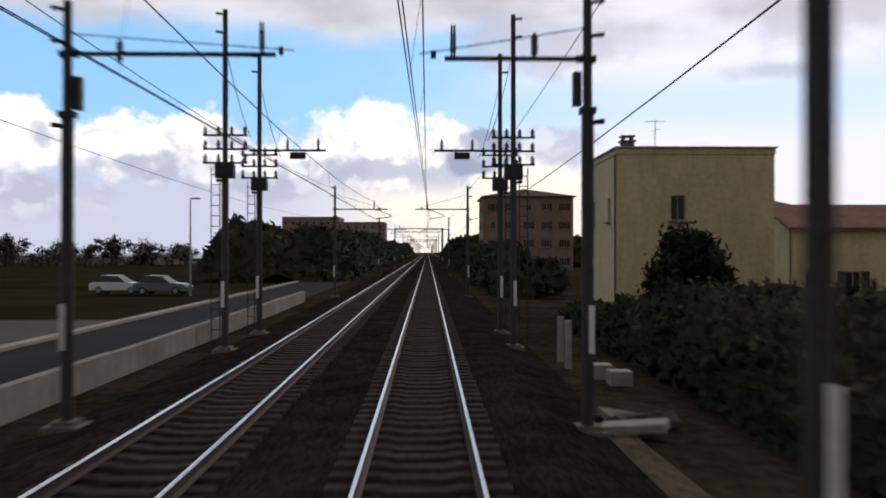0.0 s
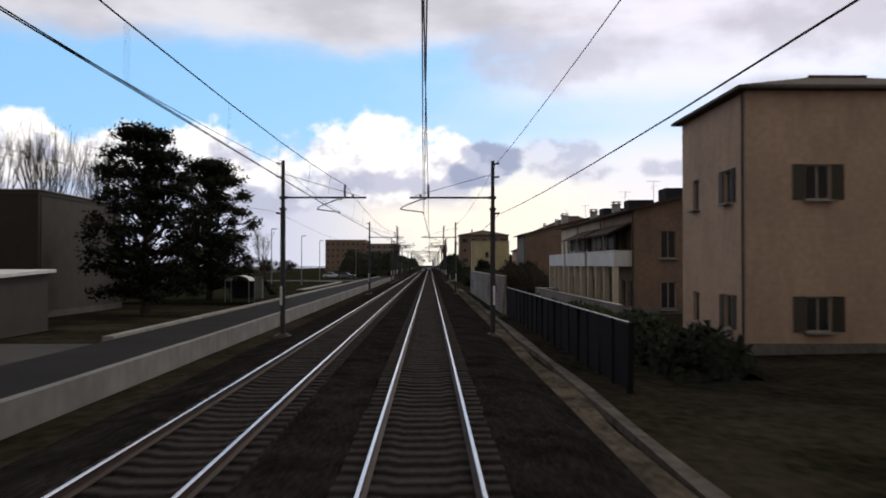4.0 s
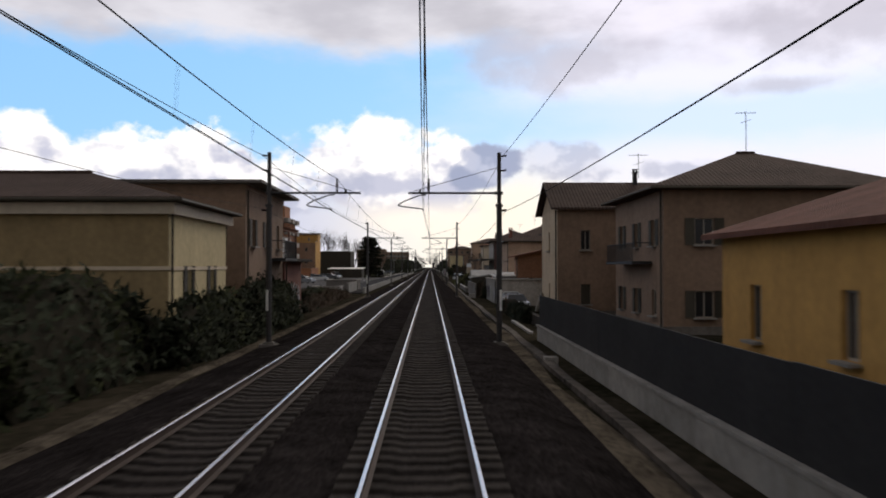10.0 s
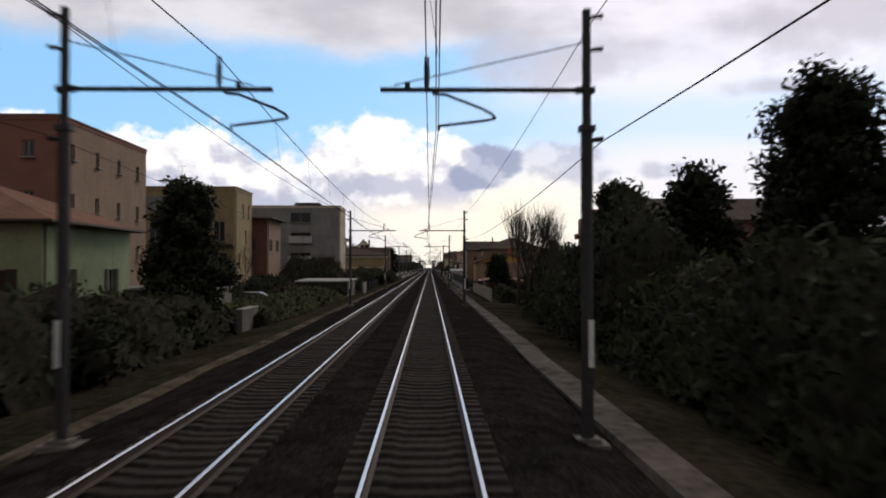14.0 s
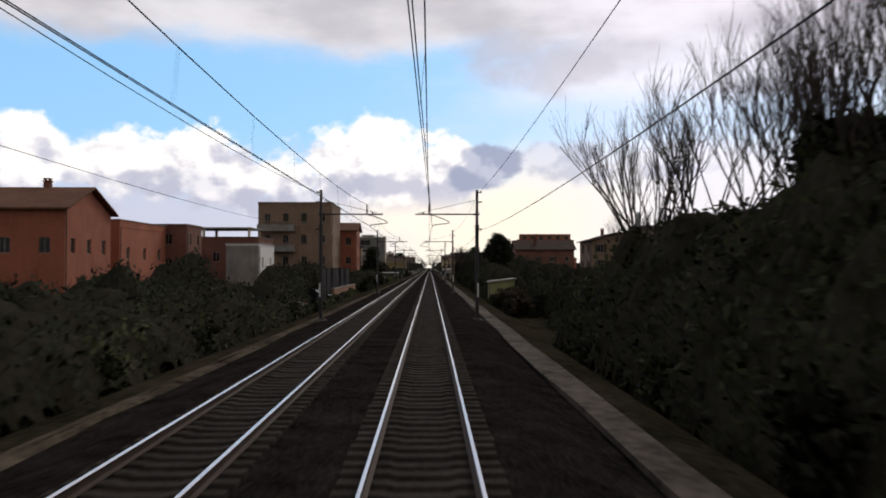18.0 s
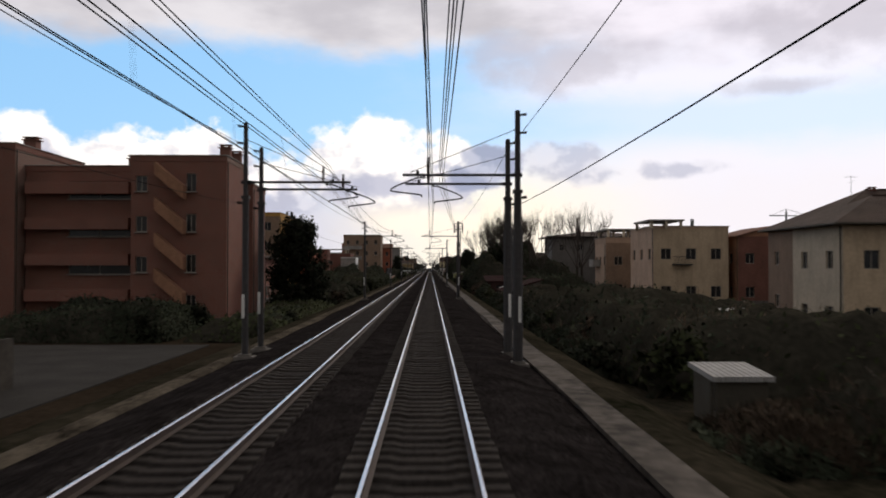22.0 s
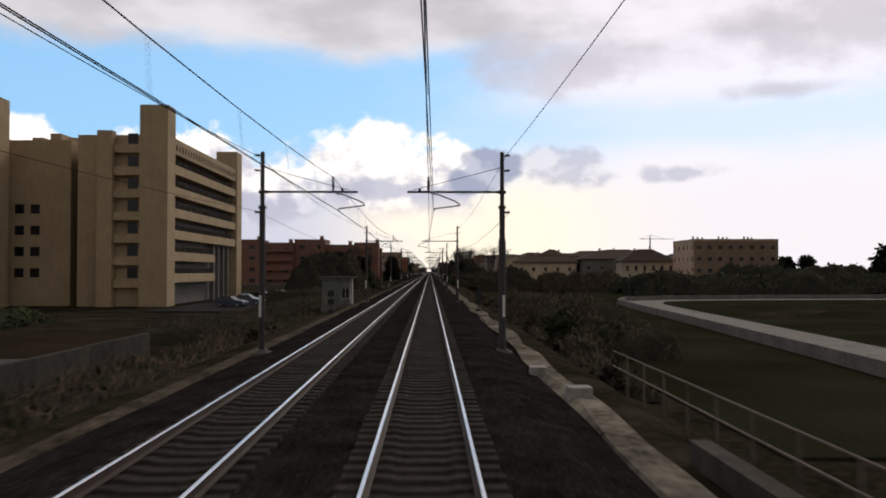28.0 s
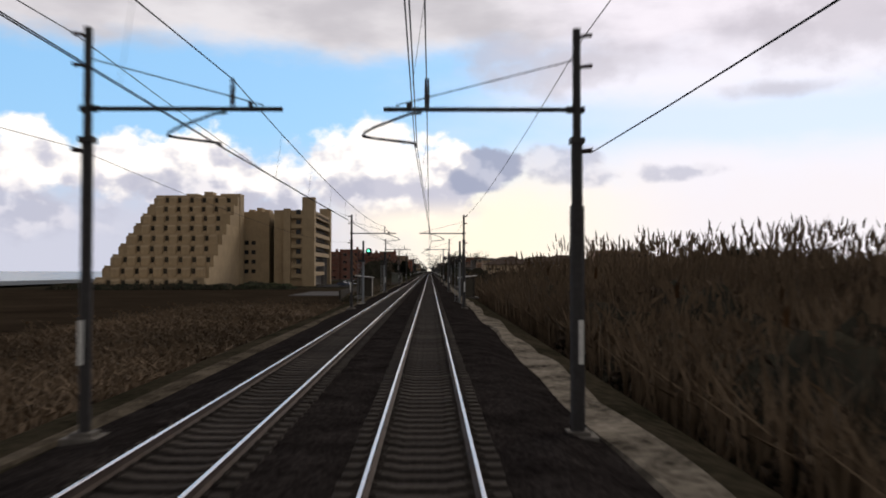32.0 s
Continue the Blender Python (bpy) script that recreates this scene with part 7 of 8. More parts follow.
for x, y, s in ((4.9, 75.5, 0.28), (4.6, 76.6, 0.3), (3.9, -1010.5, 0.3), (3.5, -1005, 0.25), (4.2, -300, 0.22), (4.6, -233.8, 0.35)):
    tagged(part("concrete_block", boxes((x - s, x + s, y - s, y + s, -0.66, -0.66 + s * 1.4)), "concrete"), "loose pale concrete block beside the ballast", "block", "loose blocks")
for y in (78.6, 80.1):
    b = bmesh.new()
    rod(b, (4.1, y, -0.62), (4.1, y, 0.75), 0.1, 0.1, 8)
    tagged(part("marker_post", b, "concrete"), "short white concrete marker post", "post", "marker posts")
b = boxes((-0.25, 0.25, -0.25, 0.25, 0, 0.5), (-0.06, 0.06, -0.06, 0.06, 0.5, 1.9), (-0.28, 0.28, -0.2, -0.06, 1.0, 1.5), (-0.28, 0.28, -0.2, -0.06, 1.6, 2.1))
for x, y in ((4.0, -961.0), (-7.7, -962.0)):
    tagged(part("dwarf_signal", mesh_of("dwarf_signal", boxes((-0.25, 0.25, -0.25, 0.25, 0, 0.3), (-0.05, 0.05, -0.05, 0.05, 0.3, 1.9), (-0.26, 0.26, -0.16, -0.05, 0.75, 1.15), (-0.26, 0.26, -0.16, -0.05, 1.35, 1.8)), "steel_dark"), None, m=pose(x, y, -0.66)), "low trackside sign post with two dark plates", "sign", "trackside signs")
b.free()


# ---- vehicles ----
def car_meshes(paint, van=False):
    L, W = (4.2, 1.72) if not van else (4.6, 1.85)
    prof = [(-L / 2, 0.32), (-L / 2 + 0.02, 0.72), (-L / 2 + 0.25, 0.86), (-0.85, 0.95), (L / 2 - 0.25, 0.95), (L / 2 - 0.05, 0.8), (L / 2, 0.32)]
    top = [(-0.85, 0.95), (-0.15, 1.42), (1.2, 1.45), (L / 2 - 0.3, 0.97)] if not van else [(-1.3, 0.95), (-0.7, 1.75), (L / 2 - 0.25, 1.8), (L / 2 - 0.08, 0.97)]
    body = bmesh.new()
    for pts, wid in ((prof, W / 2),):
        a = [body.verts.new((s * wid, y, z)) for s in (-1, 1) for y, z in pts]
        n = len(pts)
        body.faces.new(a[:n]), body.faces.new(a[n:])
        for i in range(n):
            j = (i + 1) % n
            body.faces.new((a[i], a[j], a[n + j], a[n + i]))
    bmesh.ops.bevel(body, geom=list(body.edges), offset=0.05, segments=2, affect="EDGES")
    cab = bmesh.new()
    n = len(top)
    lo = [[cab.verts.new((s * (W / 2 - (0.06 if z < 1 else 0.2)), y, z)) for y, z in top] for s in (-1, 1)]
    cab.faces.new(lo[0]), cab.faces.new(lo[1])
    for i in range(n):
        j = (i + 1) % n
        cab.faces.new((lo[0][i], lo[0][j], lo[1][j], lo[1][i]))
    roof = boxes((-W / 2 + 0.2, W / 2 - 0.2, top[1][0] + 0.05, top[2][0], top[2][1] - 0.03, top[2][1] + 0.03))
    return mesh_of("body", body, paint), mesh_of("glasshouse", cab, "glass"), mesh_of("roof_panel", roof, paint), L


def car(x, y, z, turn, paint, label, van=False):
    body, cab, roof, L = cached(("car", paint, van), lambda: car_meshes(paint, van))
    root = thing("van" if van else "car", label, "car", (x, y, z))
    root.rotation_euler = (0, 0, radians(turn))
    part("body", body, None, root)
    part("glasshouse", cab, None, root)
    part("roof_panel", roof, None, root)
    wheel = cached("wheel", lambda: (lambda b: (rod(b, (-0.1, 0, 0), (0.1, 0, 0), 0.31, 0.31, 14), mesh_of("wheel", b, "tyre"))[1])(bmesh.new()))
    rim = cached("rim", lambda: (lambda b: (rod(b, (-0.11, 0, 0), (0.11, 0, 0), 0.19, 0.19, 10), mesh_of("rim", b, "steel_pale"))[1])(bmesh.new()))
    for s in (-1, 1):
        for yy in (-1.3, 1.3):
            w = part("wheel", wheel, None, root, m=pose(s * 0.76, yy, 0.31))
            part("rim", rim, None, w)
        part("lamp", cached("lamp", lambda: mesh_of("lamp", boxes((-0.16, 0.16, -0.03, 0.03, -0.07, 0.07)), "paint")), None, root, m=pose(s * 0.6, -L / 2 + 0.0, 0.66))
        part("tail_lamp", cached("tail", lambda: mesh_of("tail_lamp", boxes((-0.12, 0.12, -0.03, 0.03, -0.12, 0.12)), "red")), None, root, m=pose(s * 0.64, L / 2 - 0.02, 0.72))


for x, y, z, turn, paint, label, van in (
        (-20.3, 123, -0.6, 84, "cargrey", "grey car parked by the lawn", False), (-24.0, 124, -0.6, 85, "carwhite", "white car parked by the lawn", False),
        (-25.5, -96, -0.55, 70, "cargrey", "silver car parked on the forecourt", False), (-25, -125, -0.55, 95, "carwhite", "white car parked on the forecourt", False),
        (-29.5, -101, -0.55, 15, "cargrey", "grey car parked before the orange block", False), (-27.2, -101, -0.55, 15, "carblue", "dark car parked before the orange block", False), (-25.2, -88, -0.55, 30, "carwhite", "white van parked before the orange block", True),
        (-31, -114, -0.55, 10, "carblue", "dark car beside the white house", False), (-24.5, -152, -0.55, 60, "cargrey", "grey car on the forecourt", False),
        (7.2, -100, -0.85, 10, "carwhite", "white van parked in a yard", True), (9.6, -97, -0.85, 20, "cargrey", "grey car parked in a yard", False), (7.4, -128, -0.85, 5, "carwhite", "white van behind the slab fence", True), (10.5, -134, -0.85, 5, "carblue", "dark blue car in the yard", False),
        (29, -100, -0.85, 80, "carwhite", "white car in a distant yard", False), (34, -101, -0.85, 85, "cargrey", "grey car in a distant yard", False), (40, -100, -0.85, 80, "carwhite", "white car in a distant yard", False), (25, -98, -0.85, 80, "cargrey", "grey car in a distant yard", False),
        (8.0, -255.5, 0, 0, "carwhite", "", False),
        (7.3, -250.5, -1.0, 8, "carwhite", "white car parked beside the beige house", False), (7.2, -256, -1.05, 5, "cargrey", "silver car parked beside the beige house", False),
        (11, -18, -0.85, 8, "cargrey", "grey car parked by the row houses", False), (20, -530, -1.5, 70, "carwhite", "white car in the field yard", False), (23, -532, -1.5, 70, "cargrey", "silver car in the field yard", False),
        (-14.5, -408, -0.9, 85, "carwhite", "white car half hidden by the bank", False), (-14.0, -530, -1.5, 80, "cargrey", "dark car behind the bank", False)):
    if label:
        car(x, y, z, turn, paint, label, van)
for k, (y, paint) in enumerate(((-912, "carblue"), (-906, "cargrey"), (-900.5, "cargrey"), (-893, "carblue"), (-886, "cargrey"), (-876, "carwhite"), (-868, "cargrey"), (-858, "carwhite"), (-850, "cargrey"))):
    car(-26.5 + (k % 2) * 1.2, y, -2.1, 75 + 6 * (k % 3), paint, "%s car parked in the row before the hotel" % {"carblue": "dark", "cargrey": "grey", "carwhite": "white"}[paint])


def hotel_crane(x, y, h):
    root = thing("tower_crane", "distant tower crane above the roofs", "crane", (x, y, -2))
    b = bmesh.new()
    rod(b, (0, 0, 0), (0, 0, h), 0.5, 0.5, 4)
    part("tower", b, "steel_pale", root)
    j = bmesh.new()
    rod(j, (-7, 0, h - 1.4), (17, 3, h - 1.4), 0.35, 0.2, 4)
    rod(j, (0, 0, h + 1.4), (10, 1.7, h - 1.2), 0.08)
    rod(j, (0, 0, h + 1.4), (-6, 0, h - 1.2), 0.08)
    rod(j, (0, 0, h - 1.2), (0, 0, h + 1.4), 0.2)
    part("jib", j, "steel_pale", root)


hotel_crane(150, -420, 28)

strip("reed_bank", "earth bank under the reeds", "bank", [(7.6, -2.1), (9.5, -1.6), (13, -0.5), (17, 0.4), (40, 0.9), (70, -2.3)], -1275, -1026, "earth", 6.0, 0.3)
plate("kerb", "pale concrete kerb at a yard", "kerb", 5.0, 5.2, -286, -276, -1.0, -0.52, "concrete")


# ---- plants ----
def soft_shading(me, normals):
    normals = normals / (np.linalg.norm(normals, axis=1)[:, None] + 1e-9)
    me.polygons.foreach_set("use_smooth", np.ones(len(me.polygons), dtype=bool))
    me.normals_split_custom_set_from_vertices(normals.tolist())


def leaf_mesh(name, lobes, n, size, seed, mat, core=0.72, flat=1.0, fine=2):
    """A crown: many small leaves over uneven lobes (x, y, z, r), round a core coloured as shaded gaps."""
    rng = np.random.default_rng(seed)
    lobes = np.array(lobes)
    pick = rng.choice(len(lobes), n, p=lobes[:, 3] ** 2 / (lobes[:, 3] ** 2).sum())
    d = rng.normal(size=(n, 3))
    d /= np.linalg.norm(d, axis=1)[:, None]
    r = lobes[pick, 3] * np.where(rng.random(n) < 0.3, rng.uniform(0.9, 1.5, n), rng.uniform(0.6, 1.1, n))
    c = lobes[pick, :3] + d * r[:, None] * (1, 1, flat)
    a = rng.normal(size=(n, 3))
    a /= np.linalg.norm(a, axis=1)[:, None]
    b = np.cross(a, d + rng.normal(0, 0.5, (n, 3)))
    b /= np.linalg.norm(b, axis=1)[:, None] + 1e-6
    s = size * rng.uniform(0.6, 1.5, n)[:, None]
    quad = np.stack([c - a * s, c + b * s * 0.45, c + a * s, c - b * s * 0.45], 1)
    verts = [quad.reshape(-1, 3)]
    faces = (np.arange(n)[:, None] * 4 + np.arange(4)).tolist()
    base = n * 4
    bm = bmesh.new()
    bmesh.ops.create_icosphere(bm, subdivisions=fine, radius=1)
    sv = np.array([v.co[:] for v in bm.verts])
    sf = [[v.index for v in f.verts] for f in bm.faces]
    bm.free()
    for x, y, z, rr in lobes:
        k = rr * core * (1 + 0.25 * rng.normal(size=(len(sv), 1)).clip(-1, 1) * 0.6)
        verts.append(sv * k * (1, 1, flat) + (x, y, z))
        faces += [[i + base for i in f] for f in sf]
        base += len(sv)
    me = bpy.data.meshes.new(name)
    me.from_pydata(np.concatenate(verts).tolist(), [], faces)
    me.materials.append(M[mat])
    # Core faces carry the tone of shaded gaps.
    me.materials.append(M["twigs_and_gap_shade"])
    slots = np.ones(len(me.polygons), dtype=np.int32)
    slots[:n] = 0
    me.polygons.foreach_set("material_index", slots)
    cores = np.tile(sv, (len(lobes), 1))
    soft_shading(me, np.concatenate([np.repeat(d + rng.normal(0, 0.4, (n, 3)), 4, axis=0), cores]))
    return me


def bush_lobes(seed, w=0.62, h=1.15, n=12):
    rng = random.Random(seed)
    out = []
    for _ in range(n):
        u = rng.random()
        out.append((rng.uniform(-w, w) * (1 - 0.4 * u), rng.uniform(-w, w) * (1 - 0.4 * u), 0.15 + h * u, rng.uniform(0.2, 0.42)))
    return out


BUSH = {mat: [leaf_mesh("bush", bush_lobes(k + 10 * i), 760, 0.1, k + 10 * i, mat, 0.62, 1.0, 1) for k in range(3)] for i, mat in enumerate(("leaf", "leaf_dark", "leaf_olive", "scrub"))}
RNG = random.Random(77)


def waves(seed, x, y, scale):
    """Smooth uneven heights in about -1..1."""
    rng = np.random.default_rng(seed)
    out = 0
    for k in range(7):
        a, f, p = rng.uniform(0, 6.28), scale * rng.uniform(0.6, 1.9), rng.uniform(0, 6.28)
        out = out + np.sin((x * math.cos(a) + y * math.sin(a)) * f + p)
    return out / 3.2


def thicket_mesh(x0, x1, y0, y1, h, step, count, size, seed, mat, twiggy):
    """An uneven mound of growth, its skin broken up by leaves or twigs on every side."""
    rng = np.random.default_rng(seed)
    nx, ny = max(4, int((x1 - x0) / step) + 1), max(4, int((y1 - y0) / step) + 1)
    gx, gy = np.meshgrid(np.linspace(x0, x1, nx), np.linspace(y0, y1, ny))
    gx, gy = gx + rng.uniform(-0.3, 0.3, gx.shape) * step, gy + rng.uniform(-0.3, 0.3, gy.shape) * step
    soft = min(max(1.1, 0.42 * h), (x1 - x0) / 2.3)
    edge = np.minimum(np.minimum(gx - x0, x1 - gx) / soft, np.minimum(gy - y0, y1 - gy) / min(max(1.6, 0.9 * h), (y1 - y0) / 2.3)).clip(0, 1)
    top = h * (0.82 + 0.24 * waves(seed, gx, gy, 0.35) + 0.16 * waves(seed + 1, gx, gy, 1.3)) + rng.normal(0, 0.10, gx.shape) * step
    base = np.array([[ground_z(x, y) for x, y in zip(rx, ry)] for rx, ry in zip(gx, gy)])
    gz = base - 0.15 + top.clip(0.25, h * 1.35) * edge ** 0.55
    P = np.stack([gx, gy, gz], -1).reshape(-1, 3)
    i = (np.arange(ny - 1)[:, None] * nx + np.arange(nx - 1)).ravel()
    tri = np.concatenate([np.stack([i, i + 1, i + nx + 1], 1), np.stack([i, i + nx + 1, i + nx], 1)])
    A, B, C = P[tri[:, 0]], P[tri[:, 1]], P[tri[:, 2]]
    nrm = np.cross(B - A, C - A)
    area = np.linalg.norm(nrm, axis=1) + 1e-9
    nrm /= area[:, None]
    # growth is thickest on the open side, towards the line and the light
    side = np.array((-0.5 if x0 > 0 else 0.5, -0.75, 0.42))
    cover = area * (0.12 + (nrm * side).sum(1).clip(0, 1))
    near = np.abs(A[:, 0]) < min(abs(x0), abs(x1)) + 4.0
    cover *= np.where(near, 1.0, 0.4)
    open_area = (area * (cover / area).clip(0, 1)).sum()
    n = int(min(count, open_area / 2 * (2.6 if not twiggy else 3.2) / (0.9 * size * size * (1 if not twiggy else 0.45))))
    want = open_area / 2 * 1.7 / (0.9 * size * size * (1 if not twiggy else 0.45))
    size *= min(1.5, max(1.0, math.sqrt(want / n)))
    pick = rng.choice(len(tri), n, p=cover / cover.sum())
    u, v = rng.random((n, 1)), rng.random((n, 1))
    flip = (u + v) > 1
    u, v = np.where(flip, 1 - u, u), np.where(flip, 1 - v, v)
    c = A[pick] + (B - A)[pick] * u + (C - A)[pick] * v
    clump = waves(seed + 2, c[:, 0] + c[:, 2], c[:, 1] - c[:, 2], 4.0)[:, None]
    lift = 0.10 + 0.16 * clump + rng.normal(0, 0.10, (n, 1)) + (rng.random((n, 1)) < 0.07) * rng.uniform(0.05, 0.3, (n, 1))
    c = c + nrm[pick] * lift * min(1.6, max(0.7, h / 2.5))
    a = rng.normal(size=(n, 3)) + nrm[pick] * (0.5 if not twiggy else 0.9) + (0, 0, 0.5 if not twiggy else 1.2)
    a /= np.linalg.norm(a, axis=1)[:, None]
    b = np.cross(a, nrm[pick] + 0.9 * side + rng.normal(0, 0.3, (n, 3)))
    b /= np.linalg.norm(b, axis=1)[:, None] + 1e-6
    s = size * rng.uniform(0.6, 1.5, n)[:, None] * (1.7 if twiggy else 1)
    w = 0.09 if twiggy else 0.45
    quad = np.stack([c - a * s, c + b * s * w, c + a * s, c - b * s * w], 1).reshape(-1, 3)
    # thin shoots that stand out of the mass and fray its outline
    m = n // (2 if twiggy else 5)
    stem = rng.choice(n, m, replace=False)
    grow = nrm[pick][stem] * 0.5 + rng.normal(0, 0.35, (m, 3)) + (0, 0, 0.9)
    grow /= np.linalg.norm(grow, axis=1)[:, None]
    reach = rng.uniform(0.25, 1.0, (m, 1)) ** 1.6 * min(1.3, 0.25 * h + 0.2) * (1.35 if twiggy else 1.0)
    flank = np.cross(grow, side)
    flank /= np.linalg.norm(flank, axis=1)[:, None] + 1e-6
    root, thin = c[stem] - grow * 0.1, (0.008 if max(abs(x0), abs(x1)) < 30 else 0.016)
    shoots = np.stack([root - flank * thin, root + grow * reach * 0.6 - flank * thin * 0.7, root + grow * reach + flank * thin * 0.2, root + flank * thin], 1).reshape(-1, 3)
    quad = np.concatenate([quad, shoots])
    k = len(P)
    me = bpy.data.meshes.new("thicket")
    me.from_pydata(np.concatenate([P, quad]).tolist(), [], tri.tolist() + (np.arange(n + m)[:, None] * 4 + np.arange(4) + k).tolist())
    me.materials.append(M[mat])
    me.materials.append(M["twigs_and_gap_shade"])
    # The mound under the leaves is coloured as shaded gaps, the shoots likewise.
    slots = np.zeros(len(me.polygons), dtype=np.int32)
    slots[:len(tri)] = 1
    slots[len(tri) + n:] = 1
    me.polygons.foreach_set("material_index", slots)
    skin = np.zeros_like(P)
    for j in range(3):
        np.add.at(skin, tri[:, j], nrm * area[:, None])
    leafn = nrm[pick] + rng.normal(0, 0.38, (n, 3))
    leafn = np.concatenate([leafn, leafn[stem]])
    soft_shading(me, np.concatenate([skin, np.repeat(leafn, 4, axis=0)]))
    return me


def bushes(x0, x1, y0, y1, h, mats=("leaf_dark", "leaf"), gap=2.6, label="dense dark evergreen bush beside the line", group=""):
    """A thicket x0..x1, y0..y1 of about height h: single bushes along its near edge, the mass behind them as one growth."""
    near = x0 if x0 > 0 else x1
    side = 1 if x0 > 0 else -1
    far = abs(near) > 18
    if not far:
        y = y0
        while y < y1:
            s = min(h, 2.4) / 1.5 * RNG.uniform(0.6, 1.1)
            px, py = near + side * RNG.uniform(0.2, 0.9), y + RNG.uniform(-1.0, 1.0)
            me = RNG.choice(BUSH[RNG.choice(mats)])
            ob = part("bush", me, None, m=pose(px, py, ground_z(px, py) - 0.1, 0, 0, RNG.uniform(0, 360)) @ Matrix.Diagonal((s, s, s, 1)))
            tagged(ob, label, "bush", group)
            y += gap * RNG.uniform(3.4, 5.0)
    kinds = list(dict.fromkeys(mats))
    what = label.replace(" bush", " growth") if " bush" in label else label
    x1 = max(x1, x0 + 1.4)
    for k, mat in enumerate(kinds):
        seed = len(label) + int(abs(y0)) + 7 * k
        hh = h * (1.0 if k == 0 else 0.88)
        pull = 0.0 if k == 0 else 0.25
        me = thicket_mesh(x0 + pull, x1 - pull, y0 + pull, y1 - pull, hh, 0.6 if not far else 1.4, (7600 if not far else 4000) // len(kinds), (0.105 if not far else 0.24) * (1 if h < 4 else 1.15), seed, mat, mat == "scrub")
        tagged(new("thicket", me), what, "bushes", kind="stuff")


def limbs(bm, p, d, length, r, depth, rng, spread, twigs=3, up=0.25):
    """Branches that fork and thin out."""
    q = p + d * length
    rod(bm, p, q, r, r * 0.6, 6 if depth > 2 else 4 if depth > 1 else 3)
    if depth == 0:
        return
    for k in range(twigs if depth < 4 else 3):
        nd = (d + Vector((rng.uniform(-1, 1), rng.uniform(-1, 1), rng.uniform(-0.3, 0.6))) * spread + Vector((0, 0, up))).normalized()
        limbs(bm, p + d * length * rng.uniform(0.55, 1.0), nd, length * rng.uniform(0.58, 0.82), r * 0.6, depth - 1, rng, spread, twigs, up)


def bare_tree_meshes(seed, depth=5, spread=0.55, up=0.35, first=2.2):
    rng = random.Random(seed)
    trunk, crown = bmesh.new(), bmesh.new()
    rod(trunk, (0, 0, -0.3), (0.05, 0.0, first), 0.15, 0.11, 8)
    for k in range(5):
        d = Vector((rng.uniform(-1.3, 1.3), rng.uniform(-1.3, 1.3), 2.3)).normalized()
        limbs(crown, Vector((0.05, 0, first * rng.uniform(0.8, 1.0))), d, 2.1, 0.042, depth - 1, rng, spread, 3, up)
    tm, cm = bpy.data.meshes.new("trunk"), bpy.data.meshes.new("crown")
    for b, me in ((trunk, tm), (crown, cm)):
        b.to_mesh(me)
        b.free()
        me.materials.append(M["bark"])
    top = max(v.co.z for v in cm.vertices)
    return tm, cm, top


BARE = [bare_tree_meshes(3 + k, 5, (0.5, 0.56, 0.46)[k], (0.32, 0.26, 0.4)[k]) for k in range(3)]


def bare_tree(x, y, h, k=None, label="bare winter tree with fine upright branches", group="bare trees"):
    tm, cm, top = BARE[RNG.randrange(3) if k is None else k]
    z = ground_z(x, y)
    s = (h - z) / top
    root = thing("bare_tree", label, "tree", (x, y, z), group)
    root.rotation_euler = (0, 0, RNG.uniform(0, 6.28))
    root.scale = (s * 0.95, s * 0.95, s)
    part("trunk", tm, None, root)
    part("crown", cm, None, root)


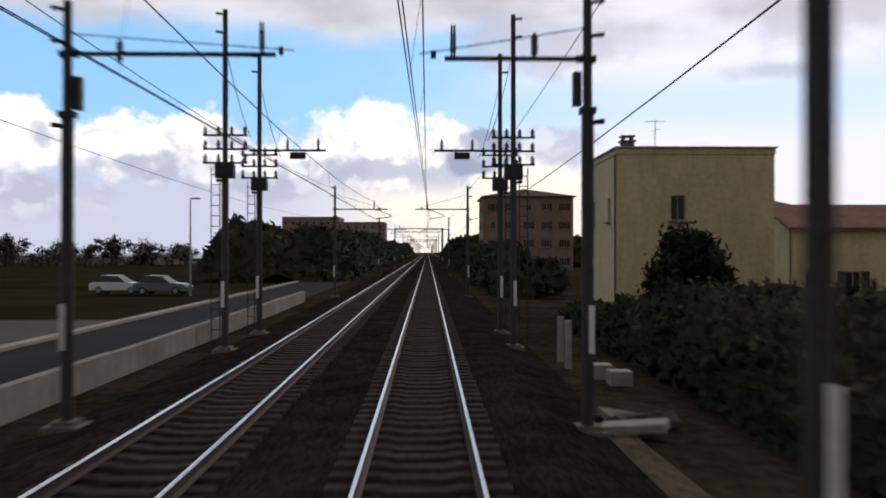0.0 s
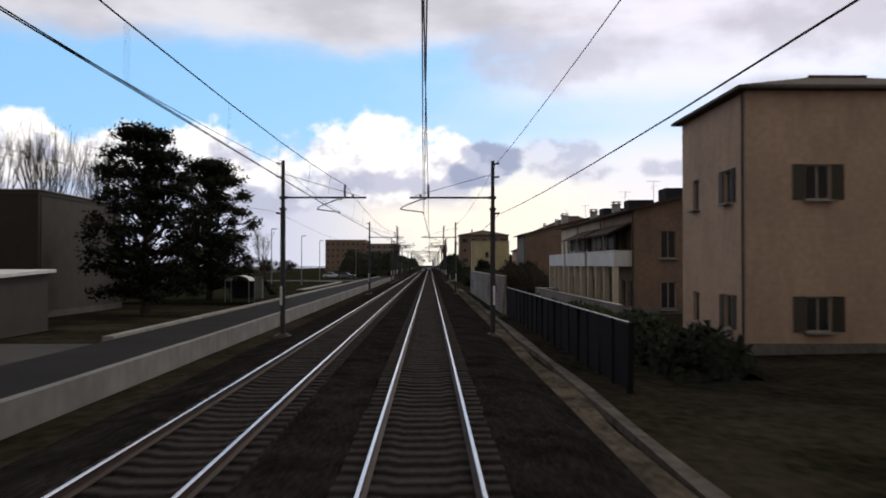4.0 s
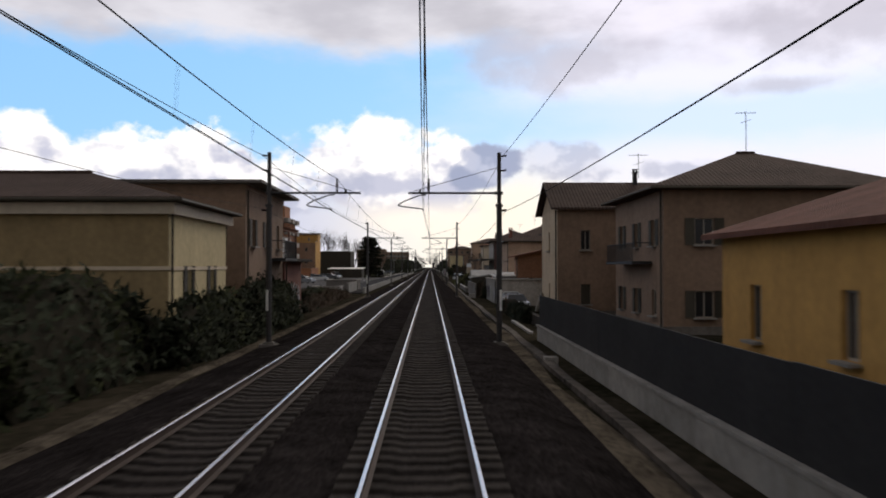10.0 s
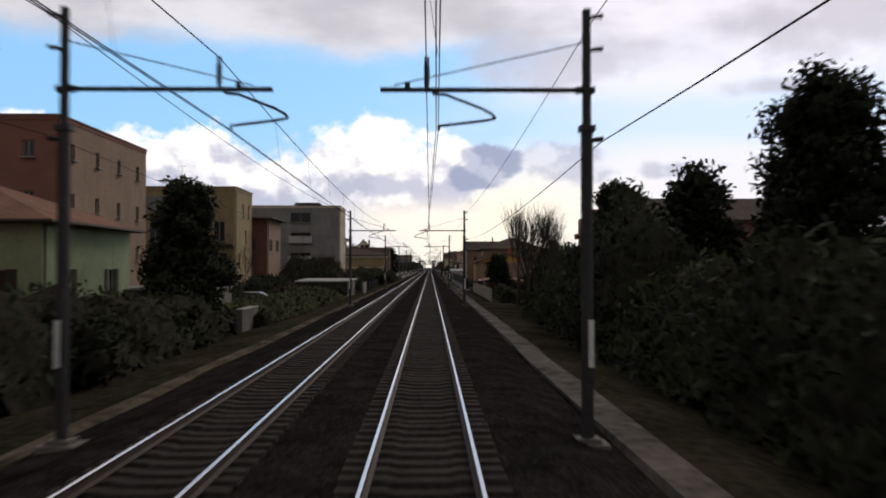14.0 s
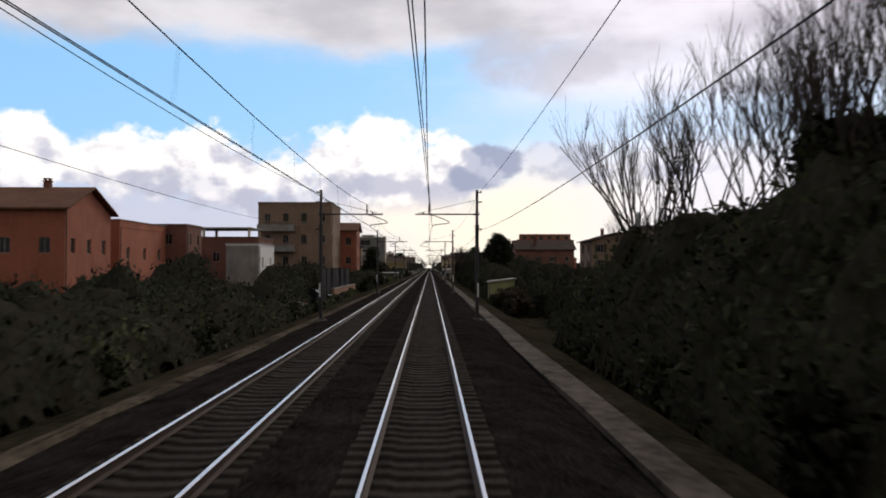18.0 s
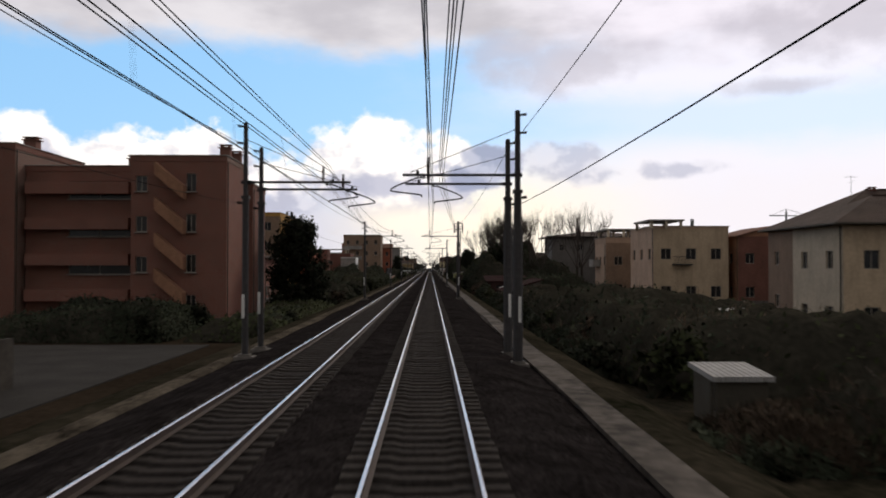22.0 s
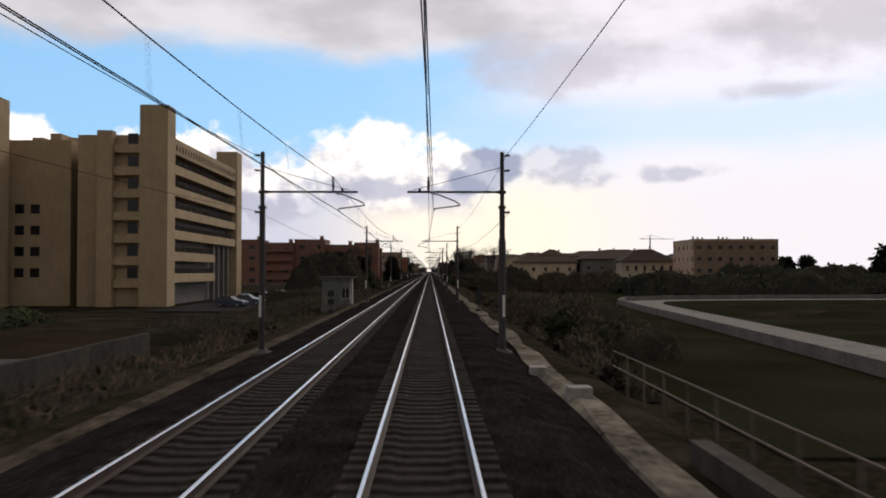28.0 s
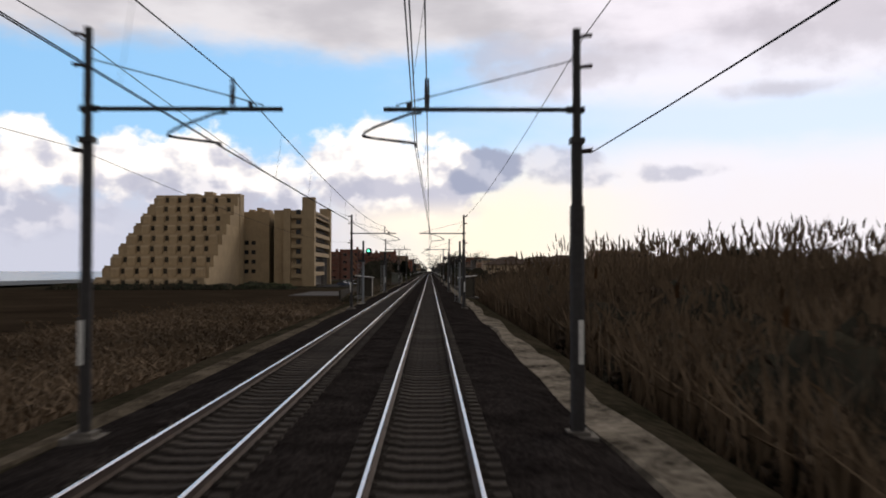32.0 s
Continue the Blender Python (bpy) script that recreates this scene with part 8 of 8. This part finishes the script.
def crown_tree(name, label, x, y, h, width, mat, seed, trunk=0.35, n=5200, leaf=0.16, kind="round"):
    z = ground_z(x, y)
    rng = random.Random(seed)
    H = h - z
    lobes = []
    count = 60
    if kind == "pine":
        # uneven tiers of flat clumps with gaps between them
        for tier in range(9):
            u = (tier + 0.5) / 9
            reach = width / 2 * (0.86 + 0.2 * math.sin(3.1 * u)) * (1 - 0.66 * u ** 3.0) * rng.uniform(0.82, 1.1)
            zz = H * (trunk + (1 - trunk) * u * 0.97)
            lobes.append((0, 0, zz, width * 0.10))
            for k in range(8):
                a = k * 0.785 + tier * 1.3 + rng.uniform(-0.3, 0.3)
                for q in (0.45, 0.84):
                    if rng.random() < 0.9:
                        lobes.append((math.cos(a) * reach * q, math.sin(a) * reach * q, zz + rng.uniform(-0.35, 0.35) - 0.3 * q, width * rng.uniform(0.065, 0.105)))
    for k in range(count if kind != "pine" else 0):
        u = (k + rng.random()) / count
        zz = H * (trunk + (1 - trunk) * u * 0.94)
        rad = width / 2 * (1 - 0.62 * u ** 1.4)
        a = k * 2.4 + rng.uniform(-0.5, 0.5)
        q = rng.uniform(0.25, 0.86)
        lobes.append((math.cos(a) * rad * q, math.sin(a) * rad * q, zz, width * rng.uniform(0.08, 0.14)))
    # leaves large enough to close most of the crown
    skin = sum(12.6 * q[3] ** 2 for q in lobes)
    leaf = min(max(leaf, math.sqrt(0.8 * skin / n)), 0.19 if kind != "pine" else 0.15) if name != "far_tree" else leaf
    root = thing(name, label, "tree", (x, y, z))
    b = bmesh.new()
    rod(b, (0, 0, -0.3), (0.1, 0, H * trunk), 0.028 * H, 0.02 * H, 8)
    rod(b, (0.1, 0, H * trunk), (0, 0, H * 0.85), 0.02 * H, 0.006 * H, 8)
    for lx, ly, lz, lr in lobes:
        rod(b, (0.05, 0, max(H * trunk * 0.8, lz - H * 0.15)), (lx, ly, lz), 0.007 * H, 0.003 * H, 5)
    part("trunk", b, "bark", root)
    part("crown", leaf_mesh("crown", lobes, n, leaf, seed, mat, 0.46, 0.9 if kind != "pine" else 0.62, 1), None, root)


# right of the line
bushes(8.5, 17, 60, 94, 2.3, label="dark evergreen bush before the yellow house", gap=3.0)
bushes(6.2, 8.0, 44, 96, 1.8, gap=2.6)
bushes(9, 20, 42, 72, 1.9, gap=3.4)
bushes(6.8, 9.2, 12, 44, 2.9, gap=2.6)
bushes(9, 16, 14, 27, 4.2, ("scrub", "leaf_dark"), 3.0, "tangled dark scrub before the long house")
bushes(18, 24, 62, 76, 2.4, gap=3.6)
bushes(7.5, 10.5, -72, -42, 1.5, gap=3.4, label="clipped dark hedge plant behind the fence")
bushes(6.0, 11.5, -166, -141, 2.0, ("leaf_olive", "leaf_dark", "leaf"), 2.6, "yellowish green bush beside the path")
bushes(4.9, 6.0, -176, -143, 1.1, ("leaf_olive", "leaf"), 2.2, "scruffy green bush beside the path")
bushes(8.5, 16, -186, -168, 2.7, ("leaf", "leaf_dark"), 3.2)
bushes(6.5, 9.5, -206, -196.5, 1.1, ("leaf", "leaf_olive"), 2.6)
bushes(9.5, 12, -240, -231.5, 2.4, ("scrub", "leaf_dark"), 2.6, "leafless scrub beside a garden wall")
bushes(5.5, 6.9, -234.2, -227.5, 2.0, ("scrub", "leaf_dark"), 2.2, "dark thorny bush between garden walls")
bushes(5.4, 6.3, -229, -214, 1.3, ("leaf_dark", "scrub"), 2.2)
bushes(7.5, 8.8, -287, -268, 1.3, gap=2.6)
bushes(5.5, 7.0, -276, -256, 1.05, ("leaf_dark", "scrub"), 2.4, "low dark scrub bush before parked cars")
bushes(6.4, 8.4, -348, -316, 1.3, gap=2.4)
bushes(10.5, 18, -348, -318, 1.6, gap=3.6)
bushes(9.5, 14, -350, -338, 1.7, gap=3.2, label="broad dark evergreen among the gardens")
bushes(13, 21, -378, -356, 3.2, ("leaf_dark", "scrub"), 3.4)
bushes(7.4, 10, -398, -368, 1.6, ("leaf", "leaf_dark", "scrub"), 2.7)
bushes(7.2, 12.5, -432, -417, 3.4, ("leaf", "leaf_dark"), 2.8, "dense dark bush close to the line")
bushes(9.0, 13.5, -418, -398, 6.2, ("leaf_dark", "leaf"), 2.8, "tall dark bush close to the line")
bushes(6.8, 12.5, -478, -450, 4.6, ("leaf_dark", "leaf"), 2.9, "tall dark bush close to the line")
bushes(6.8, 12.5, -450, -430, 6.7, ("leaf_dark", "leaf"), 2.9, "tall dark bush close to the line")
bushes(14, 24, -470, -400, 5.2, ("leaf_dark",), 5.0, "tall dark bush behind the hedge")
bushes(7.0, 13, -530, -475, 3.8, ("leaf_dark", "leaf"), 3.2)
bushes(15, 30, -530, -480, 4.4, ("leaf_dark",), 5.5)
bushes(11, 22, -548, -531, 2.8, ("leaf_dark", "leaf"), 3.4)
bushes(11, 24, -567, -549, 3.7, ("leaf_dark", "scrub"), 3.8)
bushes(9.5, 17, -604, -567, 1.1, ("leaf_dark", "leaf"), 3.8, "low dark growth in the dip beside the line")
bushes(11.6, 16, -585, -572, 4.2, ("leaf_dark", "leaf"), 3.0)
bushes(7.9, 10.2, -557, -545.5, 3.9, ("leaf_dark", "scrub"), 3.0)
bushes(6.4, 8.4, -546, -542.2, 1.6, ("leaf", "leaf_dark"), 2.0)
bushes(7.2, 15, -640, -590, 7.6, ("leaf_dark", "leaf"), 3.0, "tall dark bush close to the line")
bushes(13.5, 24, -632, -606, 8.6, ("leaf_dark",), 5.0, "tall dark evergreens behind the hedge")
bushes(14, 26, -612, -592, 7.6, ("leaf_dark", "leaf"), 5.0, "dark bush below the bare trees")
bushes(15, 26, -640, -600, 6.2, ("leaf_dark",), 5.0, "tall dark bush behind the hedge")
bushes(7.2, 9.2, -700, -657, 2.3, ("leaf_dark", "leaf", "scrub"), 2.6)
bushes(7.4, 9.2, -657, -641, 2.4, ("scrub", "leaf_dark"), 2.6)
bushes(14, 26, -662, -640, 3.4, ("leaf_dark",), 4.2)
bushes(8.5, 24, -764, -690, 2.9, ("leaf_dark", "scrub", "leaf"), 4.2, "dark scrubby bush below the bank")
bushes(7.0, 8.6, -760, -702, 1.5, ("leaf_dark", "scrub"), 2.6)
bushes(9.8, 26, -824, -798, 4.7, ("scrub", "scrub", "leaf"), 4.2, "brown leafless scrub below the bank")
bushes(10.8, 26, -799, -771, 2.9, ("scrub", "scrub", "leaf"), 4.2, "brown leafless scrub below the bank")
bushes(6.8, 9.8, -824, -806, 4.2, ("scrub", "scrub", "leaf"), 2.8, "brown leafless scrub below the bank")
bushes(26, 46, -828, -808, 4.3, ("scrub",), 6.0, "brown leafless scrub beyond the plots")
bushes(7.6, 11.5, -777, -771, 1.25, ("leaf_dark", "scrub"), 2.4, "dark scrubby bush below the bank")
bushes(28, 60, -800, -770, 3.0, ("scrub", "leaf_dark"), 6.0, "brown leafless scrub beyond the plots")
bushes(6.3, 9, -905, -824, 1.0, ("scrub", "leaf"), 3.4, "low tangled scrub on the bank")
bushes(6.3, 9, -1000, -905, 1.5, ("scrub", "leaf", "leaf_dark"), 3.2, "low tangled scrub on the bank")
bushes(6.6, 14, -985, -940, 2.5, ("scrub", "leaf"), 4.0, "low tangled scrub on the bank")
bushes(40, 130, -862, -830, 4.2, ("leaf_dark",), 8.0, "dark hedge beyond the field")
bushes(70, 190, -830, -800, 6.0, ("leaf_dark",), 12.0, "dark hedge beyond the field")
bushes(45, 150, -45, -22, 6.5, ("leaf_dark",), 9.0, "distant dark trees beyond the yards")
# left of the line
bushes(-20, -17.9, -7, 9, 1.9, ("leaf_dark", "scrub"), 3.0)
bushes(-9.5, -7.9, -300, -275, 3.3, ("leaf_dark", "leaf"), 2.6)
bushes(-10.6, -8.7, -264, -228, 1.1, ("scrub", "leaf_dark"), 2.6, "low dark scrub on the bank")
bushes(-19, -8.7, -322, -292, 3.0, ("leaf_dark", "leaf"), 2.6)
bushes(-15, -10, -318, -302, 3.1, ("leaf_dark",), 3.0)
bushes(-12.5, -10.2, -266, -232, 1.7, ("leaf_dark", "leaf", "scrub"), 2.6)
bushes(-26, -14, -262, -232, 1.8, ("leaf_dark", "leaf"), 4.6)
bushes(-14, -10.5, -352, -334, 2.0, ("leaf_dark", "leaf"), 2.8)
bushes(-22, -12, -362, -346, 5.2, ("scrub", "leaf_dark"), 3.2)
bushes(-15, -9.2, -432, -386, 1.3, ("leaf", "leaf", "leaf_olive"), 2.8, "low green growth on the bank")
bushes(-20, -14, -398, -385, 2.3, ("scrub", "leaf_dark"), 3.4, "bushy leafless shrub on the bank")
bushes(-17, -10.5, -430, -412, 1.0, ("leaf_dark", "leaf"), 3.0, "low dark growth on the bank")
bushes(-21, -18, -408, -400, 5.5, ("leaf_dark",), 3.2)
bushes(-16, -10.2, -498, -438, 2.8, ("leaf_dark", "leaf"), 3.0)
bushes(-20, -13.8, -548, -500, 4.4, ("leaf_dark", "leaf"), 3.2)
bushes(-12, -10, -556, -508, 1.3, ("leaf", "leaf_dark"), 2.8)
bushes(-17, -9.4, -640, -571, 3.6, ("leaf_dark", "leaf"), 3.0, "dense dark bush on the bank")
bushes(-18, -13.6, -571, -556, 3.2, ("leaf_dark", "scrub"), 3.0, "dense dark bush on the bank")
bushes(-24, -17, -640, -560, 4.6, ("leaf_dark",), 4.4, "dense dark bush on the bank")
bushes(-16, -9.6, -700, -641, 2.6, ("leaf_dark", "scrub", "leaf"), 3.2)
bushes(-23, -17, -654, -645, 3.2, ("leaf_dark",), 3.0)
bushes(-16, -9.8, -740, -701, 1.6, ("leaf", "leaf_dark"), 3.0, "low green growth on the bank")
bushes(-30, -17, -740, -723, 2.2, ("leaf_dark",), 3.4)
bushes(-26, -10.5, -900, -829, 1.9, ("scrub", "scrub", "leaf_dark"), 4.2, "brown leafless scrub below the bank")
bushes(-24, -11.5, -836, -818, 6.2, ("scrub", "leaf_dark"), 4.6, "brown thicket beside the line")
bushes(-26, -11.5, -874, -836, 8.0, ("leaf_dark", "scrub"), 4.6, "tall dark thicket beside the line")
bushes(-20, -9.6, -975, -900, 1.3, ("scrub", "leaf", "scrub"), 3.8, "low tangled scrub on the bank")
bushes(-14, -9.5, -1052, -976, 1.2, ("scrub", "leaf"), 3.4, "low tangled scrub on the bank")
bushes(-50, -36, -962, -945, 1.5, ("leaf_dark", "leaf"), 3.6, "low dark shrub before the hotel")
bushes(-96, -50, -966, -954, 1.4, ("leaf_dark", "scrub"), 4.6, "low dark shrub before the hotel")

for x, y, h in ((14.4, -618, 14.6), (15.8, -621.5, 15.2), (17.6, -617, 15.2), (15.4, -577, 8.0), (12.7, -592, 12.6), (13.6, -587, 13.0), (15.3, -593, 14.3), (15.0, -603, 14.6), (13.7, -614, 13.4), (16.8, -609, 14.2), (17.8, -599, 14.0), (18.9, -630, 14.4), (20.6, -631.5, 13.8), (16.0, -613, 15.0), (17.0, -604, 14.0), (28.9, -621, 16.0), (31.5, -612, 16.3), (50, -580, 14)):
    bare_tree(x, y, h)
for x, y, h in ((-44, -21, 15.5), (-41, -18, 17), (-38, -20, 16.5), (-35.5, -17, 17), (-33, -20, 16), (-30.5, -18, 15.5), (-28, -20, 14), (-26, -17, 13), (-20.5, 14, 8.0), (-24, 10, 7.5)):
    bare_tree(x, y, h, 2, group="row of pollarded trees")
for x, y, h in ((-19, -395, 5.0), (-15, -362, 5.2), (32, -560, 8.5), (-16, -831, 8.3), (-15, -826, 7.4), (-18, -835, 8.8), (-14.5, -838, 8.2), (-17, -827, 7.6), (8.5, -164, 6.0)):
    bare_tree(x, y, h, group="")
for x, y, h in ((8.2, -403, 9.0), (9.1, -404.6, 9.3), (10.0, -402.5, 8.6), (7.5, -418, 7.6), (8.1, -417.4, 8.1), (8.7, -418.6, 7.9), (9.7, -418.2, 7.2)):
    bare_tree(x, y, h, 2, "slender bare tree with a tufted top above the hedge", "slender trees over the hedge")
for x, y, h in ((42, -495, 8), (52, -480, 9), (60, -600, 12), (74, -620, 12), (48, -690, 9.5), (90, -740, 13), (110, -700, 13)):
    bare_tree(x, y, h, group="")

crown_tree("pine_tree", "large dark pine with layered clumps", -20.9, -13, 13.2, 9.8, "leaf_dark", 4, 0.10, 20000, 0.15, "pine")
crown_tree("pine_tree", "dark pine with layered clumps", -19.8, -36, 13.0, 8.6, "leaf_dark", 6, 0.10, 16000, 0.15, "pine")
crown_tree("evergreen_tree", "tall dark evergreen with a ragged crown", 14.4, -454, 9.8, 7.2, "leaf_dark", 8, 0.1, 18000, 0.10)
crown_tree("evergreen_tree", "tall dark evergreen with a ragged crown", 10.5, -436, 7.6, 5.0, "leaf_dark", 9, 0.1, 10000, 0.09)
crown_tree("evergreen_tree", "tall dark evergreen with a ragged crown", 16.0, -448, 9.2, 6.0, "leaf_dark", 10, 0.1, 10000, 0.09)
crown_tree("evergreen_tree", "dark evergreen above the hedge", 14.2, -618, 7.6, 6.0, "leaf_dark", 12, 0.1, 9000, 0.12)
for x, y, h, w, seed in ((-14.5, -846, 5.8, 6.5, 41), (-17.5, -851, 6.6, 7.5, 42), (-13.6, -854, 5.6, 6.0, 43)):
    crown_tree("evergreen_tree", "dark ragged evergreen in a thicket", x, y, h, w, "leaf_dark", seed, 0.06, 7000, 0.14)
crown_tree("evergreen_tree", "dark evergreen among the hedges", 13.5, -441, 7.6, 6.4, "leaf_dark", 22, 0.06, 8000, 0.13)
crown_tree("evergreen_tree", "dark evergreen close to the hedge", 13.3, -613.5, 7.6, 6.6, "leaf_dark", 24, 0.06, 9000, 0.12)
crown_tree("evergreen_tree", "dark evergreen among bare trees", 17.0, -608, 8.6, 6.6, "leaf_dark", 23, 0.08, 8000, 0.13)
crown_tree("evergreen_tree", "broad dark evergreen in front of the yellow house", -12.8, -438, 7.4, 5.6, "leaf_dark", 21, 0.06, 9000, 0.12)
crown_tree("evergreen_tree", "broad dark evergreen beside the brick flats", -13.6, -704.5, 7.8, 7.5, "leaf_dark", 14, 0.08, 12000, 0.1)
crown_tree("evergreen_tree", "dark evergreen among the houses", -25, -398, 9.5, 4.0, "leaf_dark", 15, 0.1, 8000, 0.09)
crown_tree("evergreen_tree", "dark round tree in the garden plots", 8.9, -371, 4.3, 5.0, "leaf_dark", 16, 0.1, 8000, 0.09)
crown_tree("evergreen_tree", "rounded tree at the end of the hedge", 14.5, -600, 5.4, 7.5, "leaf_dark", 17, 0.1, 9000, 0.1)
crown_tree("evergreen_tree", "dark tree before the yellow house", 11.5, 92, 3.5, 5.2, "leaf_dark", 18, 0.08, 9000, 0.08)
for k, (x, y, h) in enumerate(((102, -835, 8.0), (109, -828, 10), (113, -836, 9.0), (119, -834, 11), (125, -825, 11.5), (132, -832, 11), (96, -690, 9), (120, -650, 8), (140, -680, 8), (165, -640, 9), (190, -690, 14), (215, -650, 15), (150, -560, 12), (245, -620, 16))):
    crown_tree("far_tree", "distant dark tree on the skyline", x, y, h, 12, "leaf_dark", 30 + k, 0.1, 2400, 0.6)


def far_woods():
    """Low woods along the shore, beyond the lawns, and at the line's far end."""
    rng = random.Random(9)
    for n, (x0, x1, y0, y1, h, label) in enumerate(((-190, -70, 290, 330, 2.2, "distant low scrub along the shore"), (-190, -60, 140, 170, 1.2, "distant low scrub along the shore"),
                                                    (-60, -8, 500, 640, 8.0, "distant trees beside the line"), (6, 70, 260, 520, 7.0, "distant trees beside the line"), (-26, -9, 150, 400, 6.5, "bushes along the far line"), (5.5, 11, 120, 400, 4.0, "bushes along the far line"))):
        # The two shore strips take the haze-paled colour.
        me = thicket_mesh(x0, x1, y0, y1, h, 3.0, 9000, 0.6 if n > 1 else 0.3, 60 + n, "haze_wood" if n < 2 else "leaf_dark", n < 2)
        tagged(new("far_woods", me), label, "woods", kind="stuff")


far_woods()
SHORE = []
for k in range(4):
    rng = random.Random(90 + k)
    SHORE.append(leaf_mesh("crown", [(rng.uniform(-2.4, 2.4), rng.uniform(-2.4, 2.4), rng.uniform(1.6, 5.0), rng.uniform(0.7, 1.3)) for _ in range(11)], 700, 0.3, 90 + k, "haze_wood", 0.5, 1.0, 1))
for k in range(26):
    x, y, s = -176 + k * 4.9 + RNG.uniform(-2.5, 2.5), 262 + RNG.uniform(-14, 14), RNG.uniform(0.75, 1.3)
    root = thing("shore_tree", "distant shrubby tree along the shore, greyed for haze", "tree", (x, y, ground_z(x, y)), "trees along the shore")
    root.scale = (s * 1.15, s * 1.15, s)
    b = bmesh.new()
    rod(b, (0, 0, -0.3), (0.1, 0, 3.2), 0.2, 0.1)
    part("trunk", b, "bark", root)
    part("crown", SHORE[k % 4], None, root)


def reed_bed():
    rng = np.random.default_rng(4)
    n = 950
    x, y = rng.uniform(-3.5, 3.5, n), rng.uniform(-4, 4, n)
    h = rng.uniform(1.6, 3.1, n)
    h[:26] = rng.uniform(3.5, 4.5, 26)
    lean = rng.normal(0, 0.42, (n, 2))
    lean[:26] *= 0.5
    w = rng.uniform(0.018, 0.045, n)
    a = rng.uniform(0, 3.14, n)
    dx, dy = np.cos(a) * w, np.sin(a) * w
    z0 = np.zeros(n)
    mid = np.stack([x + lean[:, 0] * 0.4, y + lean[:, 1] * 0.4, h * 0.6], 1)
    top = np.stack([x + lean[:, 0] * 1.6, y + lean[:, 1] * 1.6, h], 1)
    d = np.stack([dx, dy, z0], 1)
    base = np.stack([x, y, z0 - 0.2], 1)
    verts = np.stack([base - d, base + d, mid + d * 1.4, mid - d * 1.4, top], 1).reshape(-1, 3)
    faces = []
    for i in range(n):
        k = i * 5
        faces += [(k, k + 1, k + 2, k + 3), (k + 3, k + 2, k + 4)]
    plume = np.concatenate([np.arange(26), rng.choice(n, 60, replace=False)])
    extra = []
    for i in plume:
        c = top[i] + (0, 0, 0.25)
        k = len(verts) + len(extra)
        s = 0.06
        extra += [tuple(c + (-s, 0, -0.2)), tuple(c + (s, 0, -0.2)), tuple(c + (s * 1.6 + lean[i, 0] * 0.3, 0, 0.18)), tuple(c + (lean[i, 0] * 0.8, 0, 0.42))]
        faces.append((k, k + 1, k + 2, k + 3))
    me = bpy.data.meshes.new("reed_bed")
    me.from_pydata(verts.tolist() + extra, [], faces)
    me.materials.append(M["reed"])
    return me


REED = reed_bed()
for j in range(30):
    y = -1034 - j * 7.2
    for i, zb in enumerate((-1.4, -0.4, 0.5, 0.8)):
        x = 10.6 + i * 6.2 + RNG.uniform(-0.6, 0.6)
        s = RNG.uniform(0.9, 1.25) * (1.08 if i else 1.0) * (1.12 if j % 4 == 1 and i == 1 else 1.0) * (0.74 if j < 5 else 0.88 if j < 8 else 1.0 if j < 15 else 0.86)
        ob = part("reed_bed", REED, None, m=pose(x, y, zb - 0.3, 0, 0, RNG.choice((0, 180))) @ Matrix.Diagonal((1, 1, s, 1)))
        tagged(ob, "dense bed of dry brown reeds beside the line", "reeds", kind="stuff")
bushes(7.4, 11.5, -1256, -1036, 3.4, ("scrub",), 3.6, "brown tangled growth under the reeds")
bushes(11, 15, -1256, -1036, 4.4, ("scrub",), 3.6, "brown tangled growth under the reeds")
for j in range(12):
    for i in range(2):
        x, y = -15 - i * 8, -1085 - j * 8.5
        ob = part("dry_grass", REED, None, m=pose(x, y, -2.2, 0, 0, RNG.choice((0, 180))) @ Matrix.Diagonal((1.2, 1.2, 0.32, 1)))
        tagged(ob, "short dry brown grass in the field", "grass", kind="stuff")
